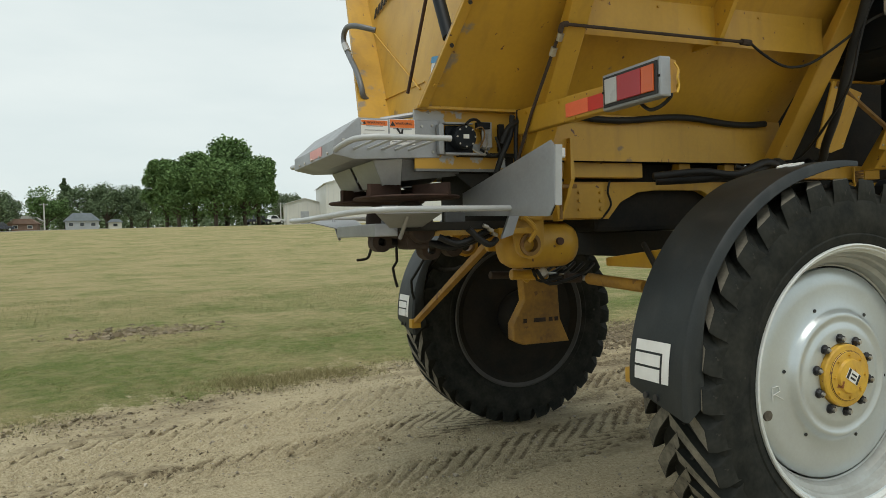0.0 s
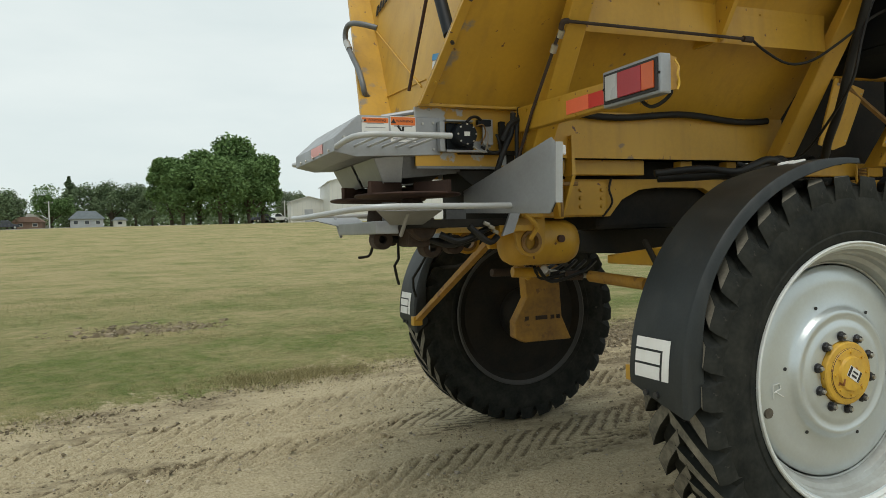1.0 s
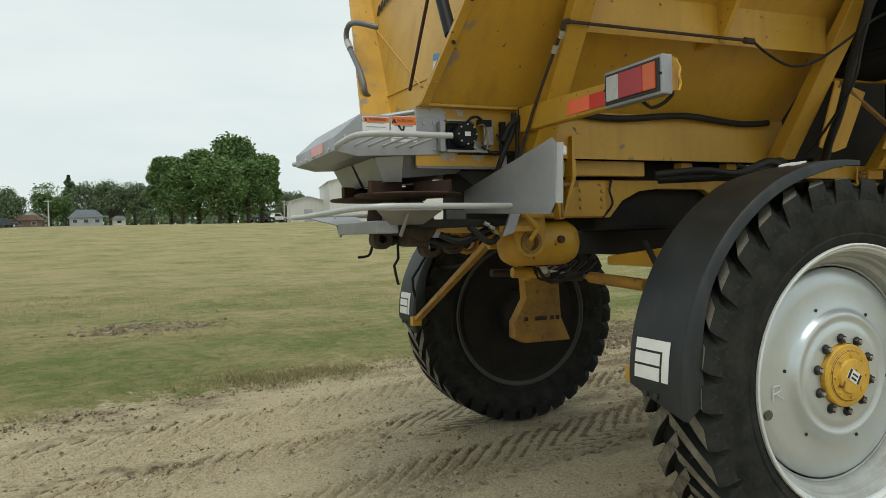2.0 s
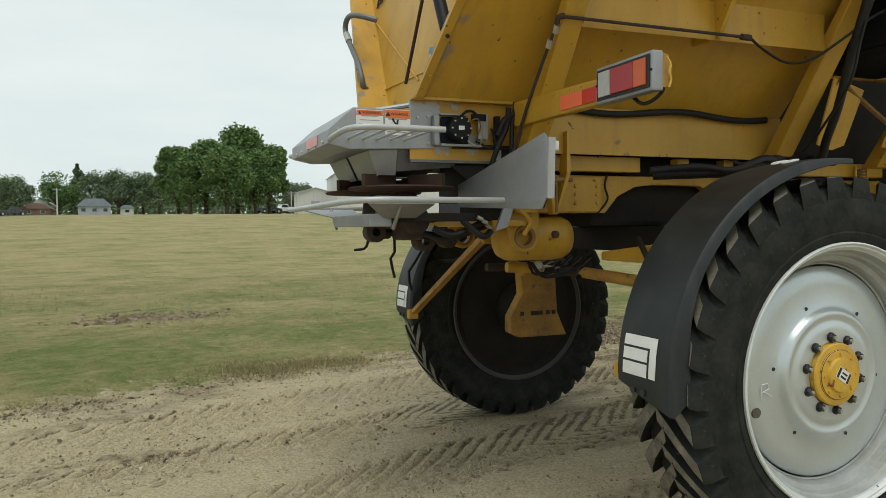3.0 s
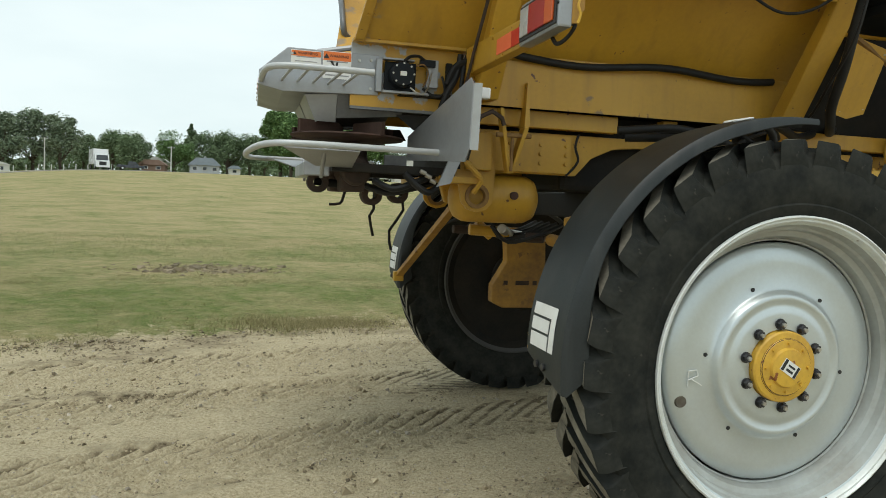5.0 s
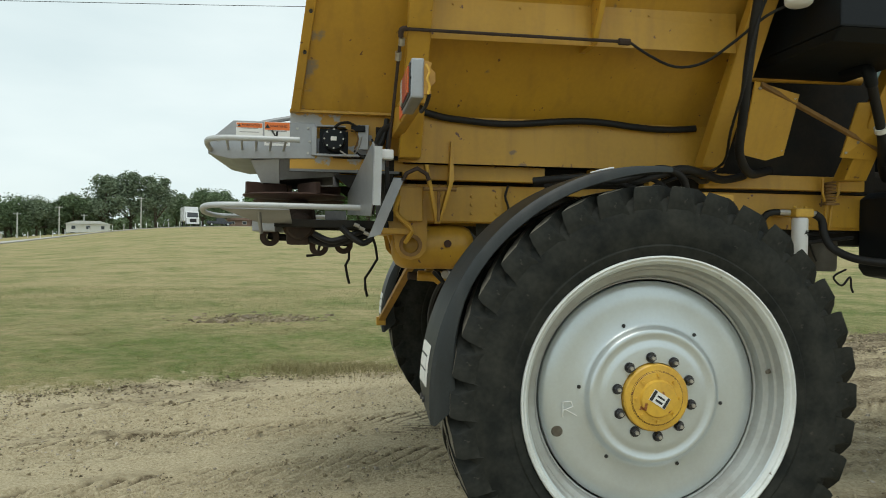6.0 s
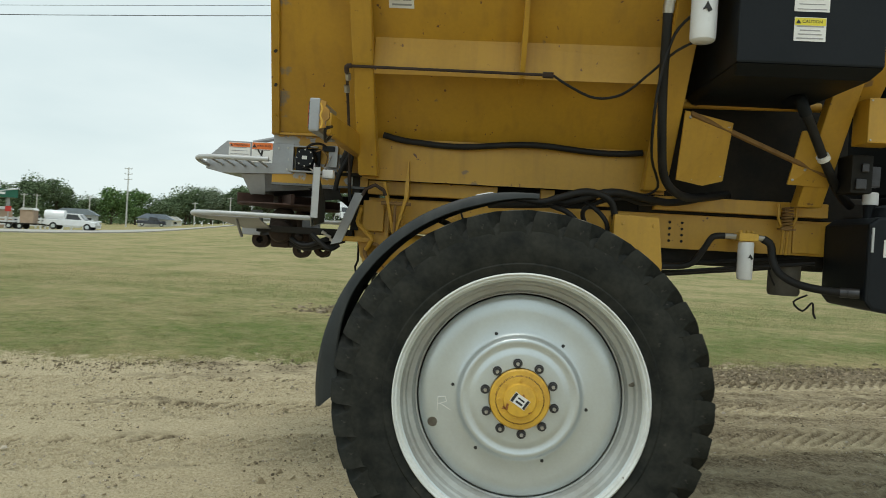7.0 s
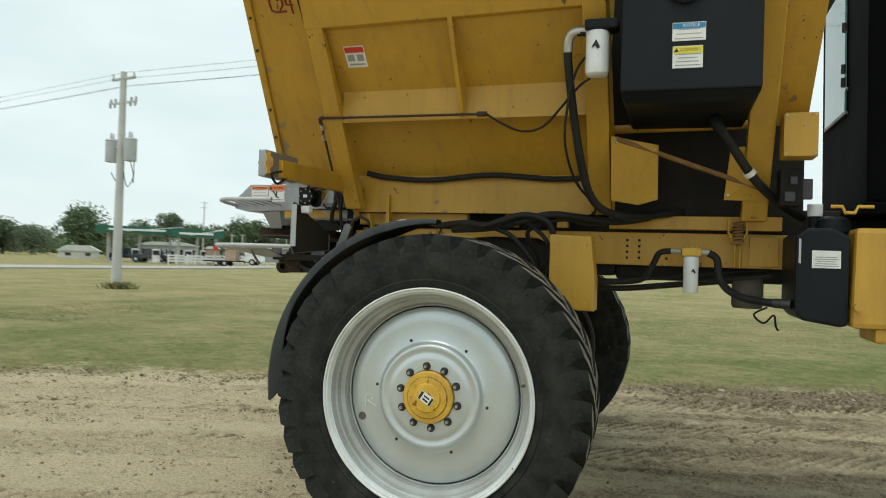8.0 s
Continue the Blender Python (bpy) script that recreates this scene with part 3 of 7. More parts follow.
    part("valve_stem", rod(bm_new(), c, c + Vector((-0.022 * math.cos(a), -0.012, -0.022 * math.sin(a))), 0.011, 0.007, seg=10), PLUG, wheel, "stubby valve stem in the rim barrel")
    bm = bm_new()
    box(bm, (-0.026, h + 0.0455, -0.042), (0.026, h + 0.0475, 0.042))
    lab = part("hub_label", bm, WHITE, wheel, "small white hub label with dark marks", m=Matrix.Rotation(radians(-58), 4, "Y"))
    bm = bm_new()
    for z0, z1, x0, x1 in ((0.026, 0.040, -0.024, 0.024), (-0.040, -0.028, -0.024, 0.024), (-0.02, 0.016, -0.016, -0.006), (-0.02, 0.016, 0.004, 0.012)):
        box(bm, (x0, h + 0.0445, z0), (x1, h + 0.0457, z1))
    part("label_marks", bm, INK, wheel, m=Matrix.Rotation(radians(-58), 4, "Y"))
    if side < 0:
        bm = bm_new()
        c = Vector((-0.362, o + 0.1145, -0.062))
        for p, q in (((-0.045, -0.035), (-0.045, 0.045)), ((-0.045, 0.045), (0.0, 0.05)), ((0.0, 0.05), (0.01, 0.02)), ((0.01, 0.02), (-0.045, 0.0)), ((-0.03, 0.005), (0.035, -0.03))):
            rod(bm, c + Vector((p[0] * 0.8, 0, p[1] * 0.8)), c + Vector((q[0] * 0.8, 0.0005, q[1] * 0.8)), 0.0024, seg=6)
        part("chalk_letter", bm, CHALK, wheel, "hand-drawn white chalk letter R")
    return wheel


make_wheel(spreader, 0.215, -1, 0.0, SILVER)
# the far rim is dark all over, with a near-black barrel
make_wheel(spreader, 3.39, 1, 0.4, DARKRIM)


F0, F1 = 185.5, 88.0  # the guard's span, degrees round the hub


def fender_r(a):
    f = (a - F0) / (F1 - F0)
    return 0.972 + 0.012 * math.sin(math.pi * f) + 0.012 * f


def fender_mesh(bm, y0, y1):
    """Curved mudguard over the back of a wheel: a band with turned-down edges, narrowing to its front tip."""
    n = 40
    prof = [(-0.030, 0.0), (0.0, 0.012), (0.016, 0.05), (0.020, 0.5), (0.016, 0.95), (0.0, 0.988), (-0.030, 1.0), (-0.034, 0.985), (-0.008, 0.972), (0.008, 0.93), (0.012, 0.5), (0.008, 0.07), (-0.008, 0.028), (-0.034, 0.015)]
    rings = []
    for i in range(n + 1):
        f = i / n
        ad = F0 + (F1 - F0) * f
        a, rr = radians(ad), fender_r(ad)
        taper = 0.0 if f < 0.72 else ((f - 0.72) / 0.28) ** 1.2 * 0.75
        lip = 1 - 0.5 * smoothstep(0.8, 1.0, f)
        deep = 1 + 1.9 * smoothstep(0.40, 0.0, f)
        ring = []
        for dr, w in prof:
            if w < 0.02:
                dr *= deep
            low = (0.11 * w + max(0.0, -dr - 0.03) * 1.3) * smoothstep(0.09, 0.0, f)
            q = a - low
            ring.append(bm.verts.new(((rr + dr * lip) * math.cos(q), y0 + (y1 - y0) * w * (1 - taper), 0.925 + (rr + dr * lip) * math.sin(q))))
        rings.append(ring)
    m = len(prof)
    for a, b in zip(rings, rings[1:]):
        for k in range(m):
            bm.faces.new((a[k], a[(k + 1) % m], b[(k + 1) % m], b[k]))
    bm.faces.new(rings[0])
    bm.faces.new(rings[-1])
    return bm


def make_fender(y0, y1):
    f = part("fender", fender_mesh(bm_new(), y0, y1), FENDER, spreader, "scuffed black plastic mudguard with white emblem", smooth=True)

    def on(a, w, lift=0.0):
        rr = fender_r(a) + 0.0195 + lift
        return Vector((rr * math.cos(radians(a)), y0 + (y1 - y0) * w, 0.925 + rr * math.sin(radians(a))))
    top, low = 167.2, 177.2
    for w0, w1, s0, s1 in ((0.255, 0.835, 0.0, 0.27), (0.405, 0.835, 0.33, 0.62), (0.405, 0.835, 0.68, 1.0), (0.255, 0.365, 0.27, 1.0)):
        bm = bm_new()
        loop = lambda d: [on(top + (low - top) * (s0 + (s1 - s0) * k / 4), w0, d) for k in range(5)] + [on(top + (low - top) * (s0 + (s1 - s0) * k / 4), w1, d) for k in range(4, -1, -1)]
        hull(bm, loop(0), loop(0.0022))
        part("emblem_bar", bm, WHITE, f, "white sticker bar")
    for w in (0.46, 0.64):
        c = on(181.0, w)
        part("bolt", rod(bm_new(), c, c + Vector((-0.008, 0, 0)), 0.014, seg=12), BOLT, f)
    for w in (0.30, 0.46):
        ring = [on(103 + 2.3 * math.cos(t * 0.5236), w + 0.07 * math.sin(t * 0.5236), 0.001) for t in range(13)]
        part("round_mark", tube(bm_new(), ring, 0.005, 6, 1), WHITE, f, "faded white ring mark")
    part("fender_bracket", box(bm_new(), (-0.965, y1 - 0.02, 0.93), (-0.90, y1 + 0.05, 1.00)), YELLOW, spreader, "yellow fender bracket", bevel=0.006)
    for a in (150, 118):
        c = on(a, 0.9, -0.05)
        part("fender_stay", tube(bm_new(), [c, (c.x * 0.8, y1 + 0.12 if y0 < 1 else y0 - 0.12, c.z - 0.05), (c.x * 0.55, 0.95 if y0 < 1 else 2.63, 1.55)], 0.016, 8), DARK, spreader, "dark bent fender stay", smooth=True)
    return f


make_fender(0.03, 0.41)
make_fender(3.17, 3.55)

# hopper
SLOPE = 0.90


def wall_y(z):
    return 1.27 - SLOPE * (z - 2.31)


def post_y(z):
    return 0.79 - 0.64 * (z - 2.61)


TOPZ = 4.1
REAR, FRONT = -1.635, 0.90


def hopper_side(flip):
    f = mirror if flip else (lambda p: p)
    lbl = "inclined yellow hopper side"
    # sloped sheet
    z1, z0 = TOPZ, 2.30
    rx = 0.20  # the rear edge rakes forward with height
    bm = slab(bm_new(), [f((REAR, wall_y(z0), z0)), f((FRONT, wall_y(z0), z0)), f((FRONT, wall_y(z1), z1)), f((REAR + rx * (z1 - z0), wall_y(z1), z1))], 0.008 if flip else -0.008)
    part("hopper_side", bm, WORN, spreader, lbl)
    # vertical skirt under it
    bm = box(bm_new(), f((-1.03, 1.262, 2.035)), f((FRONT, 1.270, 2.305)))
    part("hopper_skirt", bm, YELLOW, spreader)
    # rear flange
    q = []
    for z in (z0, z1):
        x = REAR + rx * (z - z0)
        q += [(x, wall_y(z), z)]
    bm = hull(bm_new(), [f(p) for p in (q[0], (q[0][0] + 0.05, q[0][1] - 0.004, q[0][2]), (q[0][0] + 0.05, q[0][1] - 0.030, q[0][2]), (q[0][0], q[0][1] - 0.030, q[0][2]))],
              [f(p) for p in (q[1], (q[1][0] + 0.05, q[1][1] - 0.004, q[1][2]), (q[1][0] + 0.05, q[1][1] - 0.030, q[1][2]), (q[1][0], q[1][1] - 0.030, q[1][2]))])
    part("edge_flange", bm, YELLOW, spreader, bevel=0.004)
    for k in range(9):
        z = 2.40 + 0.17 * k
        x = REAR + rx * (z - z0) + 0.03
        a, b = Vector(f((x, wall_y(z) - 0.028, z))), Vector(f((x, wall_y(z) - 0.040, z - 0.010)))
        part("flange_bolt", rod(bm_new(), a, b, 0.010, seg=6), BOLT if k % 3 else YELLOW, spreader)
    for x in (-0.80, -0.45, 0.25, 0.60):
        a, b = Vector(f((x, 0.800, 2.80))), Vector(f((x, 0.790, 2.80)))
        part("stringer_bolt", rod(bm_new(), a, b, 0.007, seg=6), YELLOW, spreader)
    # ribs
    for x0, x1 in ((-1.035, -0.915), (0.745, 0.885)):
        zb, zt = 2.05, 3.3
        bm = hull(bm_new(), [f(p) for p in ((x0, post_y(zb), zb), (x1, post_y(zb), zb), (x1, 1.26, zb), (x0, 1.26, zb))], [f(p) for p in ((x0, post_y(zt), zt), (x1, post_y(zt), zt), (x1, wall_y(zt) - 0.001 + 0.02, zt), (x0, wall_y(zt) + 0.019, zt))])
        part("hopper_rib", bm, YELLOW, spreader, bevel=0.008)
    # stringer between the ribs, with a lower lip
    bm = hull(bm_new(), [f(p) for p in ((-0.915, 0.790, 2.615), (-0.915, 0.803, 2.845), (-0.915, wall_y(2.85) + 0.02, 2.85), (-0.915, 0.800, 2.630))], [f(p) for p in ((0.745, 0.790, 2.625), (0.745, 0.803, 2.855), (0.745, wall_y(2.86) + 0.02, 2.86), (0.745, 0.800, 2.640))])
    part("stringer", bm, YELLOW, spreader, bevel=0.003)
    # thin middle rib
    bm = hull(bm_new(), [f(p) for p in ((-0.068, 0.778, 2.63), (-0.040, 0.778, 2.63), (-0.040, wall_y(2.63), 2.63), (-0.068, wall_y(2.63), 2.63))], [f(p) for p in ((-0.068, post_y(3.2), 3.2), (-0.040, post_y(3.2), 3.2), (-0.040, wall_y(3.2) + 0.02, 3.2), (-0.068, wall_y(3.2) + 0.02, 3.2))])
    part("middle_rib", bm, YELLOW, spreader)
    # top fascia
    bm = hull(bm_new(), [f(p) for p in ((-1.035, post_y(3.16) - 0.004, 3.16), (0.885, post_y(3.16) - 0.004, 3.19), (0.885, wall_y(3.19), 3.19), (-1.035, wall_y(3.16), 3.16))], [f(p) for p in ((-1.035, post_y(3.62), 3.62), (0.885, post_y(3.62), 3.62), (0.885, wall_y(3.62), 3.62), (-1.035, wall_y(3.62), 3.62))])
    part("fascia", bm, YELLOW, spreader, bevel=0.004)


hopper_side(False)
hopper_side(True)
# rear and front ends of the hopper
bm = slab(bm_new(), [(-1.42, wall_y(2.30), 2.30), (-1.42, 2 * MID - wall_y(2.30), 2.30), (-1.12, 2 * MID - wall_y(TOPZ), TOPZ), (-1.12, wall_y(TOPZ), TOPZ)], 0.008)
part("hopper_rear_wall", bm, YELLOW, spreader, "yellow hopper end wall")
bm = slab(bm_new(), [(0.80, wall_y(2.30), 2.30), (0.80, 2 * MID - wall_y(2.30), 2.30), (0.86, 2 * MID - wall_y(TOPZ), TOPZ), (0.86, wall_y(TOPZ), TOPZ)], 0.008)
part("hopper_front_wall", bm, YELLOW, spreader)
# conveyor trough between the skirts
part("conveyor_floor", box(bm_new(), (-1.40, 1.275, 2.05), (0.88, 2.305, 2.07)), DARK, spreader, "dark conveyor floor")
part("rear_apron", box(bm_new(), (-1.64, 1.322, 1.987), (-1.00, 1.336, 2.300)), CHIPPED, spreader, "yellow rear trough side with bare grey patches")
part("rear_apron", box(bm_new(), (-1.64, 2.244, 1.987), (-1.00, 2.258, 2.300)), CHIPPED, spreader)
part("apron_flange", box(bm_new(), (-1.64, 1.262, 2.296), (-1.04, 1.318, 2.312)), YELLOW, spreader, bevel=0.003)

# chassis
def bolts(places, normal, r=0.012, h=0.012, mat=None, name="bolt", parent=None):
    for c in places:
        c = Vector(c)
        part(name, rod(bm_new(), c, c + Vector(normal) * h, r, r * 0.9, seg=6), mat or YELLOW, parent or spreader)


RAIL = [(-1.0, 1.70), (-0.36, 1.70), (-0.27, 1.80), (-0.14, 1.86), (0.02, 1.875), (0.36, 1.87), (0.50, 1.80), (0.58, 1.70), (3.3, 1.70), (3.3, 1.925), (-1.0, 1.925)]
for s in (0, 1):
    f = mirror if s else (lambda p: p)
    y0, y1 = (1.40, 1.46) if not s else (2.12, 2.18)
    part("chassis_rail", prism(bm_new(), RAIL, "y", y0, y1), YELLOW, spreader, "yellow chassis rail with bolts", bevel=0.004)
    for x0, x1 in ((-1.0, -0.15), (0.13, 0.22), (0.50, 0.58), (0.86, 1.95)):
        part("sub_rail", box(bm_new(), f((x0, 1.335, 1.945)), f((x1, 1.405, 2.035))), YELLOW, spreader, bevel=0.005)
    part("rail_plate", box(bm_new(), f((-0.90, 1.385, 1.708)), f((-0.40, 1.40, 1.915))), YELLOW, spreader, bevel=0.003)
# Added dark boxes keep the sky from showing through slots and rail arch.
part("slot_infill", box(bm_new(), (-0.9, 1.465, 1.93), (1.9, 2.115, 2.04)), DARK, spreader, "dark infill behind the sub-rail slots")
part("infill", box(bm_new(), (-0.42, 1.47, 1.62), (0.9, 2.11, 1.93)), DARK, spreader, "dark infill under the hopper", bevel=0.03)
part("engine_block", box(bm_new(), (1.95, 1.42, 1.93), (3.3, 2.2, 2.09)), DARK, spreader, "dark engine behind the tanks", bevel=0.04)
part("engine_underside", box(bm_new(), (0.9, 1.47, 1.60), (3.2, 2.11, 1.92)), DARK, spreader, "dark infill under the frame", bevel=0.03)
bolts([(x, 1.385, z) for x in (-0.76, -0.58, -0.43) for z in (1.86, 1.81, 1.76)], (0, -1, 0), name="frame_bolt")
bolts([(x, 1.40, z) for x in (0.98, 1.06) for z in (1.87, 1.83, 1.79, 1.75)] + [(1.24, 1.40, 1.75), (1.78, 1.40, 1.86), (1.80, 1.40, 1.80), (1.80, 1.40, 1.75)], (0, -1, 0), 0.010, 0.006, DARK, "rail_hole")
part("front_plate", box(bm_new(), (1.76, 1.388, 1.715), (1.94, 1.40, 1.91)), YELLOW, spreader, bevel=0.004)
part("rail_wire", tube(bm_new(), [(-0.36, 1.38, 1.93), (-0.38, 1.375, 1.86), (-0.36, 1.375, 1.78), (-0.42, 1.39, 1.70)], 0.007, 6), HOSE, spreader)

# rear frame, hitch and straps
def holed_plate(outline, cx, cz, r, y0, y1):
    """A flat plate in x and z with one round hole."""
    n, rings = 40, []
    for y in (y0, y1):
        inner, outer = [], []
        for k in range(n):
            a = 6.28318530718 * k / n
            dx, dz = math.cos(a), math.sin(a)
            best = 9.0
            for (x0, z0), (x1, z1) in zip(outline, outline[1:] + outline[:1]):
                ex, ez = x1 - x0, z1 - z0
                det = dx * -ez + dz * ex
                if abs(det) > 1e-9:
                    t = ((x0 - cx) * -ez + (z0 - cz) * ex) / det
                    u = (dx * (z0 - cz) - dz * (x0 - cx)) / det
                    if t > 0 and -1e-6 <= u <= 1 + 1e-6:
                        best = min(best, t)
            inner.append((cx + r * dx, y, cz + r * dz))
            outer.append((cx + best * dx, y, cz + best * dz))
        rings += [inner, outer]
    bm = bm_new()
    ia, oa, ib, ob_ = [[bm.verts.new(p) for p in ring] for ring in rings]
    for k in range(n):
        m = (k + 1) % n
        for a, b in ((ia, oa), (oa, ob_), (ob_, ib), (ib, ia)):
            bm.faces.new((a[k], a[m], b[m], b[k]))
    return bm


HITCH = [(-1.09, 1.87), (-0.85, 1.87), (-0.85, 1.60), (-0.858, 1.53), (-0.89, 1.492), (-0.945, 1.478), (-0.995, 1.492), (-1.028, 1.53), (-1.045, 1.62), (-1.075, 1.66)]
for y in (1.345, 2.215):
    part("hitch_plate", holed_plate(HITCH, -0.945, 1.563, 0.048, y, y + 0.026), YELLOW, spreader, "yellow hitch plate with a worn eye")
    bm, m = lathe(bm_new(), [(0.046, -0.017), (0.066, -0.017), (0.066, 0.030), (0.046, 0.030)], 28, closed=True), Matrix.Translation((-0.945, y + 0.004, 1.563))
    part("eye_bush", bm, OCHRE, spreader, "rusty worn bush in the eye", smooth=True, m=m)
part("rear_crossmember", box(bm_new(), (-1.02, 1.31, 1.70), (-0.88, 2.27, 1.90)), YELLOW, spreader, bevel=0.006)
part("rear_shelf", box(bm_new(), (-1.17, 1.29, 1.625), (-0.95, 2.29, 1.66)), YELLOW, spreader, bevel=0.004)


def ring_plate(x, y, z, r_out, r_in, thick):
    return lathe(bm_new(), [(r_in, -thick), (r_out, -thick), (r_out, thick), (r_in, thick)], 28, closed=True), Matrix.Translation((x, y, z))


part("hook_bar", tube(bm_new(), [(-1.025, 1.27, 1.845), (-1.045, 1.265, 1.76), (-1.035, 1.265, 1.735), (-0.955, 1.27, 1.665), (-0.945, 1.27, 1.64), (-0.985, 1.28, 1.575)], 0.014, 6, 1), YELLOW, spreader, "bent yellow hook bar")
part("strap", hull(bm_new(), [(-0.885, 1.20, 2.02), (-0.865, 1.20, 2.02), (-0.865, 1.26, 2.02), (-0.885, 1.26, 2.02)], [(-0.815, 1.24, 1.69), (-0.795, 1.24, 1.69), (-0.795, 1.30, 1.69), (-0.815, 1.30, 1.69)]), YELLOW, spreader, "flat yellow hold-down strap", bevel=0.003)
part("strap", hull(bm_new(), [(-0.735, 1.225, 2.16), (-0.725, 1.225, 2.16), (-0.725, 1.265, 2.16), (-0.735, 1.265, 2.16)], [(-0.745, 1.21, 1.93), (-0.715, 1.21, 1.93), (-0.715, 1.30, 1.93), (-0.745, 1.30, 1.93)]), YELLOW, spreader, bevel=0.002)
part("strap", hull(bm_new(), [(-0.742, 1.21, 1.93), (-0.718, 1.21, 1.93), (-0.718, 1.29, 1.93), (-0.742, 1.29, 1.93)], [(-0.80, 1.24, 1.69), (-0.785, 1.24, 1.69), (-0.785, 1.30, 1.69), (-0.80, 1.30, 1.69)]), YELLOW, spreader, bevel=0.003)
part("clamp_bolt", rod(bm_new(), (-0.89, 1.23, 1.885), (-0.70, 1.23, 1.885), 0.012), OCHRE, spreader, "grimy clamp bolt")
part("clamp_bolt", rod(bm_new(), (-0.80, 1.235, 1.90), (-0.80, 1.235, 1.70), 0.009), OCHRE, spreader)
part("foot_arch", tube(bm_new(), [(-1.01, 1.20, 1.925), (-0.99, 1.195, 1.965), (-0.93, 1.19, 1.995), (-0.875, 1.195, 1.965), (-0.862, 1.20, 1.93)], 0.012, 6, 1), DARKRUST, spreader, "rusty peaked rib foot")
part("tank_bung", rod(bm_new(), (-0.722, 1.392, 1.575), (-0.722, 1.368, 1.575), 0.022, seg=16), RUST, spreader)
part("air_tank", lathe(bm_new(), [(0.02, -0.25), (0.07, -0.243), (0.11, -0.222), (0.132, -0.18), (0.136, -0.14), (0.136, 0.14), (0.132, 0.18), (0.11, 0.222), (0.07, 0.243), (0.02, 0.25)], 48), YELLOW, spreader, "yellow cylindrical air tank under the frame", smooth=True, m=Matrix.Translation((-0.795, 1.524, 1.556)) @ Matrix.Rotation(radians(90), 4, "Z"))
part("hitch_horn", hull(bm_new(), [(-1.02, 1.72, 1.52), (-0.95, 1.72, 1.52), (-0.95, 1.76, 1.52), (-1.02, 1.76, 1.52)], [(-1.08, 1.70, 1.70), (-0.93, 1.70, 1.70), (-0.93, 1.78, 1.70), (-1.08, 1.78, 1.70)]), YELLOW, spreader, "yellow hitch horn", bevel=0.008)

# axle and legs
part("axle_arm", hull(bm_new(), [(-0.50, 0.62, 1.42), (-0.36, 0.62, 1.42), (-0.36, 0.62, 1.54), (-0.50, 0.62, 1.54)], [(-0.46, 1.30, 1.42), (-0.40, 1.30, 1.42), (-0.40, 1.30, 1.47), (-0.46, 1.30, 1.47)]), YELLOW, spreader, "yellow axle arm", bevel=0.01)
part("axle_beam", box(bm_new(), (-0.12, 0.75, 1.46), (0.14, 2.83, 1.62)), DARK, spreader, "dark grimy axle beam", bevel=0.01)
part("steer_cylinder", rod(bm_new(), (-0.45, 0.95, 1.315), (-0.44, 1.50, 1.335), 0.035), DIRTSHADEYEL, spreader, "yellow hydraulic cylinder", smooth=True)
part("steer_rod", rod(bm_new(), (-0.44, 1.50, 1.335), (-0.56, 1.95, 1.36), 0.016), STEEL, spreader, smooth=True)
for p0, p1, r, mt in (((-0.86, 1.74, 1.37), (-0.62, 1.72, 1.36), 0.034, YELLOW), ((-0.70, 1.62, 1.385), (-0.58, 1.80, 1.345), 0.028, STEEL), ((-0.90, 1.95, 1.36), (-0.60, 1.98, 1.35), 0.026, DARKRUST), ((-0.80, 1.80, 1.41), (-0.70, 1.80, 1.33), 0.03, YELLOW), ((-0.56, 1.60, 1.34), (-0.46, 1.56, 1.34), 0.03, DARKRUST)):
    part("linkage_joint", rod(bm_new(), p0, p1, r), mt, spreader, "grimy steering linkage joint", bevel=0.006)
for k in range(5):
    yy = 1.56 + 0.11 * k
    part("hydraulic_hose", tube(bm_new(), [(-0.78 + 0.04 * k, yy, 1.40), (-0.66, yy + 0.05, 1.31 + 0.012 * k), (-0.50, yy - 0.04, 1.36), (-0.30, yy + 0.1, 1.42)], 0.012, 8), HOSE, spreader, smooth=True)
part("axle_leg", prism(bm_new(), [(-0.44, 0.83), (-0.36, 0.79), (0.04, 0.79), (-0.04, 0.97), (-0.06, 1.36), (-0.36, 1.36), (-0.34, 1.12), (-0.44, 0.95)], "y", 2.50, 2.60), DIRTSHADEYEL, spreader, "yellow drop-leg cover with slots", bevel=0.01)
for x0, x1 in ((-0.36, -0.33), (-0.27, -0.17), (-0.14, -0.11), (-0.09, -0.06)):
    part("slot", box(bm_new(), (x0, 2.494, 0.955), (x1, 2.4985, 0.985)), DARKRUST, spreader)
part("axle_leg", prism(bm_new(), [(-0.20, 0.80), (0.10, 0.80), (0.17, 1.50), (-0.17, 1.50)], "y", 0.62, 0.78), DIRTSHADEYEL, spreader, bevel=0.01)
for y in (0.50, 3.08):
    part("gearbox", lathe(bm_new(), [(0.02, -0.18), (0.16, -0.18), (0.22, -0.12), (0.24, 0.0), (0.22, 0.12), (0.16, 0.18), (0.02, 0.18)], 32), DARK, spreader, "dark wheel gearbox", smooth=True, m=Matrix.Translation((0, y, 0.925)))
    part("inner_disc", lathe(bm_new(), [(0.50, 0.02), (0.44, 0.01), (0.30, -0.03), (0.1, -0.04), (0.02, -0.04), (0.02, 0.0), (0.5, 0.04)], 64), DARK, spreader, "dark inside of the wheel", smooth=True, m=Matrix.Translation((0, 0.30 if y < 1 else 3.225, 0.925)) @ Matrix.Diagonal((1.12, 1, 1.12, 1)) @ (Matrix.Rotation(math.pi, 4, "Z") if y < 1 else Matrix.Identity(4)))
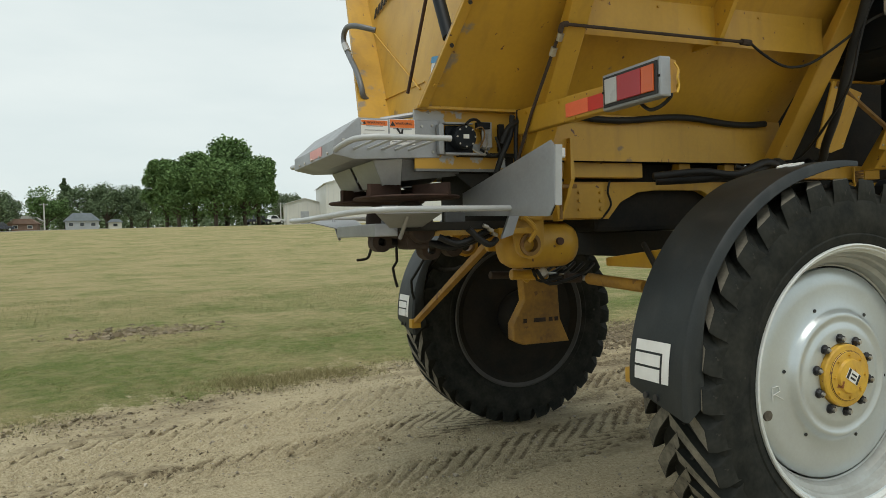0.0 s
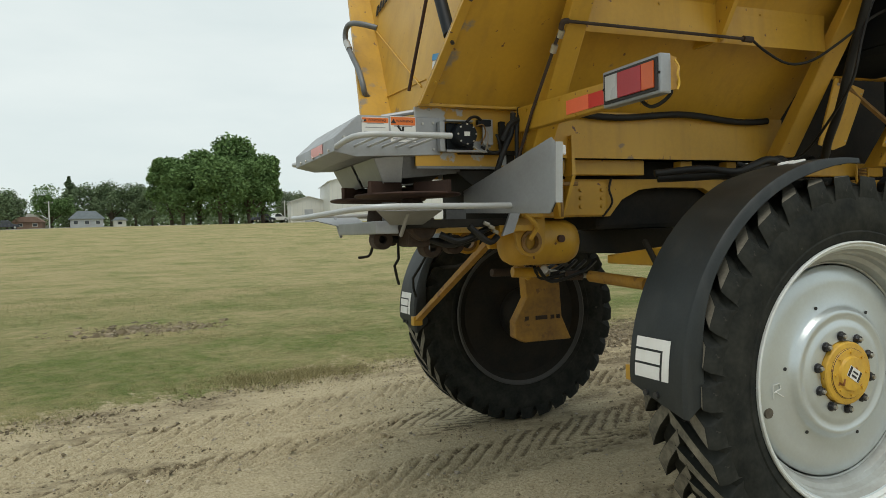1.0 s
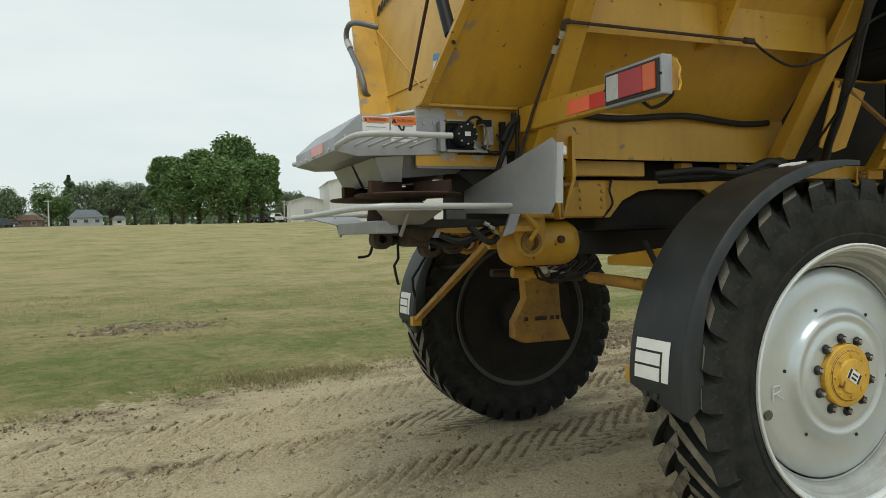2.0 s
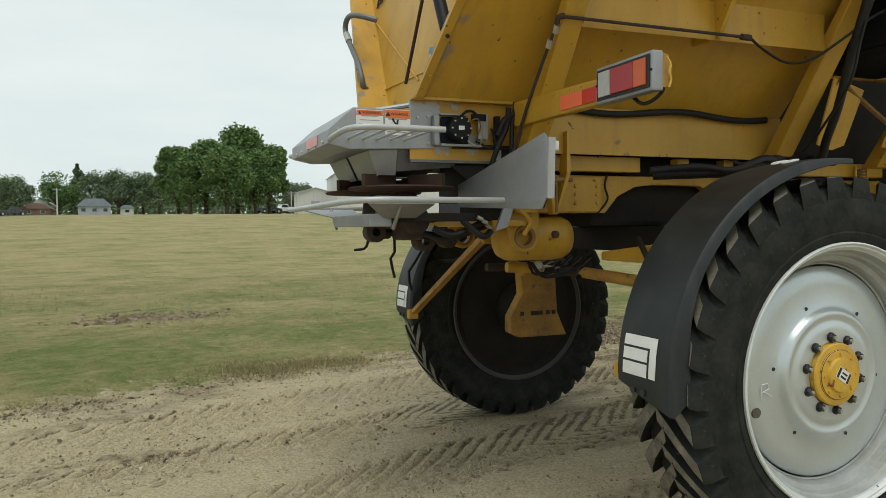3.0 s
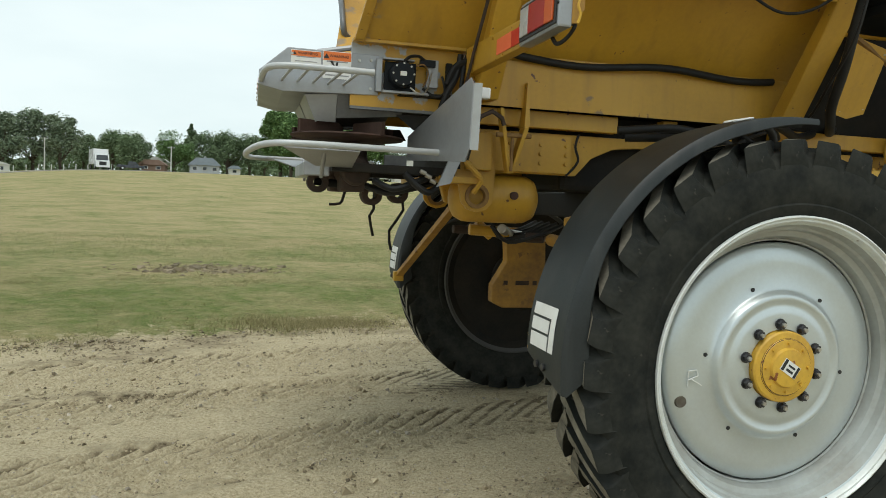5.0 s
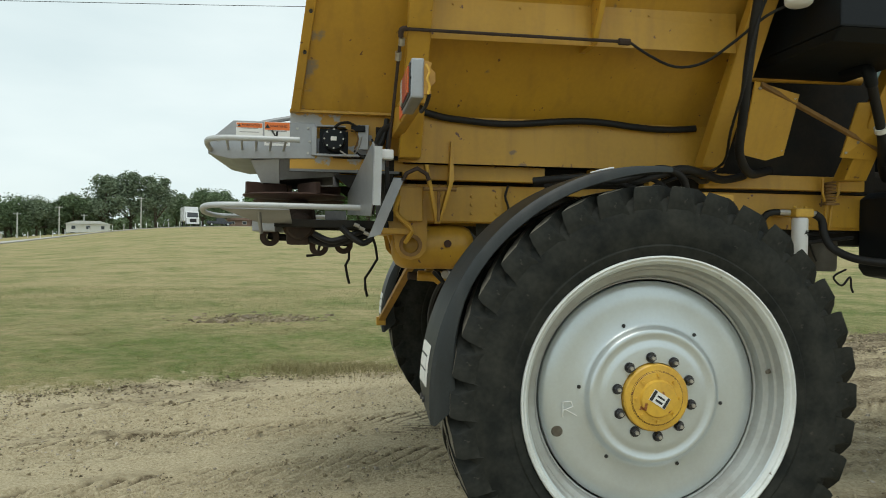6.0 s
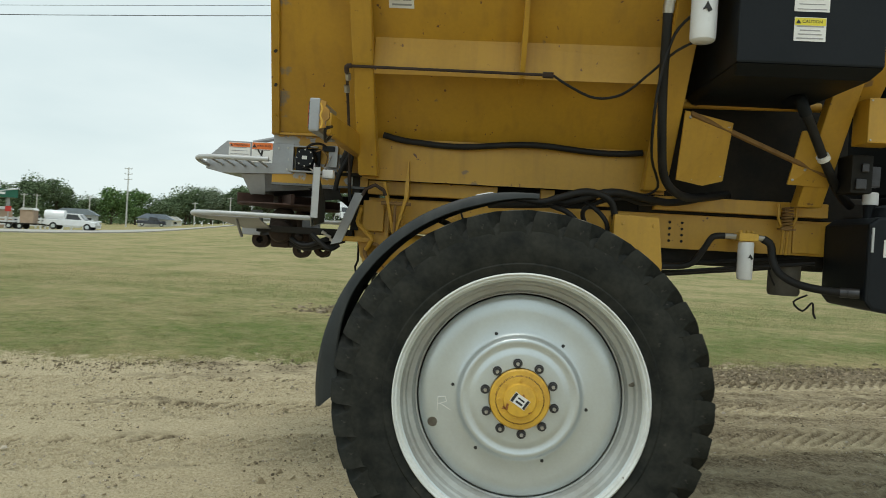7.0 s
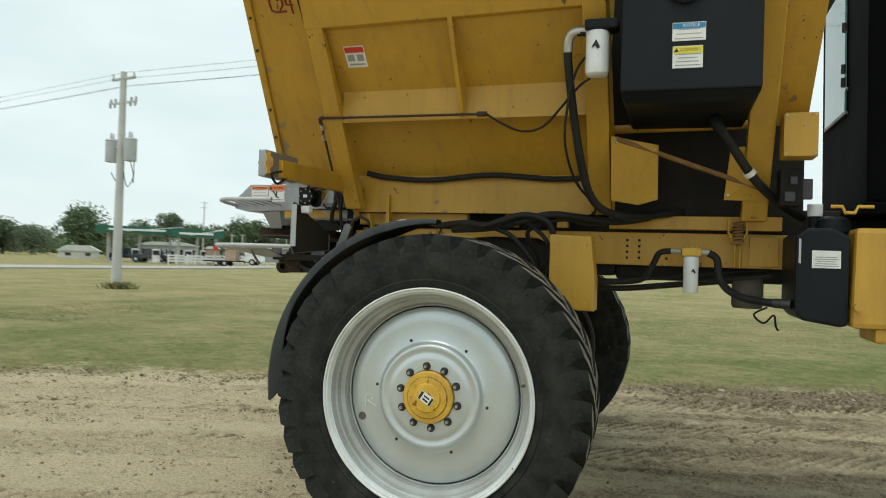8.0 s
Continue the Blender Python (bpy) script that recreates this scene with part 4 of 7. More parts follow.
part("suspension_plate", prism(bm_new(), [(0.53, 1.43), (0.72, 1.40), (0.82, 1.40), (0.82, 1.60), (0.79, 1.87), (0.53, 1.88)], "y", 0.86, 1.05), YELLOW, spreader, "yellow suspension plate", bevel=0.01)
bolts([(0.58, 0.86, 1.83), (0.76, 0.86, 1.82), (0.80, 0.86, 1.50), (0.76, 0.86, 1.44)], (0, -1, 0), 0.012, 0.008)
part("fender_brace", hull(bm_new(), [(-1.03, 3.08, 0.93), (-0.975, 3.08, 0.93), (-0.975, 3.11, 0.95), (-1.03, 3.11, 0.95)], [(-0.78, 2.12, 1.60), (-0.73, 2.12, 1.60), (-0.73, 2.15, 1.64), (-0.78, 2.15, 1.64)]), DIRTSHADEYEL, spreader, "rusty yellow fender brace", bevel=0.004)
part("brace_foot", box(bm_new(), (-1.04, 3.06, 0.905), (-0.965, 3.125, 0.975)), YELLOW, spreader, bevel=0.006)
for pts in ([(-1.28, 2.70, 1.66), (-1.275, 2.70, 1.45), (-1.30, 2.72, 1.40), (-1.27, 2.72, 1.26)], [(-1.10, 2.70, 1.62), (-1.06, 2.72, 1.45), (-1.15, 2.75, 1.30), (-1.13, 2.75, 1.16)], [(-1.48, 2.60, 1.62), (-1.50, 2.62, 1.52), (-1.52, 2.64, 1.478), (-1.59, 2.65, 1.470)]):
    part("hanging_rod", tube(bm_new(), pts, 0.010, 6, 2), DARK, spreader, "bent dark rod hanging under the spinner", smooth=True)

# tail light on its arm
part("light_arm", hull(bm_new(), [(-1.065, 0.17, 2.165), (-1.01, 0.17, 2.165), (-1.01, 0.17, 2.275), (-1.065, 0.17, 2.275)], [(-1.075, 1.22, 2.165), (-1.02, 1.22, 2.165), (-1.02, 1.22, 2.30), (-1.075, 1.22, 2.30)]), YELLOW, spreader, "yellow steel arm holding the tail light", bevel=0.008)
lamp = part("tail_light", box(bm_new(), (-1.088, 0.018, 2.157), (-1.036, 0.410, 2.318)), STAIN, spreader, "tail light in a grey housing", bevel=0.008)
part("lens_seal", box(bm_new(), (-1.0935, 0.034, 2.171), (-1.0885, 0.395, 2.304)), INK, lamp, "black rubber seal", bevel=0.002)
for nm, mt, y0, y1 in (("clear_lens", LENSCLEAR, 0.290, 0.378), ("red_lens", LENSRED, 0.128, 0.290), ("orange_lens", LENSORANGE, 0.050, 0.128)):
    part(nm, box(bm_new(), (-1.101, y0 + 0.001, 2.184), (-1.093, y1 - 0.001, 2.292)), mt, lamp, bevel=0.003)
bolts([(-1.088, 0.026, 2.24), (-1.088, 0.402, 2.24)], (-1, 0, 0), 0.006, 0.004, DARK, "screw", lamp)
part("lamp_bracket", prism(bm_new(), [(-1.036, 2.172), (-1.005, 2.178), (-1.010, 2.205), (-0.990, 2.222), (-0.990, 2.262), (-1.010, 2.280), (-1.005, 2.302), (-1.036, 2.310)], "y", 0.022, 0.034), DIRTSHADEYEL, spreader, "grimy yellow lamp bracket plate")
part("lamp_wiring", tube(bm_new(), [(-1.03, 0.006, 2.29), (-1.018, -0.004, 2.26), (-1.026, -0.006, 2.23), (-1.016, -0.004, 2.20), (-1.022, 0.0, 2.17)], 0.005, 6), HUBYEL, spreader, "bare yellow wires behind the lamp", smooth=True)
part("lamp_cable", tube(bm_new(), [(-1.02, 0.24, 2.175), (-1.03, 0.16, 2.128), (-1.02, 0.09, 2.138), (-1.01, 0.05, 2.175), (-1.0, 0.14, 2.20)], 0.008, 6), HOSE, spreader, smooth=True)
part("reflective_tape", box(bm_new(), (-1.0745, 0.412, 2.183), (-1.0692, 0.545, 2.248)), REDTAPE, spreader, "red reflective tape")
part("reflective_tape", box(bm_new(), (-1.0745, 0.546, 2.183), (-1.0702, 0.735, 2.250)), ORTAPE, spreader, "faded orange reflective tape")
bolts([(-1.075, 1.12, 2.27), (-1.075, 1.12, 2.19), (-1.070, 0.80, 2.27), (-1.068, 0.66, 2.17)], (-1, 0, 0), 0.008, 0.008)

# pipes and hoses on the hopper side
part("steel_pipe", tube(bm_new(), [(-1.10, 1.21, 1.98), (-1.085, 1.05, 2.25), (-1.07, 0.80, 2.58), (-1.067, 0.765, 2.625)], 0.0085, 8, 1), DARKRUST, spreader, "dark rusty pipe along the rib", smooth=True)
part("pipe_elbow", tube(bm_new(), [(-1.068, 0.775, 2.61), (-1.067, 0.755, 2.640), (-1.04, 0.750, 2.645)], 0.014, 8, 3), DARKRUST, spreader, smooth=True)
part("steel_pipe", rod(bm_new(), (-1.05, 0.750, 2.643), (0.10, 0.734, 2.637), 0.0085), DARKRUST, spreader, smooth=True)
for x in (-1.062, -1.075):
    part("pipe_coupling", rod(bm_new(), (x, 0.80 if x > -1.07 else 0.845, 2.575 if x > -1.07 else 2.51), (x, 0.775 if x > -1.07 else 0.82, 2.605 if x > -1.07 else 2.545), 0.017, seg=8), STEEL, spreader)
part("pipe_coupling", rod(bm_new(), (0.06, 0.735, 2.637), (0.12, 0.734, 2.636), 0.018, seg=8), DARKRUST, spreader)
part("thin_hose", tube(bm_new(), [(0.12, 0.734, 2.636), (0.22, 0.73, 2.575), (0.36, 0.71, 2.515), (0.50, 0.67, 2.535), (0.62, 0.58, 2.63), (0.74, 0.50, 2.74), (0.86, 0.46, 2.80)], 0.0075, 8), HOSE, spreader, "thin black hose", smooth=True)
part("thin_hose", tube(bm_new(), [(0.80, 0.45, 2.92), (0.72, 0.47, 2.82), (0.67, 0.50, 2.62), (0.655, 0.55, 2.40), (0.70, 0.75, 2.20), (0.80, 1.0, 2.06), (0.72, 1.1, 2.0)], 0.008, 8), HOSE, spreader, smooth=True)
wav = [(x, 1.225 - 0.01 * math.cos(x * 5), 2.285 + 0.016 * math.sin(x * 6.3 + 1.2) + 0.02 * (x > 0.3) * (x - 0.3) + (0.02 if x < -0.8 else 0)) for x in np.linspace(-0.90, 0.745, 15)]
part("wall_hose", tube(bm_new(), wav, 0.020, 10, 3), HOSE, spreader, "sagging black hose along the hopper wall", smooth=True)
part("hydraulic_hose", tube(bm_new(), [(0.78, 0.40, 3.02), (0.70, 0.41, 3.02), (0.672, 0.43, 2.96), (0.675, 0.46, 2.84), (0.70, 0.58, 2.56), (0.74, 0.70, 2.28), (0.79, 0.82, 2.11), (0.88, 0.92, 2.03), (1.02, 1.08, 2.01), (1.20, 1.27, 2.04), (1.34, 1.415, 2.07)], 0.025, 12), HOSE, spreader, "thick black hydraulic hose", smooth=True)
part("hose_elbow", tube(bm_new(), [(0.80, 0.40, 3.025), (0.71, 0.41, 3.025), (0.676, 0.425, 2.985), (0.672, 0.44, 2.92)], 0.029, 12), STEEL, spreader, "plated hose elbow", smooth=True)
for k, (pts, r) in enumerate((
        ([(-0.30, 1.05, 1.93), (-0.05, 0.95, 1.95), (0.10, 0.86, 1.925), (0.20, 0.84, 1.955), (0.36, 0.86, 2.0), (0.50, 0.90, 1.965), (0.545, 0.93, 1.86), (0.545, 0.95, 1.74), (0.50, 1.0, 1.60)], 0.021),
        ([(-0.10, 1.10, 1.92), (0.06, 0.98, 1.945), (0.18, 0.90, 1.905), (0.28, 0.88, 1.86), (0.40, 0.90, 1.72), (0.46, 0.96, 1.60)], 0.016),
        ([(1.15, 1.36, 2.03), (0.92, 1.22, 1.985), (0.70, 1.05, 2.0), (0.52, 0.94, 2.01), (0.36, 0.90, 1.97), (0.22, 0.90, 1.93), (0.05, 1.0, 1.915), (-0.2, 1.15, 1.91)], 0.024),
        ([(0.90, 1.36, 1.99), (0.74, 1.15, 1.965), (0.60, 1.02, 1.985), (0.44, 0.97, 1.945), (0.36, 0.98, 1.88), (0.42, 1.05, 1.74), (0.40, 1.15, 1.60)], 0.015),
        ([(0.28, 1.02, 1.99), (0.40, 0.96, 1.93), (0.50, 0.95, 1.83), (0.505, 0.98, 1.70), (0.46, 1.05, 1.58)], 0.014))):
    part("loose_hose", tube(bm_new(), pts, r, 10), HOSE, spreader, "tangled black hose over the wheel", smooth=True)

# oil filter
flt = part("oil_filter", lathe(bm_new(), [(0.02, -0.255), (0.050, -0.252), (0.063, -0.240), (0.066, -0.22), (0.066, -0.01), (0.060, 0.0), (0.02, 0.0)], 40), WHITECAN, spreader, "white canister oil filter", smooth=True, m=Matrix.Translation((0.845, 0.40, 3.015)) @ Matrix.Rotation(radians(90), 4, "X"))
part("filter_head", box(bm_new(), (0.775, 0.335, 3.018), (0.96, 0.47, 3.075)), BLACKP, spreader, "black filter head", bevel=0.012)
part("filter_mark", prism(bm_new(), [(0.842, 2.955), (0.818, 2.91), (0.838, 2.92), (0.850, 2.90), (0.866, 2.91)], "y", 0.328, 0.3325), INK, flt, "small black emblem")

# hydraulic tank
tank = part("hydraulic_tank", hull(bm_new(), [(1.01, 0.37, 2.595), (1.68, 0.37, 2.595), (1.68, 1.25, 2.595), (1.01, 1.25, 2.595)], [(0.985, 0.28, 2.640), (1.705, 0.28, 2.640), (1.705, 1.25, 2.640), (0.985, 1.25, 2.640)]), BLACKP, spreader, "black plastic hydraulic tank with safety labels", bevel=0.01)
part("tank_body", box(bm_new(), (0.985, 0.28, 2.641), (1.705, 1.25, 3.40)), BLACKP, tank, bevel=0.012)
part("tank_cap", lathe(bm_new(), [(0.02, -0.03), (0.09, -0.03), (0.10, -0.02), (0.10, 0.0), (0.02, 0.0)], 32), BLACKP, tank, "black round cap", smooth=True, m=Matrix.Translation((1.31, 0.279, 3.20)))


def sign(name, x0, x1, z0, z1, y, top, lines, parent, word="", ink=INK):
    """A flat label on a wall that faces -y: sheet, coloured head, bars of small print, one word."""
    s = part(name, box(bm_new(), (x0, y - 0.0025, z0), (x1, y - 0.0003, z1)), WHITE, parent, "white printed safety label with coloured head")
    h = (z1 - z0)
    part("label_head", box(bm_new(), (x0 + 0.002, y - 0.0035, z1 - h * 0.34), (x1 - 0.002, y - 0.0026, z1 - 0.003)), top, s)
    bm = bm_new()
    for k in range(lines):
        zz = z0 + h * (0.10 + 0.5 * k / max(1, lines - 1))
        ins = 0.08 + 0.10 * ((k * 7) % 3) / 2
        box(bm, (x0 + (x1 - x0) * ins, y - 0.0034, zz), (x1 - (x1 - x0) * ins, y - 0.0026, zz + h * 0.045))
    tagged(part("small_print", bm, GREYINK, s), kind="stuff")
    if word:
        q, zq, xq = h * 0.11, z1 - h * 0.27, x0 + (x1 - x0) * 0.12
        if word != "NOTICE":
            part("warning_triangle", prism(bm_new(), [(xq - q, zq), (xq + q, zq), (xq, zq + q * 1.6)], "y", y - 0.0044, y - 0.0036), INK, s)
        c = bpy.data.curves.new("word", "FONT")
        c.body, c.size, c.align_x, c.align_y, c.extrude = word, min(h * 0.24, (x1 - x0) * 0.14), "CENTER", "CENTER", 0.0003
        c.materials.append(ink)
        tx = new("label_word", c)
        tx.parent = s
        tx.matrix_basis = Matrix.Translation((x0 + (x1 - x0) * 0.56, y - 0.0042, z1 - h * 0.18)) @ Matrix.Rotation(radians(90), 4, "X")
    return s


sign("notice_label", 1.250, 1.420, 2.903, 3.001, 0.28, BLUE, 3, tank, "NOTICE", WHITE)
sign("caution_label", 1.254, 1.408, 2.757, 2.875, 0.28, YLAB, 4, tank, "CAUTION")

part("cross_tube", rod(bm_new(), (0.86, 1.20, 2.60), (1.80, 1.20, 2.615), 0.028), YELLOW, spreader, "yellow cross tube under the tank", smooth=True)
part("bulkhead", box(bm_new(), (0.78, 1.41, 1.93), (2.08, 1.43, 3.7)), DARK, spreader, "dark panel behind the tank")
g1 = part("gusset", slab(bm_new(), [(0.895, 0.86, 2.50), (0.895, 0.985, 2.11), (1.06, 1.02, 2.085), (1.18, 1.03, 2.12), (1.18, 0.89, 2.445)], 0.012), YELLOW, spreader, "yellow bolted gusset plate", bevel=0.003)
bolts([(0.93, 0.862, 2.46), (1.16, 0.893, 2.42), (1.16, 1.012, 2.145), (0.99, 0.995, 2.12)], (0, -1, 0.2), 0.010, 0.008, STEEL, "bolt", g1)
g2 = part("gusset", slab(bm_new(), [(1.60, 0.96, 2.43), (1.575, 1.072, 2.125), (1.82, 1.11, 2.12), (1.83, 0.985, 2.34), (1.70, 0.955, 2.44)], 0.012), YELLOW, spreader, "yellow bolted gusset plate", bevel=0.003)
bolts([(1.69, 0.965, 2.41), (1.60, 1.055, 2.15), (1.66, 1.03, 2.21)], (0, -1, 0.2), 0.010, 0.008, STEEL, "bolt", g2)
part("strut", hull(bm_new(), [(0.93, 0.835, 2.470), (0.93, 0.86, 2.464), (0.93, 0.865, 2.490), (0.93, 0.84, 2.496)], [(1.83, 1.055, 2.165), (1.83, 1.08, 2.159), (1.83, 1.085, 2.185), (1.83, 1.06, 2.191)]), OCHRE, spreader, "flat strut in worn brownish yellow paint", bevel=0.003)
part("front_post", hull(bm_new(), [(1.69, post_y(2.0), 2.0), (1.84, post_y(2.0), 2.0), (1.84, 1.30, 2.0), (1.69, 1.30, 2.0)], [(1.69, post_y(3.35), 3.35), (1.84, post_y(3.35), 3.35), (1.84, wall_y(3.35) + 0.05, 3.35), (1.69, wall_y(3.35) + 0.05, 3.35)]), YELLOW, spreader, "yellow inclined front post", bevel=0.008)
part("front_wall", slab(bm_new(), [(1.83, wall_y(2.58), 2.58), (2.03, wall_y(2.58), 2.58), (2.05, wall_y(3.35), 3.35), (1.83, wall_y(3.35), 3.35)], 0.01), YELLOW, spreader, "yellow front hopper wall")
jb = part("junction_box", box(bm_new(), (1.87, 0.745, 2.345), (2.05, 0.93, 2.595)), YELLOW, spreader, "yellow steel junction box", bevel=0.006)
bolts([(x, 0.745, z) for x in (1.885, 2.035) for z in (2.36, 2.58)] + [(1.98, 0.745, 2.52)], (0, -1, 0), 0.006, 0.006, STEEL, "screw", jb)
for lo, hi, mt in (((1.88, 0.92, 2.08), (2.0, 1.10, 2.30), DARK), ((1.93, 0.90, 2.20), (1.97, 0.92, 2.25), BOLT), ((2.0, 0.95, 2.12), (2.06, 1.0, 2.24), BOLT), ((1.90, 0.90, 2.10), (1.96, 0.92, 2.16), BOLT)):
    part("valve_block", box(bm_new(), lo, hi), mt, spreader, bevel=0.006)
part("tank_elbow", tube(bm_new(), [(1.50, 0.95, 2.60), (1.50, 0.78, 2.58), (1.515, 0.755, 2.53), (1.54, 0.77, 2.49)], 0.033, 14), BLACKP, spreader, "black rubber elbow", smooth=True)
part("suction_hose", tube(bm_new(), [(1.53, 0.765, 2.51), (1.60, 0.82, 2.42), (1.706, 0.90, 2.27), (1.80, 1.0, 2.18), (1.93, 1.16, 2.09), (2.06, 1.29, 2.03)], 0.027, 14), HOSE, spreader, "thick black suction hose with a white band", smooth=True)
part("hose_band", rod(bm_new(), (1.698, 0.894, 2.281), (1.716, 0.908, 2.259), 0.036, seg=20), WHITE, spreader, smooth=True)
coil = [(1.683 + 0.030 * math.cos(t), 1.30 + 0.030 * math.sin(t), 1.86 + 0.14 * t / 44) for t in np.arange(0, 44, 0.5)]
part("coil_spring", tube(bm_new(), coil, 0.007, 6, 1), OCHRE, spreader, "small steel coil spring", smooth=True)
for x0, x1 in ((1.625, 1.668), (1.735, 1.70)):
    part("spring_strap", tube(bm_new(), [(x0, 1.29, 2.02), (x0, 1.29, 1.93), (x1, 1.31, 1.85), (x1, 1.33, 1.70)], 0.009, 6, 1), YELLOW, spreader)
part("spring_seat", box(bm_new(), (1.64, 1.27, 1.855), (1.73, 1.34, 1.867)), OCHRE, spreader)

# fuel filter and lines
ff = part("fuel_filter", lathe(bm_new(), [(0.02, -0.235), (0.040, -0.232), (0.046, -0.222), (0.047, -0.01), (0.043, 0.0), (0.02, 0.0)], 32), WHITECAN, spreader, "white fuel filter with yellow head", smooth=True, m=Matrix.Translation((1.395, 1.17, 1.765)) @ Matrix.Rotation(radians(90), 4, "X"))
part("filter_mark", prism(bm_new(), [(1.408, 1.69), (1.394, 1.665), (1.408, 1.67), (1.416, 1.655), (1.424, 1.665)], "y", 1.119, 1.1235), INK, ff)
part("filter_head", box(bm_new(), (1.335, 1.12, 1.768), (1.455, 1.25, 1.82)), HUBYEL, spreader, "yellow filter head", bevel=0.01)
part("filter_bracket", box(bm_new(), (1.355, 1.25, 1.78), (1.435, 1.40, 1.81)), YELLOW, spreader)
bolts([(1.36, 1.17, 1.82), (1.40, 1.17, 1.82), (1.43, 1.17, 1.82)], (0, 0, 1), 0.010, 0.016, HUBYEL)
for a, b in (((1.335, 1.18, 1.795), (1.27, 1.19, 1.797)), ((1.455, 1.18, 1.795), (1.51, 1.185, 1.79))):
    part("hose_fitting", rod(bm_new(), a, b, 0.018, seg=8), STEEL, spreader)
part("fuel_hose", tube(bm_new(), [(1.50, 1.185, 1.79), (1.55, 1.187, 1.755), (1.565, 1.18, 1.66), (1.60, 1.14, 1.58), (1.68, 1.06, 1.525), (1.80, 0.97, 1.502), (1.90, 0.90, 1.498)], 0.024, 12), HOSE, spreader, "black fuel hose", smooth=True)
part("hose_clamp", rod(bm_new(), (1.86, 0.925, 1.498), (1.95, 0.885, 1.498), 0.029, seg=14), BOLT, spreader, smooth=True)
part("fuel_hose", tube(bm_new(), [(1.27, 1.19, 1.797), (1.20, 1.20, 1.785), (1.16, 1.23, 1.71), (1.10, 1.27, 1.615), (0.98, 1.30, 1.585), (0.70, 1.32, 1.575), (0.40, 1.35, 1.57)], 0.020, 10), HOSE, spreader, smooth=True)
for z, y in ((1.555, 1.34), (1.60, 1.42), (1.535, 1.45)):
    part("brake_line", tube(bm_new(), [(0.40, y, z), (0.9, y, z - 0.01), (1.3, y + 0.03, z + 0.03), (1.9, y + 0.03, z + 0.10)], 0.012, 8), HOSE, spreader, smooth=True)
part("loose_cable", tube(bm_new(), [(1.88, 1.40, 1.45), (1.80, 1.41, 1.40), (1.86, 1.41, 1.345), (1.92, 1.415, 1.40), (1.935, 1.42, 1.33), (1.95, 1.42, 1.30)], 0.007, 6), HOSE, spreader, "loose black cable end", smooth=True)
part("hanging_cable", tube(bm_new(), [(1.62, 1.40, 1.62), (1.64, 1.40, 1.56), (1.67, 1.40, 1.50)], 0.006, 6), HOSE, spreader, smooth=True)
part("grey_canister", lathe(bm_new(), [(0.02, -0.10), (0.09, -0.10), (0.10, -0.08), (0.10, 0.10), (0.02, 0.10)], 28), DUSTGREY, spreader, "dusty grey canister under the rail", smooth=True, m=Matrix.Translation((1.765, 1.50, 1.535)) @ Matrix.Rotation(radians(90), 4, "X"))

# side tank, step box, cab
st = part("side_tank", prism(bm_new(), [(1.96, 1.46), (2.0, 1.41), (2.20, 1.38), (2.24, 1.39), (2.24, 1.90), (2.16, 1.945), (2.02, 1.945), (1.96, 1.90)], "y", 0.84, 1.40), BLACKP, spreader, "black moulded side tank with white label", bevel=0.018)
part("tank_dome", lathe(bm_new(), [(0.02, 0.10), (0.05, 0.098), (0.09, 0.08), (0.10, 0.05), (0.10, 0.0), (0.02, 0.0)], 32), BLACKP, st, smooth=True, m=Matrix.Translation((2.20, 1.10, 1.93)) @ Matrix.Rotation(radians(-90), 4, "X") @ Matrix.Rotation(radians(180), 4, "X"))
part("white_cap", lathe(bm_new(), [(0.02, -0.075), (0.040, -0.075), (0.044, -0.07), (0.044, 0.0), (0.02, 0.0)], 24), WHITECAN, st, "white plastic cap", smooth=True, m=Matrix.Translation((2.105, 1.14, 2.03)) @ Matrix.Rotation(radians(-90), 4, "X"))
part("cap_neck", rod(bm_new(), (2.105, 1.14, 1.93), (2.105, 1.14, 2.03), 0.035), BLACKP, st)
part("sight_gauge", box(bm_new(), (1.975, 0.832, 1.74), (1.987, 0.84, 1.88)), PIPEGREY, st, "grey sight gauge")
sign("tank_label", 2.045, 2.195, 1.715, 1.815, 0.84, WHITE, 5, st)
sb = part("step_box", hull(bm_new(), [(2.25, 0.80, 1.38), (3.3, 0.80, 1.38), (3.3, 1.40, 1.38), (2.25, 1.40, 1.38)], [(2.27, 0.84, 1.95), (3.3, 0.84, 1.95), (3.3, 1.40, 1.95), (2.27, 1.40, 1.95)]), YELLOW, spreader, "yellow rounded step box with door", bevel=0.03)
part("box_door", slab(bm_new(), [(2.42, 0.802, 1.47), (3.0, 0.802, 1.47), (3.0, 0.830, 1.90), (2.42, 0.830, 1.90)], -0.012), YELLOW, sb, bevel=0.006)
part("door_latch", box(bm_new(), (2.435, 0.78, 1.66), (2.49, 0.81, 1.69)), INK, sb, "black latch")
part("box_foot", box(bm_new(), (2.37, 0.82, 1.30), (2.8, 1.2, 1.385)), YELLOW, sb, bevel=0.02)
part("box_lug", rod(bm_new(), (2.275, 0.83, 1.50), (2.275, 0.77, 1.50), 0.022), YELLOW, sb)
cab = part("cab", hull(bm_new(), [(2.37, 1.05, 2.10), (3.9, 1.05, 2.10), (3.9, 2.48, 2.10), (2.37, 2.48, 2.10)], [(2.35, 1.04, 3.8), (3.9, 1.04, 3.8), (3.9, 2.49, 3.8), (2.35, 2.49, 3.8)]), CABBLACK, spreader, "black operator cab with a pale rear window", bevel=0.03)
part("cab_platform", box(bm_new(), (2.30, 0.86, 2.03), (3.9, 2.72, 2.098)), CABBLACK, spreader, "black cab floor platform", bevel=0.01)
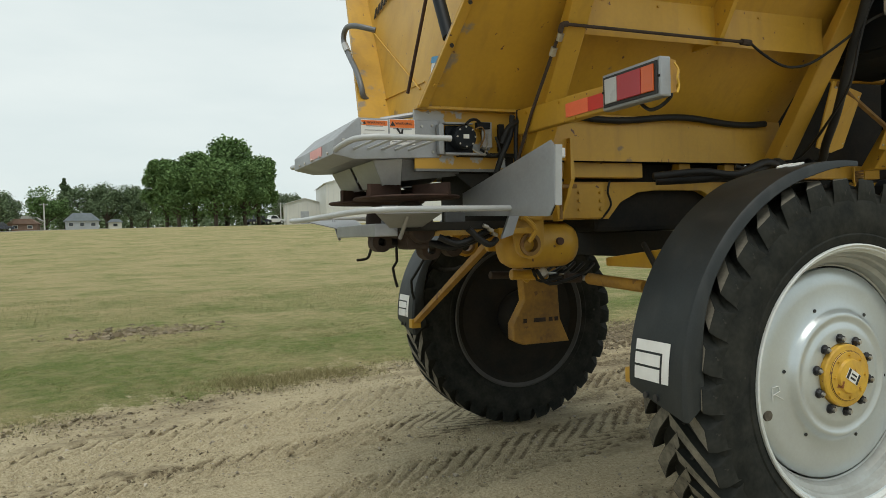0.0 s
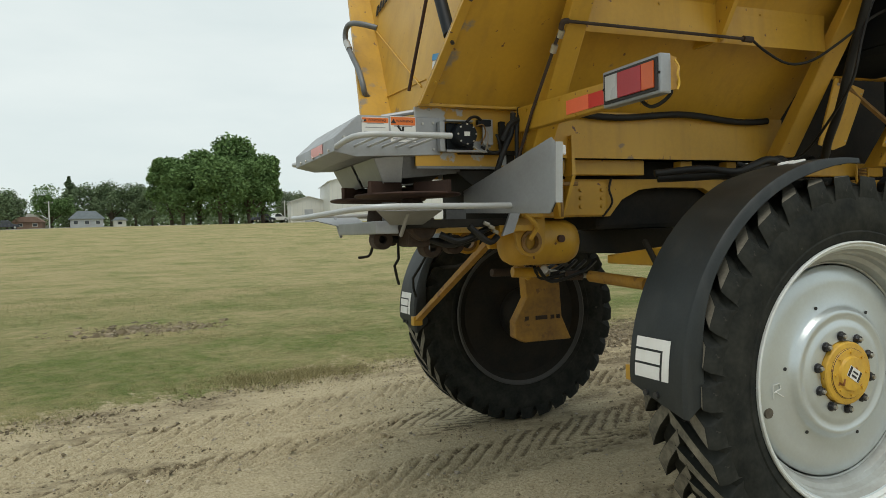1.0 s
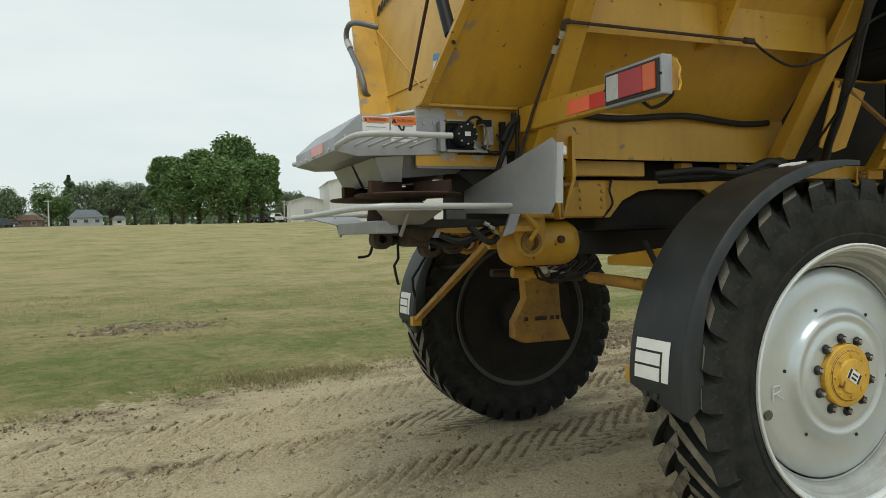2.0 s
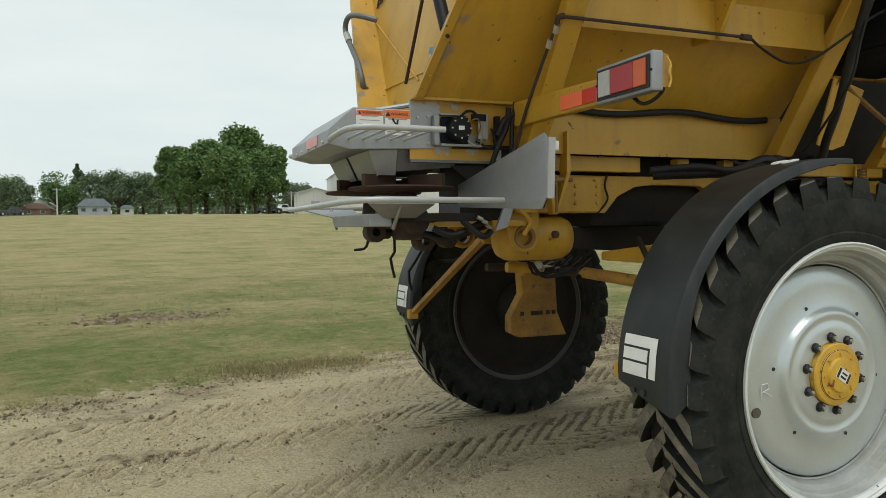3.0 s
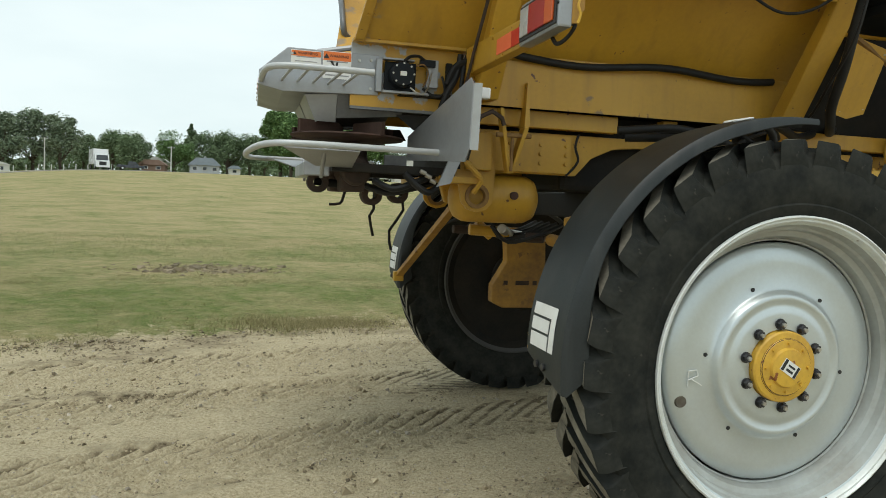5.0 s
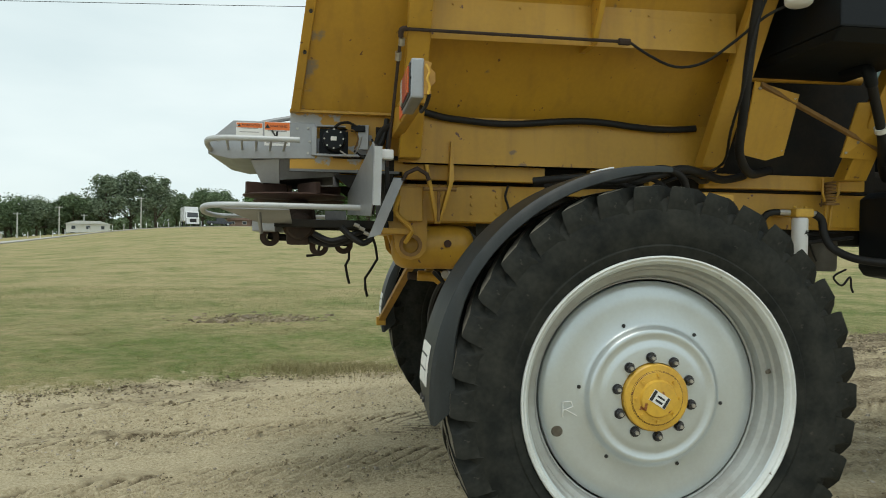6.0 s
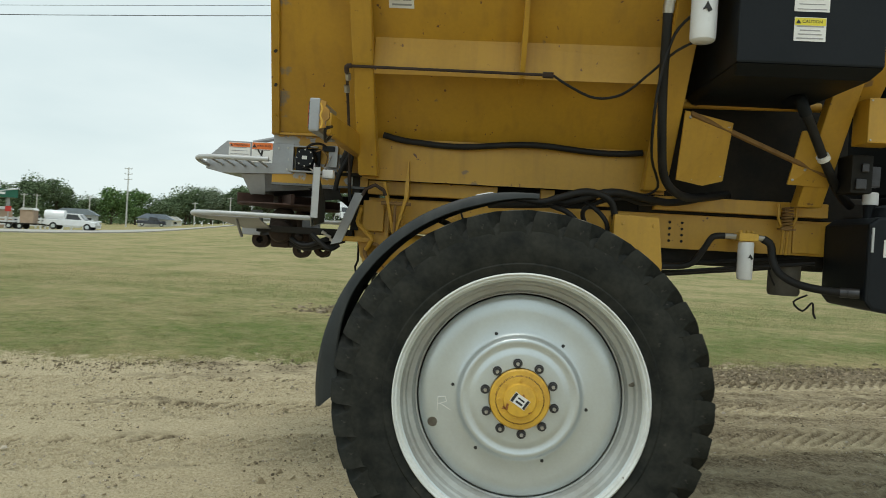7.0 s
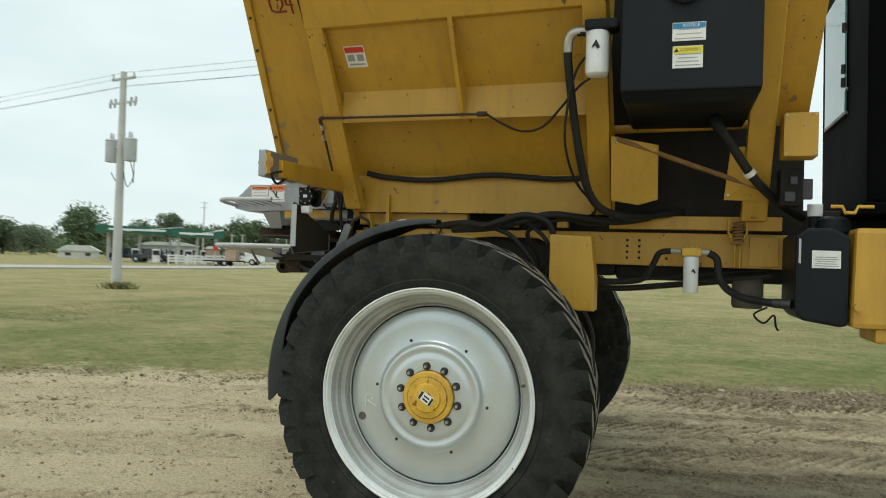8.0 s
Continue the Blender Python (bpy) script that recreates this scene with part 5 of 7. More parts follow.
GLASS = material("pale_green_glass", (0.13, 0.25, 0.22), 0.08, amount=0.15, fine=20, bump=0.0, coat=0.25)
win = part("rear_window", slab(bm_new(), [(2.358, 1.62, 2.76), (2.358, 2.29, 2.76), (2.347, 2.29, 3.62), (2.347, 1.62, 3.62)], -0.012), GLASS, cab, "tall pale rear cab window")
part("window_seal", box(bm_new(), (2.343, 1.60, 2.742), (2.362, 2.30, 2.762)), DULLSTEEL, win, "dull strip under the window")
for z in (2.93, 3.02, 3.30):
    part("window_hinge", rod(bm_new(), (2.34, 1.635, z), (2.34, 1.635, z + 0.06), 0.018, seg=10), INK, win, "black window hinge")
part("window_knob", rod(bm_new(), (2.352, 1.56, 2.90), (2.335, 1.56, 2.90), 0.014, seg=10), STEEL, cab, "small bright knob")
part("cab_bracket", tube(bm_new(), [(2.14, 0.86, 2.07), (2.20, 0.86, 2.07), (2.215, 0.86, 2.035), (2.265, 0.86, 2.035), (2.28, 0.86, 2.07), (2.36, 0.86, 2.07)], 0.010, 6, 1), HUBYEL, spreader, "yellow bent bracket")

# spinner head
hood = part("spinner_hood", prism(bm_new(), [(-1.52, 2.045), (-1.50, 2.045), (-1.50, 2.245), (-1.95, 2.245), (-2.085, 2.125), (-2.085, 2.055), (-1.97, 2.03)], "y", 1.315, 2.265), STAIN, spreader, "grey stainless spinner hood with warning labels", bevel=0.004)
bolts([(x, 1.315, z) for x, z in ((-1.54, 2.215), (-1.54, 2.075), (-1.93, 2.215), (-1.60, 2.21), (-1.53, 2.14), (-2.03, 2.13))] , (0, -1, 0), 0.008, 0.007, STEEL, "bolt", hood)
bolts([(-2.087, y, 2.07) for y in (1.42, 1.6, 1.78, 1.96, 2.1)], (-1, 0, 0), 0.008, 0.006, STEEL, "bolt", hood)
part("reflector_patch", slab(bm_new(), [(-2.0865, 1.55, 2.07), (-2.0865, 1.82, 2.07), (-2.0865, 1.82, 2.12), (-2.0865, 1.55, 2.12)], -0.002), PINKTAPE, hood, "faded pink reflector")
for s in (0, 1):
    f = mirror if s else (lambda p: p)
    part("guard_rail", tube(bm_new(), [f(p) for p in ((-1.57, 1.00, 2.105), (-1.80, 1.00, 2.105), (-1.96, 1.01, 2.105), (-2.04, 1.06, 2.10), (-2.065, 1.18, 2.09), (-2.07, 1.318, 2.08))], 0.015, 12), PIPEGREY, spreader, "bent grey guard rail", smooth=True)
for k in range(5):
    x = -1.64 - 0.075 * k
    part("guard_rod", rod(bm_new(), (x, 1.0, 2.10), (x - 0.035, 1.316, 2.085), 0.007, seg=8), PIPEGREY, spreader)
sign("warning_label", -1.935, -1.79, 2.150, 2.235, 1.314, ORANGE, 3, hood, "WARNING")
wl2 = sign("warning_label", -1.780, -1.640, 2.110, 2.243, 1.314, ORANGE, 2, hood, "WARNING")
part("pictogram", tube(bm_new(), [(-1.74, 1.3105, 2.195), (-1.72, 1.3105, 2.165), (-1.71, 1.3105, 2.19), (-1.715, 1.3105, 2.15), (-1.69, 1.3105, 2.145)], 0.006, 6, 1), INK, wl2, "black pictogram")
motor = part("flow_motor", lathe(bm_new(), [(0.02, -0.05), (0.055, -0.05), (0.062, -0.042), (0.064, 0.0), (0.064, 0.05), (0.02, 0.05)], 32), BLACKP, spreader, "black flow control motor", smooth=True, m=Matrix.Translation((-1.395, 1.245, 2.145)))
part("motor_plate", box(bm_new(), (-1.475, 1.285, 2.07), (-1.315, 1.30, 2.215)), BLACKP, spreader, bevel=0.006)
part("motor_tag", box(bm_new(), (-1.412, 1.191, 2.135), (-1.380, 1.1945, 2.157)), WHITE, motor, "white tag")
for k in range(8):
    a = 0.785 * k
    part("screw", rod(bm_new(), (-1.395 + 0.052 * math.cos(a), 1.197, 2.145 + 0.052 * math.sin(a)), (-1.395 + 0.052 * math.cos(a), 1.191, 2.145 + 0.052 * math.sin(a)), 0.005, seg=8), STEEL, motor)
for lo, hi, mt in (((-1.49, 1.25, 2.055), (-1.25, 1.30, 2.068), STAIN), ((-1.49, 1.25, 2.218), (-1.33, 1.30, 2.228), STAIN), ((-1.30, 1.26, 2.20), (-1.22, 1.29, 2.235), BLACKP), ((-1.26, 1.28, 2.10), (-1.20, 1.298, 2.24), STAIN), ((-1.16, 1.27, 2.08), (-1.13, 1.30, 2.23), DARK), ((-1.52, 1.27, 2.06), (-1.49, 1.31, 2.22), STAIN)):
    part("motor_bracket", box(bm_new(), lo, hi), mt, spreader, bevel=0.003)
for k, (pts, r, mt) in enumerate((([(-1.39, 1.21, 2.21), (-1.36, 1.22, 2.235), (-1.31, 1.25, 2.245), (-1.27, 1.27, 2.225)], 0.008, HOSE), ([(-1.33, 1.22, 2.19), (-1.29, 1.22, 2.20), (-1.26, 1.25, 2.16), (-1.28, 1.27, 2.10)], 0.004, OCHRE), ([(-1.28, 1.27, 2.09), (-1.22, 1.24, 2.05), (-1.17, 1.25, 2.08), (-1.18, 1.28, 2.16)], 0.007, HOSE), ([(-1.10, 1.23, 2.27), (-1.12, 1.22, 2.16), (-1.17, 1.22, 2.06), (-1.20, 1.25, 1.95)], 0.016, HOSE), ([(-1.06, 1.23, 2.28), (-1.09, 1.21, 2.18), (-1.10, 1.2, 2.02), (-1.09, 1.22, 1.88)], 0.012, HOSE), ([(-1.05, 1.24, 2.30), (-1.07, 1.22, 2.24), (-1.13, 1.22, 2.20), (-1.16, 1.24, 2.12)], 0.018, HOSE), ([(-1.36, 1.20, 2.08), (-1.30, 1.20, 2.05), (-1.26, 1.23, 2.10), (-1.24, 1.26, 2.17)], 0.004, STEEL))):
    part("wiring", tube(bm_new(), pts, r, 8), mt, spreader, "loose cable" if k else "black motor cable", smooth=True)
dfl = part("side_deflector", slab(bm_new(), [(-1.205, 0.685, 1.705), (-1.200, 0.645, 1.76), (-1.195, 0.638, 2.035), (-1.20, 0.665, 2.065), (-1.305, 1.45, 1.86), (-1.305, 1.45, 1.735)], 0.006), STAIN, spreader, "grey stainless side deflector", bevel=0.001)
# added sheet: its dark colour paints the shade on the deflector's back
part("deflector_shade", slab(bm_new(), [(-1.192, 0.69, 1.712), (-1.187, 0.655, 1.765), (-1.182, 0.650, 2.030), (-1.187, 0.675, 2.055), (-1.290, 1.40, 1.865), (-1.290, 1.40, 1.742)], 0.006), BACKSHADE, dfl, "dark sheet standing for the shade on the deflector back")
part("deflector_flange", slab(bm_new(), [(-1.201, 0.643, 1.755), (-1.196, 0.636, 2.04), (-1.160, 0.636, 2.04), (-1.165, 0.643, 1.755)], 0.006), PIPEGREY, dfl)
bolts([(-1.203, 0.70, 2.025), (-1.204, 0.715, 1.985), (-1.210, 0.75, 2.00)], (-1, -0.2, 0), 0.008, 0.006, STEEL, "bolt", dfl)
part("white_plug", box(bm_new(), (-1.165, 0.70, 1.985), (-1.10, 0.76, 2.035)), WHITECAN, spreader, "white plastic plug", bevel=0.01)
part("grey_bracket", hull(bm_new(), [(-1.06, 1.20, 1.94), (-1.00, 1.20, 1.94), (-1.00, 1.22, 1.94), (-1.06, 1.22, 1.94)], [(-1.20, 1.20, 1.60), (-1.13, 1.20, 1.62), (-1.13, 1.22, 1.62), (-1.20, 1.22, 1.60)]), STAIN, spreader, "grey slanted bracket")
part("lower_guard", tube(bm_new(), [(-1.25, 1.0, 1.758), (-1.6, 0.97, 1.758), (-1.92, 0.95, 1.757), (-2.05, 1.05, 1.752), (-2.12, 1.40, 1.74), (-2.14, 1.79, 1.735), (-2.12, 2.18, 1.74), (-2.05, 2.53, 1.752), (-1.92, 2.63, 1.757), (-1.3, 2.6, 1.758)], 0.0155, 12), PIPEGREY, spreader, "bent grey lower guard tube", smooth=True)
for s in (0, 1):
    f = mirror if s else (lambda p: p)
    part("guard_gusset", slab(bm_new(), [f((-1.62, 1.02, 1.745)), f((-1.97, 1.0, 1.745)), f((-1.80, 1.30, 1.68)), f((-1.62, 1.30, 1.68))], 0.006), STAIN, spreader)
    part("guard_post", rod(bm_new(), f((-1.78, 1.05, 1.75)), f((-1.78, 1.2, 1.62)), 0.010), STAIN, spreader)
    dm = Matrix.Translation(f((-1.62, 1.52, 1.84))) @ Matrix.Rotation(radians(90), 4, "X")
    disc = part("spinner_disc", lathe(bm_new(), [(0.02, -0.006), (0.29, 0.008), (0.30, 0.0), (0.29, -0.008), (0.02, -0.02)], 48), RUST, spreader, "rusty spinner disc with vanes", smooth=True, m=dm)
    for k in range(4):
        a = 0.5 + 1.5708 * k
        part("vane", box(bm_new(), (0.06, -0.012, 0.0), (0.30, 0.012, 0.065)), RUST, disc, m=Matrix.Translation(f((-1.62, 1.52, 1.845))) @ Matrix.Rotation(a, 4, "Z"))
    # chute sides and inner sheet: shade under the hood put into a darker steel
    part("chute_side", hull(bm_new(), [f((-1.698, 1.385, 1.925)), f((-1.36, 1.385, 1.955)), f((-1.36, 1.391, 1.955)), f((-1.698, 1.391, 1.925))], [f((-1.698, 1.355, 2.04)), f((-1.36, 1.355, 2.04)), f((-1.36, 1.361, 2.04)), f((-1.698, 1.361, 2.04))]), DULLSTEEL, spreader, "dark grey chute side")
    part("chute_lip", hull(bm_new(), [f((-1.80, 1.392, 1.905)), f((-1.70, 1.392, 1.905)), f((-1.70, 1.398, 1.905)), f((-1.80, 1.398, 1.905))], [f((-1.858, 1.36, 2.03)), f((-1.70, 1.352, 2.04)), f((-1.70, 1.358, 2.04)), f((-1.858, 1.366, 2.03))]), STAIN, spreader, "grey chute end plate")
    part("chute_back", hull(bm_new(), [f((-1.80, 1.399, 1.90)), f((-1.80, 1.76, 1.90)), f((-1.794, 1.76, 1.90)), f((-1.794, 1.399, 1.90))], [f((-1.86, 1.368, 2.03)), f((-1.86, 1.77, 2.03)), f((-1.854, 1.77, 2.03)), f((-1.854, 1.368, 2.03))]), STAIN, spreader)
    part("chute_sheet", slab(bm_new(), [f((-1.79, 1.46, 1.965)), f((-1.40, 1.46, 1.985)), f((-1.40, 1.74, 1.93)), f((-1.79, 1.74, 1.905))], 0.005), DULLSTEEL, spreader)
    part("divider_flap", slab(bm_new(), [f((-1.40, 1.345, 1.96)), f((-1.20, 1.345, 1.965)), f((-1.16, 1.345, 1.90)), f((-1.30, 1.345, 1.885))], 0.006), DARK, spreader, "dark bent rubber flap")
    part("spinner_gearbox", lathe(bm_new(), [(0.02, -0.10), (0.06, -0.10), (0.085, -0.06), (0.095, 0.0), (0.085, 0.08), (0.05, 0.12), (0.02, 0.12)], 24), DARKRUST, spreader, "rusty spinner gearbox", smooth=True, m=Matrix.Translation(f((-1.60, 1.52, 1.70))) @ Matrix.Rotation(radians(90), 4, "X"))
    part("gear_motor", box(bm_new(), f((-1.66, 1.42, 1.555)), f((-1.53, 1.60, 1.66))), DARKRUST, spreader, bevel=0.02)
part("apron_lip", box(bm_new(), (-1.64, 1.312, 1.972), (-1.02, 1.345, 1.986)), DULLSTEEL, spreader)
part("spinner_frame", box(bm_new(), (-1.72, 1.30, 1.655), (-1.08, 1.40, 1.70)), DARK, spreader, "dark spinner frame", bevel=0.006)
part("spinner_frame", box(bm_new(), (-1.72, 2.18, 1.655), (-1.08, 2.28, 1.70)), DARK, spreader, bevel=0.006)
part("spinner_frame", box(bm_new(), (-1.85, 1.40, 1.63), (-1.72, 2.18, 1.70)), STAIN, spreader, "grey spinner frame", bevel=0.006)
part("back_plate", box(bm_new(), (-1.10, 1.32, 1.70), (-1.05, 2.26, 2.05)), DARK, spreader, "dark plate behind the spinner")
for x, z, half in ((-1.765, 1.60, 0.045), (-1.475, 1.545, 0.05), (-1.33, 1.56, 0.04)):
    bm, m = ring_plate(x, 1.58, z, 0.056, 0.024, half)
    part("rusty_ring", bm, DARKRUST, spreader, "rusty casting ring", smooth=True, m=m)
part("drive_case", lathe(bm_new(), [(0.02, -0.10), (0.065, -0.10), (0.078, -0.085), (0.080, -0.02), (0.070, 0.0), (0.070, 0.06), (0.05, 0.08), (0.02, 0.08)], 28), DARKRUST, spreader, "rusty drive casing", smooth=True, m=Matrix.Translation((-1.585, 1.47, 1.665)))
part("cross_shaft", rod(bm_new(), (-1.60, 1.50, 1.63), (-1.60, 2.08, 1.63), 0.026, seg=14), DARKRUST, spreader, smooth=True)
part("cross_shaft", rod(bm_new(), (-1.78, 1.60, 1.605), (-1.30, 1.60, 1.57), 0.022, seg=12), DARK, spreader, smooth=True)
part("frame_hanger", box(bm_new(), (-1.80, 1.42, 1.66), (-1.72, 1.44, 1.80)), DULLSTEEL, spreader, "grey hanger plate", bevel=0.003)
part("frame_hanger", box(bm_new(), (-1.44, 1.40, 1.68), (-1.32, 1.42, 1.755)), DULLSTEEL, spreader, bevel=0.003)
for k, pts in enumerate(([(-1.50, 1.36, 1.62), (-1.40, 1.33, 1.58), (-1.28, 1.33, 1.62), (-1.18, 1.36, 1.66)], [(-1.55, 1.45, 1.60), (-1.42, 1.42, 1.56), (-1.30, 1.40, 1.585), (-1.15, 1.42, 1.63)], [(-1.35, 1.30, 1.66), (-1.28, 1.30, 1.60), (-1.22, 1.30, 1.57), (-1.17, 1.32, 1.60)])):
    part("spinner_hose", tube(bm_new(), pts, 0.018, 8), HOSE, spreader, "black hydraulic hose", smooth=True)
for k, c in enumerate(((-1.245, 1.27, 1.665), (-1.215, 1.27, 1.645), (-1.19, 1.27, 1.62))):
    part("bright_fitting", rod(bm_new(), c, (c[0] - 0.03, c[1], c[2] + 0.012), 0.011, seg=8), STEEL, spreader)

# hopper rear end fittings
for (y0, z0), (y1, z1), r in (((1.86, 2.52), (3.40, 3.37), 0.006), ((2.84, 2.46), (3.33, 3.25), 0.015), ((1.80, 2.555), (2.92, 2.60), 0.004)):
    part("pressed_ridge", tube(bm_new(), [(-1.425 + 0.1667 * (z0 - 2.3), y0, z0), (-1.425 + 0.1667 * (z1 - 2.3), y1, z1)], r, 8, 1), YELLOW, spreader, smooth=True)
part("diagonal_cable", rod(bm_new(), (-1.50, 1.775, 2.477), (-1.50, 1.40, 3.00), 0.010), RUST, spreader, "dark red diagonal cable")
part("gate_cylinder", rod(bm_new(), (-1.46, 1.24, 2.67), (-1.46, 1.42, 3.02), 0.034), BLACKP, spreader, "black gate cylinder", smooth=True)
part("blue_label", slab(bm_new(), [(-1.415, 1.50, 2.54), (-1.415, 1.62, 2.56), (-1.40, 1.62, 2.66), (-1.40, 1.50, 2.64)], 0.003), WHITE, spreader, "white label with blue head")
part("label_head", slab(bm_new(), [(-1.412, 1.50, 2.605), (-1.412, 1.62, 2.625), (-1.405, 1.62, 2.662), (-1.405, 1.50, 2.642)], 0.004), BLUE, spreader)
part("hood_brace", tube(bm_new(), [(-1.55, 1.33, 2.29), (-1.80, 1.40, 2.25)], 0.014, 8, 1), STAIN, spreader)
part("grab_handle", tube(bm_new(), [(-1.40, 2.66, 3.09), (-1.50, 2.72, 3.125), (-1.54, 2.84, 3.155), (-1.55, 2.93, 3.135), (-1.55, 2.945, 3.06), (-1.55, 2.80, 2.92), (-1.55, 2.64, 2.78), (-1.55, 2.545, 2.66), (-1.53, 2.55, 2.59), (-1.44, 2.60, 2.56)], 0.020, 10), GREYHAND, spreader, "grey bent grab handle", smooth=True)
part("handle_sleeve", rod(bm_new(), (-1.55, 2.93, 3.045), (-1.55, 2.855, 2.975), 0.0235, seg=14), PIPEGREY, spreader, smooth=True)
for k in range(6):
    part("painted_mark", slab(bm_new(), [(-1.262, 3.10 - 0.075 * k, 3.30 + 0.012 * k), (-1.262, 3.055 - 0.075 * k, 3.305 + 0.012 * k), (-1.247, 3.055 - 0.075 * k, 3.385 + 0.012 * k), (-1.247, 3.10 - 0.075 * k, 3.38 + 0.012 * k)], 0.004), DARK, spreader, "dark block of faded lettering")


def on_wall(x, z, d=0.0):
    n = Vector((0, -1, -SLOPE)).normalized()
    return Vector((x, wall_y(z), z)) + n * (0.0005 + d)


wlab = part("wall_label", hull(bm_new(), [on_wall(-0.828, 2.966), on_wall(-0.686, 2.966), on_wall(-0.686, 3.078), on_wall(-0.828, 3.078)], [on_wall(-0.828, 2.966, 0.003), on_wall(-0.686, 2.966, 0.003), on_wall(-0.686, 3.078, 0.003), on_wall(-0.828, 3.078, 0.003)]), WHITE, spreader, "white danger label with red head")
part("label_head", hull(bm_new(), [on_wall(-0.824, 3.044, 0.003), on_wall(-0.690, 3.044, 0.003), on_wall(-0.690, 3.074, 0.003), on_wall(-0.824, 3.074, 0.003)], [on_wall(-0.824, 3.044, 0.005), on_wall(-0.690, 3.044, 0.005), on_wall(-0.690, 3.074, 0.005), on_wall(-0.824, 3.074, 0.005)]), REDTAPE, wlab)
for x0, x1, z0, z1 in ((-0.815, -0.765, 3.0, 3.034), (-0.748, -0.70, 3.0, 3.034), (-0.81, -0.70, 2.978, 2.986)):
    part("pictogram", hull(bm_new(), [on_wall(x0, z0, 0.003), on_wall(x1, z0, 0.003), on_wall(x1, z1, 0.003), on_wall(x0, z1, 0.003)], [on_wall(x0, z0, 0.0045), on_wall(x1, z0, 0.0045), on_wall(x1, z1, 0.0045), on_wall(x0, z1, 0.0045)]), GREYINK, wlab)
for stroke in ([(-1.25, 3.345), (-1.255, 3.285), (-1.19, 3.275)], [(-1.20, 3.33), (-1.17, 3.345), (-1.165, 3.31), (-1.20, 3.28), (-1.15, 3.278)], [(-1.13, 3.35), (-1.14, 3.31), (-1.095, 3.305)], [(-1.105, 3.345), (-1.11, 3.265)]):
    part("painted_mark", tube(bm_new(), [on_wall(x, z, 0.001) for x, z in stroke], 0.007, 6, 2), REDPAINT, spreader, "dark red hand-painted mark")


# ---- ground cover ----


def blade_material(name, a, b):
    m = bpy.data.materials.new(name)
    m.use_nodes = True
    n, l = m.node_tree.nodes, m.node_tree.links
    g, r = n.new("ShaderNodeNewGeometry"), n.new("ShaderNodeMix")
    r.data_type = "RGBA"
    r.inputs["A"].default_value, r.inputs["B"].default_value = (*a, 1), (*b, 1)
    l.new(g.outputs["Random Per Island"], r.inputs["Factor"])
    l.new(r.outputs["Result"], n["Principled BSDF"].inputs["Base Color"])
    n["Principled BSDF"].inputs["Roughness"].default_value = 0.8
    n["Principled BSDF"].inputs["Specular IOR Level"].default_value = 0.2
    return m


BLADE = blade_material("grass_blades", (0.072, 0.102, 0.030), (0.37, 0.325, 0.165))
STRAW = blade_material("straw_blades", (0.17, 0.155, 0.065), (0.41, 0.355, 0.195))
CLOD = blade_material("dirt_clods", (0.21, 0.168, 0.10), (0.46, 0.385, 0.255))
DARKCLOD = blade_material("dark_soil_clods", (0.10, 0.08, 0.05), (0.26, 0.21, 0.14))
PEBBLE = blade_material("pebbles", (0.25, 0.215, 0.165), (0.52, 0.46, 0.37))


def near_height(x, y):
    return height(x, y) + 0.03


def scatter_blades(name, count, region, size, mat, label, seed, dens=None, base=0.0):
    """Many small bent blades in one mesh."""
    rng = random.Random(seed)
    verts, faces = [], []
    made = 0
    while made < count:
        x, y = region(rng)
        d = (y - edge_y(x)) * 0.95
        if dens and rng.random() > dens(x, y, d):
            made += 0.2
            continue
        made += 1
        z = near_height(x, y) + base
        h, w, a = size * rng.uniform(0.35, 1.1), size * rng.uniform(0.06, 0.13), rng.uniform(0, 6.283)
        lean = size * rng.uniform(0.3, 1.5)
        la = rng.uniform(0, 6.283)
        c, s_ = math.cos(a) * w, math.sin(a) * w
        k = len(verts)
        verts += [(x - c, y - s_, z - 0.02), (x + c, y + s_, z - 0.02), (x + lean * math.cos(la), y + lean * math.sin(la), z + h)]
        faces.append((k, k + 1, k + 2))
    me = bpy.data.meshes.new(name)
    me.from_pydata(verts, [], faces)
    me.materials.append(mat)
    return tagged(new(name, me), label, "grass", kind="stuff")


def grass_density(x, y, d):
    return smoothstep(-0.5, 0.5, d + 0.9 * noise.noise((x * 0.9, y * 0.9, 7.0)))


scatter_blades("grass", 150000, lambda r: (r.uniform(-11, 9), r.uniform(4.0, 11.0)), 0.024, BLADE, "short patchy half-dry lawn grass", 5, grass_density)
scatter_blades("grass", 80000, lambda r: (r.uniform(-16, 12), 9.5 + 12 * r.random() ** 1.6), 0.032, BLADE, "short patchy half-dry lawn grass", 6, grass_density)
scatter_blades("dry_grass", 17000, lambda r: ((x := r.uniform(-11, 9)), edge_y(x) + r.gauss(0.30, 0.65)), 0.030, STRAW, "dead straw-coloured grass along the track edge", 7, lambda x, y, d: 0.15 + 0.85 * max(0.0, noise.noise((x * 0.7, y * 0.7, 2.0)) * 1.6))
scatter_blades("dry_grass", 5000, lambda r: (-1.55 + r.gauss(0, 0.55), 6.30 + r.gauss(0, 0.25)), 0.042, STRAW, "clump of dead straw grass", 8)
scatter_blades("grass", 700, lambda r: (-21.5 + r.gauss(0, 0.32), 22.4 + r.gauss(0, 0.2)), 0.30, BLADE, "taller grass tuft at a pole foot", 9)


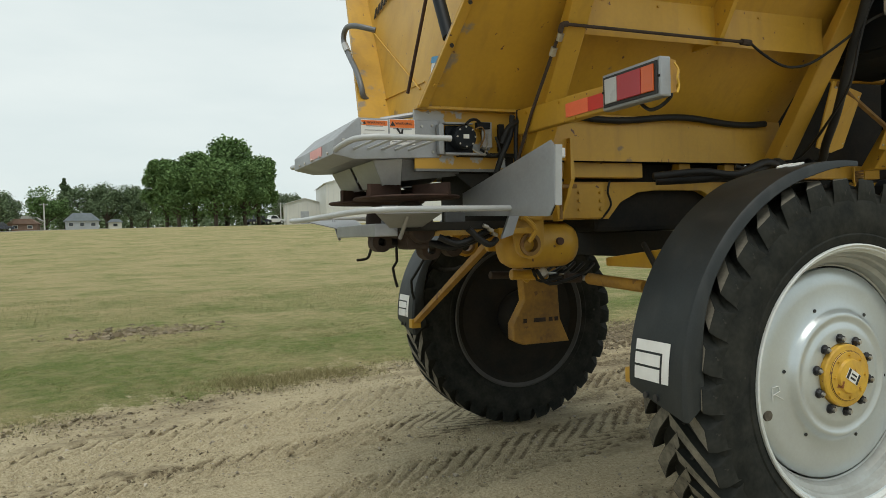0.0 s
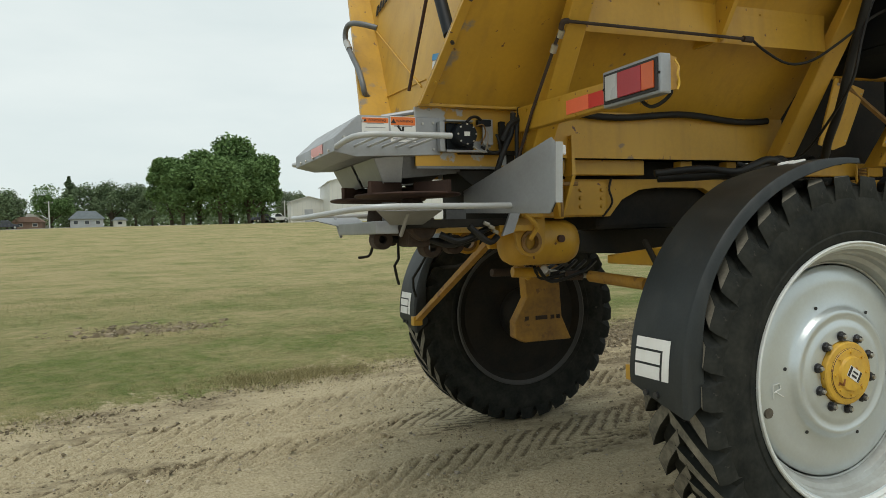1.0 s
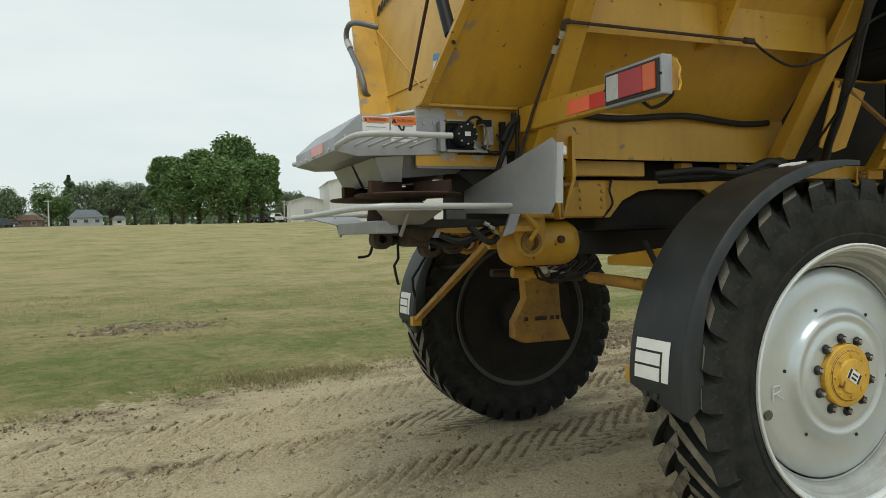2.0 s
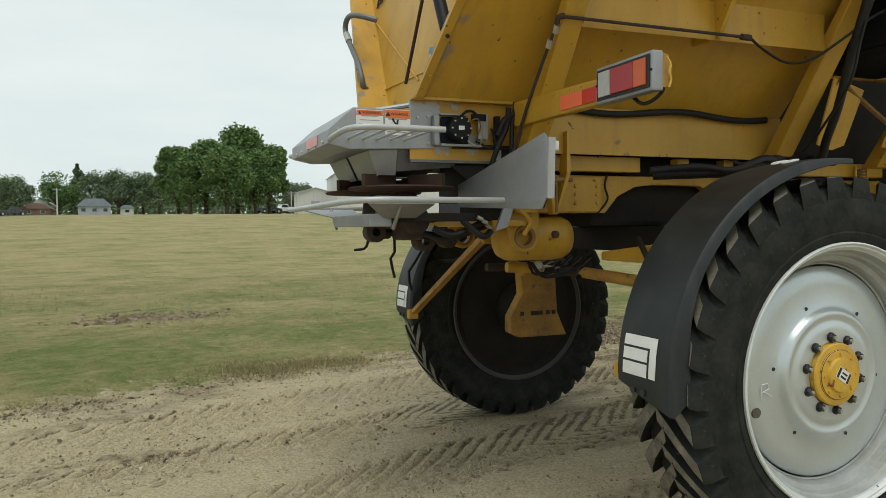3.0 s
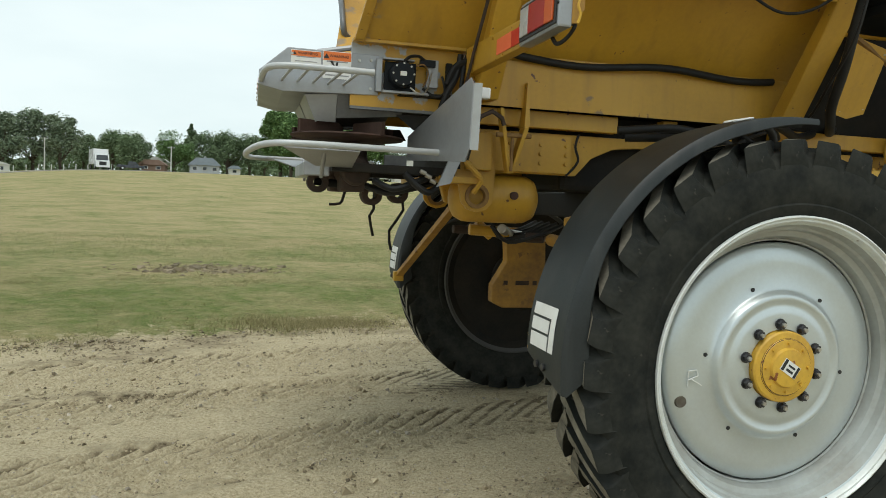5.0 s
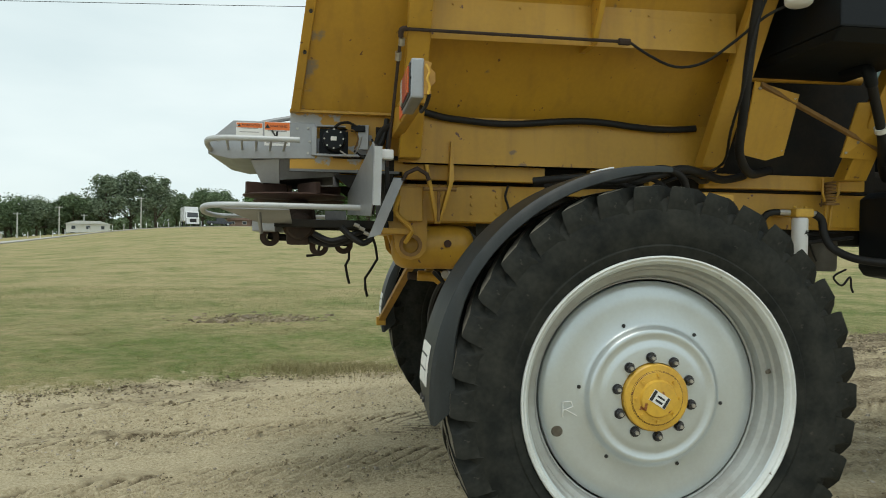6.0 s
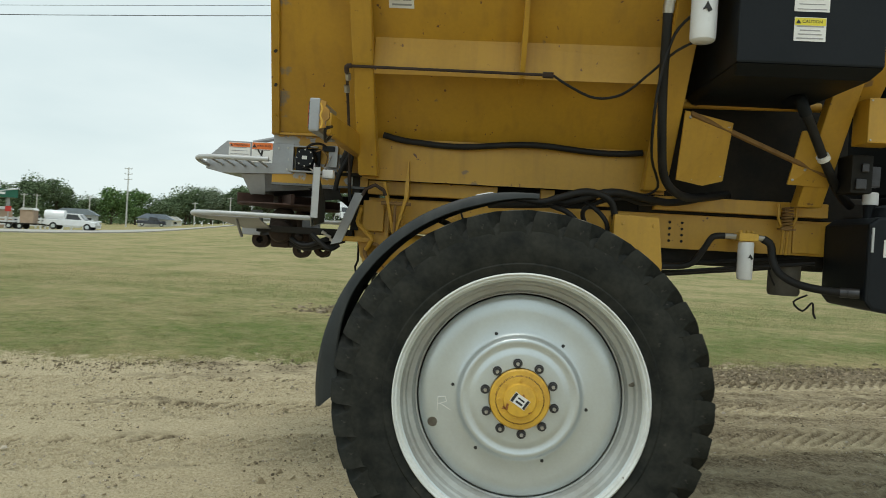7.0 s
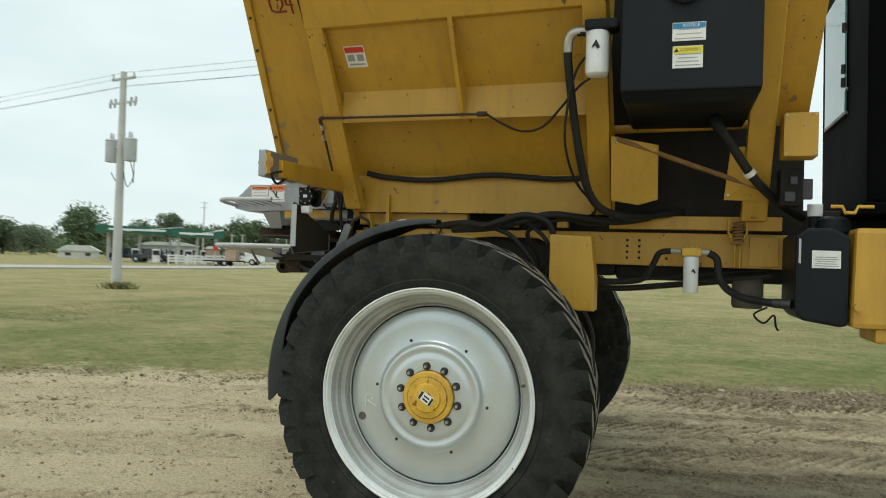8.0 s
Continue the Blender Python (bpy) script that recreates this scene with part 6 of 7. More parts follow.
def scatter_clods(name, count, region, size, mat, label, seed, category):
    """Many small angular lumps in one mesh."""
    rng = random.Random(seed)
    verts, faces = [], []
    for _ in range(count):
        x, y = region(rng)
        s = size * math.exp(rng.gauss(0, 0.55))
        z = height(x, y) + 0.006
        k = len(verts)
        for dx, dy, dz in ((1, 0, 0), (-0.5, 0.87, 0), (-0.5, -0.87, 0), (0.3, 0.5, 0.8), (-0.6, 0, 0.7), (0.3, -0.5, 0.75)):
            verts.append((x + s * (dx + rng.uniform(-0.35, 0.35)), y + s * (dy + rng.uniform(-0.35, 0.35)), z - 0.2 * s + s * (dz + rng.uniform(-0.2, 0.2))))
        faces += [(k + a, k + b, k + c) for a, b, c in ((3, 4, 5), (0, 1, 3), (1, 4, 3), (1, 2, 4), (2, 5, 4), (2, 0, 5), (0, 3, 5))]
    me = bpy.data.meshes.new(name)
    me.from_pydata(verts, [], faces)
    me.materials.append(mat)
    return tagged(new(name, me), label, category, kind="stuff")


def track_place(r):
    while True:
        x, y = r.uniform(-9, 8), r.uniform(-2.5, 9)
        if y < edge_y(x) + 0.4 and math.hypot(x, y - 0.2) > 0.4:
            return x, y


def edge_place(r):
    x = r.uniform(-9, 10)
    return x, edge_y(x) + r.gauss(-0.25, 0.35) - 0.15 * math.sin(x * 1.3)


def ridge_place(r):
    """Along the crumbled shoulders of the ruts."""
    while True:
        c, wdt, dep = RUTS[r.randrange(len(RUTS))]
        u = r.uniform(-9, 9)
        v = c + 0.12 * math.sin(u * 0.35 + c) + wdt * (r.choice((-1.25, 1.25)) + r.gauss(0, 0.35))
        if noise.noise((u * 0.5, c, 3.0)) < -0.05:
            continue
        ca, sa = math.cos(math.atan(0.33)), math.sin(math.atan(0.33))
        x = (u - (v / ca + 6.75) * sa) / (ca + 0.33 * sa)
        y = edge_y(x) + v / ca
        if -3 < y and math.hypot(x, y - 0.2) > 0.5:
            return x, y


scatter_clods("dirt_clods", 12000, ridge_place, 0.0055, CLOD, "crumbled shoulders of the tyre ruts", 17, "dirt")
scatter_clods("dirt_clods", 9000, ridge_place, 0.0055, DARKCLOD, "dark crumbs along the tyre ruts", 18, "dirt")
scatter_clods("pebbles", 14000, track_place, 0.0055, PEBBLE, "small pale pebbles strewn over the dirt", 11, "pebbles")
scatter_clods("dirt_clods", 16000, track_place, 0.006, CLOD, "crumbled dry dirt on the track", 12, "dirt")
scatter_clods("dirt_clods", 9000, edge_place, 0.0075, DARKCLOD, "dark churned soil along the grass edge", 13, "dirt")
scatter_clods("dirt_clods", 7000, lambda r: ((x := r.uniform(1.2, 9)), edge_y(x) + r.gauss(-0.75, 0.34) + 0.3 * math.sin(x * 1.7)), 0.013, DARKCLOD, "ridge of dark churned soil beside the track", 14, "dirt")
scatter_clods("soil_patch", 7000, lambda r: (-2.9 + r.gauss(0, 0.62), 12.05 + r.gauss(0, 0.42)), 0.022, DARKCLOD, "bare patch of dark broken soil in the lawn", 15, "soil")
scatter_blades("dry_grass", 2600, lambda r: (-2.95 + r.gauss(0, 0.7), 12.0 + r.gauss(0, 0.45)), 0.055, STRAW, "dead twigs and straw on bare soil", 16)

# ---- distance ----
E0, E1, E2, E3, E4 = (-3.04, -2.34), (-1.77, -2.58), (-0.90, -3.26), (-0.20, -3.48), (1.29, -3.83)


def spot(e, b, d):
    x, y = e[0] + d * math.sin(radians(b)), e[1] + d * math.cos(radians(b))
    return x, y, height(x, y)


# second and third sets are paler and greyer: distance haze put into the leaf colour
LEAVES = [blade_material("green_leaves", (0.085, 0.150, 0.050), (0.150, 0.235, 0.085)), blade_material("hazed_dark_leaves", (0.092, 0.136, 0.070), (0.165, 0.218, 0.118)), blade_material("hazed_grey_green_leaves", (0.122, 0.165, 0.105), (0.21, 0.252, 0.165))]
BARK = material("tree_bark", (0.09, 0.07, 0.05), 0.9, amount=0.6, scale=4, fine=30, bump=0.5)
SIDING = material("pale_metal_siding", (0.66, 0.66, 0.63), 0.5, dirt=(0.50, 0.49, 0.46), amount=0.4, scale=0.4, fine=8)
ROOFBLUE = material("blue_grey_shingles", (0.24, 0.28, 0.33), 0.8, amount=0.5, scale=1.5, fine=12, bump=0.3)
ROOFBROWN = material("brown_shingles", (0.20, 0.13, 0.10), 0.8, amount=0.5, scale=1.5, fine=12, bump=0.3)
ROOFWHITE = material("pale_roof_sheet", (0.60, 0.61, 0.60), 0.5, amount=0.4, scale=1.5, fine=12)
CLAP = material("grey_clapboard", (0.42, 0.44, 0.48), 0.7, amount=0.4, scale=1, fine=14)
PANE = material("dark_window_glass", (0.03, 0.035, 0.04), 0.08, amount=0.3, bump=0.0, coat=0.5)
ROADWAY = material("worn_concrete_road", (0.40, 0.385, 0.355), 0.9, dirt=(0.29, 0.275, 0.25), amount=0.6, scale=0.5, fine=7, bump=0.2)
CONCRETE = material("pale_concrete", (0.55, 0.53, 0.49), 0.85, dirt=(0.40, 0.38, 0.34), amount=0.6, scale=0.6, fine=9, bump=0.2)
POLEGREY = material("weathered_grey_pole", (0.52, 0.52, 0.50), 0.85, dirt=(0.36, 0.355, 0.34), amount=0.6, scale=2, fine=22, bump=0.2)
TRANSF = material("grey_transformer_paint", (0.46, 0.48, 0.50), 0.45, amount=0.3, scale=3, fine=20)
GREEN = material("dark_green_canopy", (0.012, 0.12, 0.07), 0.45, amount=0.3, scale=1, fine=8)
CARWHITE = material("white_car_paint", (0.75, 0.76, 0.77), 0.25, amount=0.2, scale=2, fine=20, coat=0.5, bump=0.0)
CARDARK = material("dark_car_paint", (0.03, 0.035, 0.05), 0.25, amount=0.2, scale=2, fine=20, coat=0.5, bump=0.0)
TYRE = material("car_tyre", (0.02, 0.02, 0.02), 0.8, bump=0.1)
REDSIGN = material("red_sign_paint", (0.60, 0.04, 0.03), 0.5, bump=0.0)
WOODTAN = material("tan_boards", (0.45, 0.33, 0.24), 0.8, amount=0.5, scale=2, fine=14)


def crown_mesh(rng, h, w, count, leaf, low, cone=False):
    """Leaves on the outsides of several lobes."""
    lobes = []
    n = 17 if not cone else 14
    for k in range(n):
        f = (k + 0.5) / n
        if cone:
            zz = low + (h - low) * f
            r = w * 0.5 * (1.05 - f) * 0.8
            lobes.append((Vector((rng.uniform(-0.1, 0.1) * w, rng.uniform(-0.1, 0.1) * w, zz)), r, r * 1.2))
        else:
            a = k * 2.4 + rng.uniform(-0.4, 0.4)
            up = rng.uniform(0.15, 1.0)
            rad = w * 0.5 * rng.uniform(0.30, 0.78) * (1.15 - 0.55 * up)
            r = w * rng.uniform(0.12, 0.23)
            lobes.append((Vector((math.cos(a) * rad, math.sin(a) * rad, low + r * 0.6 + (h - low - r * 1.5) * up)), r, r * rng.uniform(0.7, 1.0)))
    if not cone:
        lobes.append((Vector((0, 0, h - w * 0.24)), w * 0.26, w * 0.24))
        lobes.append((Vector((0, 0, low + (h - low) * 0.18)), w * 0.34, (h - low) * 0.36))
    verts, faces = [], []
    for _ in range(count * 2):
        c, r, rz = lobes[rng.randrange(len(lobes))]
        a, e = rng.uniform(0, 6.283), rng.uniform(-1, 1)
        q = math.sqrt(1 - e * e)
        t = rng.uniform(0.60, 1.10) if rng.random() < 0.9 else rng.uniform(1.05, 1.28)
        p = c + Vector((math.cos(a) * q * r * t, math.sin(a) * q * r * t, e * rz * t))
        s = leaf * rng.uniform(0.6, 1.3)
        u = Vector((rng.uniform(-1, 1), rng.uniform(-1, 1), rng.uniform(-0.6, 0.6))).normalized() * s
        v = Vector((rng.uniform(-1, 1), rng.uniform(-1, 1), rng.uniform(-1, 1))).normalized() * s
        k = len(verts)
        verts += [tuple(p - u), tuple(p + v * 0.7), tuple(p + u), tuple(p - v * 0.7)]
        faces.append((k, k + 1, k + 2, k + 3))
    me = bpy.data.meshes.new("crown")
    me.from_pydata(verts, [], faces)
    return me, lobes


def make_tree(at, h, w, seed, mat=0, label="broad leafy tree with a rounded dark green crown", low=None, count=2600, cone=False, group="trees behind the lawn"):
    rng = random.Random(seed)
    low = h * 0.14 if low is None else low
    t = thing("tree", label, "tree", (at[0], at[1], at[2] - 0.15), group=group)
    me, lobes = crown_mesh(rng, h, w, count, (0.021 * (h + w) * 0.5 + 0.09) * 0.82, low, cone)
    bm = bm_new()
    tr = 0.028 * h
    tube(bm, [(0, 0, 0), (rng.uniform(-0.2, 0.2), rng.uniform(-0.2, 0.2), h * 0.22), (0, 0, h * 0.5)], tr, 8, 2)
    for c, r, rz in lobes[:6]:
        tube(bm, [(0, 0, h * 0.16), tuple(c * 0.5 + Vector((0, 0, h * 0.08))), tuple(c)], tr * 0.42, 6, 2)
    part("trunk", bm, BARK, t, smooth=True)
    me.materials.append(LEAVES[mat])
    ob = new("crown", me)
    ob.parent = t
    return t


# the big clump
for k, (b, d, h, w) in enumerate(((2.5, 126, 10.0, 7.5), (4.4, 124, 11.2, 8.5), (6.7, 130, 13.9, 10.5), (9.0, 128, 11.0, 8.0), (5.9, 117, 9.6, 8.5), (3.3, 120, 8.8, 6.0), (8.0, 121, 9.2, 6.5))):
    make_tree(spot(E0, b, d), h * 1.07, w * 1.06, 20 + k, 0, low=2.9, count=12000, label="broad leafy shade tree with several trunks on the lawn", group="clump of shade trees")
# trees behind the houses
for k, (b, d, h, w, m, cone) in enumerate(((-9.3, 190, 8.0, 8, 1, False), (-7.9, 185, 7.4, 8, 1, False), (-5.3, 195, 8.6, 8.5, 0, False), (-4.1, 205, 10.6, 6, 1, True), (-2.9, 200, 9.0, 8.5, 1, False), (-1.5, 195, 9.2, 9, 1, False), (0.1, 195, 8.6, 8, 1, False), (1.2, 190, 7.5, 7, 1, False), (10.6, 175, 6.2, 5, 2, False), (11.5, 200, 7, 6, 2, False))):
    make_tree(spot(E0, b, d), h * 1.22, w * 1.15, 60 + k, m, count=3400, cone=cone, label="pointed dark conifer behind the houses" if cone else "leafy tree behind the houses")
# trees along the road
for k, (b, d, h, w, m) in enumerate(((-22.0, 215, 9.0, 13, 1), (-20.0, 220, 7.5, 10, 1), (-18.3, 215, 8.5, 11, 1), (-16.4, 215, 12.0, 11, 2), (-14.6, 218, 12.6, 11, 2), (-12.9, 215, 11.6, 10, 2), (-11.5, 225, 8.0, 9, 1), (-10.2, 235, 7.6, 8, 1), (-8.6, 230, 8.2, 8, 1))):
    make_tree(spot(E1, b, d), h * 1.25, w * 1.15, 90 + k, m, count=3600, label="airy roadside tree with a ragged crown" if m == 2 else "dark leafy roadside tree", group="roadside trees")
for k, (b, d, h, w, m) in enumerate(((-50.5, 180, 7.0, 12, 2), (-48.0, 185, 7.5, 11, 1), (-46.3, 180, 6.0, 10, 2), (-43.2, 150, 9.2, 9.5, 1), (-41.2, 190, 6.5, 10, 1), (-39.2, 180, 8.0, 9, 2), (-37.6, 185, 9.8, 9, 2), (-35.8, 195, 8.0, 10, 1), (-34.2, 200, 8.0, 10, 1), (-32.5, 200, 10.5, 10, 1), (-31.0, 205, 9.8, 9, 1), (-29.2, 205, 6.8, 8, 1), (-27.6, 205, 8.6, 10, 0), (-26.0, 210, 8.4, 9, 0), (-24.2, 210, 7.4, 9, 1), (-22.6, 215, 8.2, 9, 1), (-20.8, 215, 9.4, 9, 2), (-19.2, 220, 8.6, 10, 1), (-17.2, 225, 8.8, 10, 1), (-53.0, 185, 8, 13, 1), (-56.0, 185, 8, 13, 1))):
    make_tree(spot(E3, b, d), h * 1.12, w * 1.1, 130 + k, m, count=3400, label="leafy tree across the highway", group="trees across the highway")


def treeline():
    rng = random.Random(4)
    verts, faces = [], []
    for k in range(26000):
        b, d = rng.uniform(-62, 16), rng.uniform(235, 275)
        x, y, z = spot(E2, b, d)
        top = 4.6 + 2.2 * noise.noise((b * 0.35, 1.0, 2.0)) + 1.2 * noise.noise((b * 1.3, 4.0, 2.0))
        p = Vector((x, y, z + rng.uniform(0, 1) ** 0.8 * top))
        s = rng.uniform(0.35, 0.8)
        u = Vector((rng.uniform(-1, 1), rng.uniform(-1, 1), rng.uniform(-1, 1))).normalized() * s
        v = Vector((rng.uniform(-1, 1), rng.uniform(-1, 1), rng.uniform(-1, 1))).normalized() * s
        n = len(verts)
        verts += [tuple(p - u), tuple(p + v), tuple(p + u), tuple(p - v)]
        faces.append((n, n + 1, n + 2, n + 3))
    me = bpy.data.meshes.new("far_woods")
    me.from_pydata(verts, [], faces)
    me.materials.append(LEAVES[1])
    tagged(new("far_woods", me), "dark belt of far woods on the skyline", "woods", kind="stuff")


treeline()


def make_house(name, at, turn, w, dep, wall_h, roof_h, wall_mat, roof_mat, label, windows=3):
    t = thing(name, label, "house", (at[0], at[1], at[2] - 0.1), turn)
    part("wall", box(bm_new(), (-w / 2, -dep / 2, 0), (w / 2, dep / 2, wall_h)), wall_mat, t)
    o = 0.4
    part("roof", prism(bm_new(), [(-w / 2 - o, wall_h - 0.05), (w / 2 + o, wall_h - 0.05), (w / 2 - w * 0.22, wall_h + roof_h), (-w / 2 + w * 0.22, wall_h + roof_h)], "y", -dep / 2 - o, dep / 2 + o), roof_mat, t)
    for k in range(windows):
        x = -w / 2 + w * (k + 0.5) / windows
        wn_ = part("window", box(bm_new(), (x - 0.5, -dep / 2 - 0.03, wall_h * 0.35), (x + 0.5, -dep / 2 + 0.02, wall_h * 0.8)), ROOFWHITE, t)
        part("pane", box(bm_new(), (x - 0.42, -dep / 2 - 0.045, wall_h * 0.39), (x + 0.42, -dep / 2 - 0.031, wall_h * 0.76)), PANE, wn_)
    return t


make_house("house", spot(E0, -3.1, 178), 4, 6.4, 7, 1.9, 1.6, CLAP, ROOFBLUE, "small grey house with a blue-grey shingle roof")
make_house("garage", spot(E0, -1.0, 182), 4, 2.6, 4, 1.5, 0.7, SIDING, ROOFBLUE, "small pale garage beside a house", 1)
make_house("house", spot(E0, -6.6, 185), 0, 5.5, 6, 1.6, 1.1, ROOFBROWN, ROOFBROWN, "low brown house with a pale roof behind", 2)
make_house("house", spot(E0, -6.5, 200), 0, 6.5, 6, 2.4, 1.2, SIDING, ROOFWHITE, "white house with a pale roof", 2)
make_house("long_shed", spot(E1, -17.3, 200), 15, 9.5, 6, 2.1, 0.7, SIDING, ROOFWHITE, "long low pale shed beside the road", 3)
make_house("house", spot(E3, -24.6, 165), 20, 6.5, 6, 1.7, 1.0, SIDING, ROOFBLUE, "small pale house among trees", 2)
make_house("house", spot(E3, -29.8, 150), 25, 7, 6, 2.2, 1.0, CLAP, ROOFBLUE, "grey house behind a white fence", 3)
make_house("house", spot(E2, -23.5, 180), 20, 5, 5, 1.4, 0.9, SIDING, ROOFWHITE, "small white house under trees", 2)
make_house("house", spot(E4, -43.6, 140), 40, 6, 6, 1.4, 0.9, SIDING, ROOFWHITE, "low white house among trees", 2)


def make_barn(name, at, turn, w, dep, eave, ridge, label):
    t = thing(name, label, "building", (at[0], at[1], at[2] - 0.2), turn)
    part("wall", prism(bm_new(), [(-w / 2, 0), (w / 2, 0), (w / 2, eave), (0, ridge), (-w / 2, eave)], "y", -dep / 2, dep / 2), SIDING, t)
    for s in (-1, 1):
        part("roof", slab(bm_new(), [(s * (w / 2 + 0.3), -dep / 2 - 0.3, eave - 0.1), (s * (w / 2 + 0.3), dep / 2 + 0.3, eave - 0.1), (0, dep / 2 + 0.3, ridge + 0.05), (0, -dep / 2 - 0.3, ridge + 0.05)], 0.12 * -s), ROOFWHITE, t)
    for k in range(int(w / 0.9)):
        x = -w / 2 + 0.45 + 0.9 * k
        part("seam", box(bm_new(), (x - 0.03, -dep / 2 - 0.03, 0), (x + 0.03, -dep / 2 - 0.001, eave - 0.05)), ROOFWHITE, t)
    part("door", box(bm_new(), (-w * 0.12, -dep / 2 - 0.06, 0), (w * 0.12, -dep / 2 - 0.002, min(3.0, eave * 0.6))), CLAP, t)
    return t


make_barn("metal_building", spot(E0, 12.2, 158), -8, 7.0, 14, 4.4, 5.3, "white metal building with a low gable roof")
make_barn("metal_building", spot(E0, 18.2, 150), -8, 24, 20, 7.6, 10.8, "large white metal warehouse")


def make_pole(at, h, r, label, arms=1, transformers=False, turn=0.0, name="utility_pole"):
    t = thing(name, label, "pole", (at[0], at[1], at[2] - 0.1), turn, group="poles along the road")
    part("post", rod(bm_new(), (0, 0, 0), (0, 0, h), r, r * 0.62, seg=16), POLEGREY, t, smooth=True)
    for k in range(arms):
        z = h - 0.35 - 1.0 * k
        part("crossarm", box(bm_new(), (-0.75, -0.05, z), (0.75, 0.05, z + 0.1)), POLEGREY, t)
        for x in (-0.68, 0.68):
            part("insulator", rod(bm_new(), (x, 0, z + 0.1), (x, 0, z + 0.27), 0.05, 0.035, seg=10), TRANSF, t)
    if transformers:
        for x in (-0.62, 0.62):
            c = part("transformer", lathe(bm_new(), [(0.02, -0.5), (0.26, -0.5), (0.27, -0.46), (0.27, 0.42), (0.29, 0.44), (0.25, 0.5), (0.02, 0.52)], 24), TRANSF, t, "grey pole transformer can", smooth=True, m=Matrix.Translation((x, 0, 6.15)) @ Matrix.Rotation(radians(-90), 4, "X") @ Matrix.Rotation(radians(180), 4, "X"))
            part("bushing", rod(bm_new(), (x - 0.08, 0, 6.62), (x - 0.08, 0, 6.95), 0.05, 0.03, seg=8), CLAP, c)
            part("bushing", rod(bm_new(), (x + 0.08, 0, 6.62), (x + 0.08, 0, 6.90), 0.05, 0.03, seg=8), CLAP, c)
            part("bracket", box(bm_new(), (min(x, 0), -0.04, 6.25), (max(x, 0), 0.04, 6.33)), POLEGREY, t)
        for x in (-0.85, -0.55, 0.5, 0.8):
            part("cutout", rod(bm_new(), (x, 0, 8.05), (x + 0.08, 0, 8.45), 0.05, 0.05, seg=8), CLAP, t, "fuse cutout")
        part("cutout_arm", box(bm_new(), (-0.9, -0.04, 8.2), (0.9, 0.04, 8.28)), POLEGREY, t)
        for pts in ([(0.62, 0, 5.65), (0.75, 0.1, 5.0), (0.35, 0.1, 4.55), (0.12, 0.05, 5.3)], [(-0.62, 0, 5.2), (-0.5, 0.1, 4.9), (-0.12, 0.05, 4.6)], [(0.9, 0, 5.6), (0.88, 0, 4.7)]):
            part("drop_wire", tube(bm_new(), pts, 0.018, 6), HOSE, t, smooth=True)
    return t


make_pole((-21.96, 22.73, 0.0), 9.6, 0.21, "weathered grey utility pole with two transformers", 1, True, -12)
for e, b, d, h in ((E0, -5.4, 170, 5.6), (E1, -13.9, 185, 7.4), (E1, -17.6, 200, 4.6), (E3, -29.0, 175, 6.5), (E3, -33.0, 170, 6.0), (E3, -22.0, 180, 5.5), (E4, -32.6, 170, 6.0), (E3, -19.5, 185, 6.5), (E0, 10.6, 160, 4.8)):
    make_pole(spot(e, b, d), h, 0.16, "thin far utility pole", 1)
make_pole(spot(E3, -26.6, 150), 11.3, 0.15, "tall thin pole with three short arms", 3)
make_pole(spot(E4, -35.4, 165), 12.5, 0.18, "tall thin pole with short arms", 2)

# wires
for k, (dz, off) in enumerate(((0.0, -0.4), (-0.06, 0.5), (-0.22, 0.0), (0.42, 0.1))):
    pts = []
    for a, b in (((-75, 37.5 + off, 9.15 + dz), (-21.96, 22.73 + off, 9.08 + dz)), ((-21.96, 22.73 + off, 9.08 + dz), (22, 16.1 + off, 9.05 + dz))):
        for i in range(9):
            f = i / 8
            pts.append((a[0] + (b[0] - a[0]) * f, a[1] + (b[1] - a[1]) * f, a[2] + (b[2] - a[2]) * f - 1.0 * 4 * f * (1 - f) * 0.18))
    cable = part("power_line", tube(bm_new(), pts, 0.0075, 5, 1), HOSE)
    tagged(cable, "thin black overhead power line between poles", "power line", "power lines")

# roads


def road_strip(name, pts, width, mat, label):
    verts, faces = [], []
    for i, (x, y) in enumerate(pts):
        a, b = Vector(pts[max(0, i - 1)]), Vector(pts[min(len(pts) - 1, i + 1)])
        n = (b - a).normalized()
        n = Vector((-n.y, n.x)) * width / 2
        for s in (-1, 1):
            px, py = x + s * n.x, y + s * n.y
            verts += [(px, py, height(px, py) + 0.12), (px, py, height(px, py) - 0.3)]
    for i in range(len(pts) - 1):
        k = 4 * i
        faces += [(k, k + 2, k + 6, k + 4), (k, k + 4, k + 5, k + 1), (k + 2, k + 3, k + 7, k + 6)]
    me = bpy.data.meshes.new(name)
    me.from_pydata(verts, [], faces)
    me.materials.append(mat)
    tagged(new(name, me), label, "road", kind="structure")


def bend(knots, n=9):
    """A smooth way through a few knots."""
    p = [Vector(k) for k in knots]
    way = []
    for i in range(1, len(p) - 2):
        for k in range(n):
            t = k / n
            way.append(0.5 * (2 * p[i] + (p[i + 1] - p[i - 1]) * t + (2 * p[i - 1] - 5 * p[i] + 4 * p[i + 1] - p[i + 2]) * t * t + (3 * p[i] - p[i - 1] - 3 * p[i + 1] + p[i + 2]) * t ** 3))
    return [(q.x, q.y) for q in way + [p[-2]]]


WAY = bend([(-130, -110), (-76, -45), (-54, 25), (-45, 65), (-41, 98), (-30, 145), (-13, 186), (6, 212), (30, 230)])
road_strip("road", WAY, 7.6, ROADWAY, "pale concrete highway curving past the field")


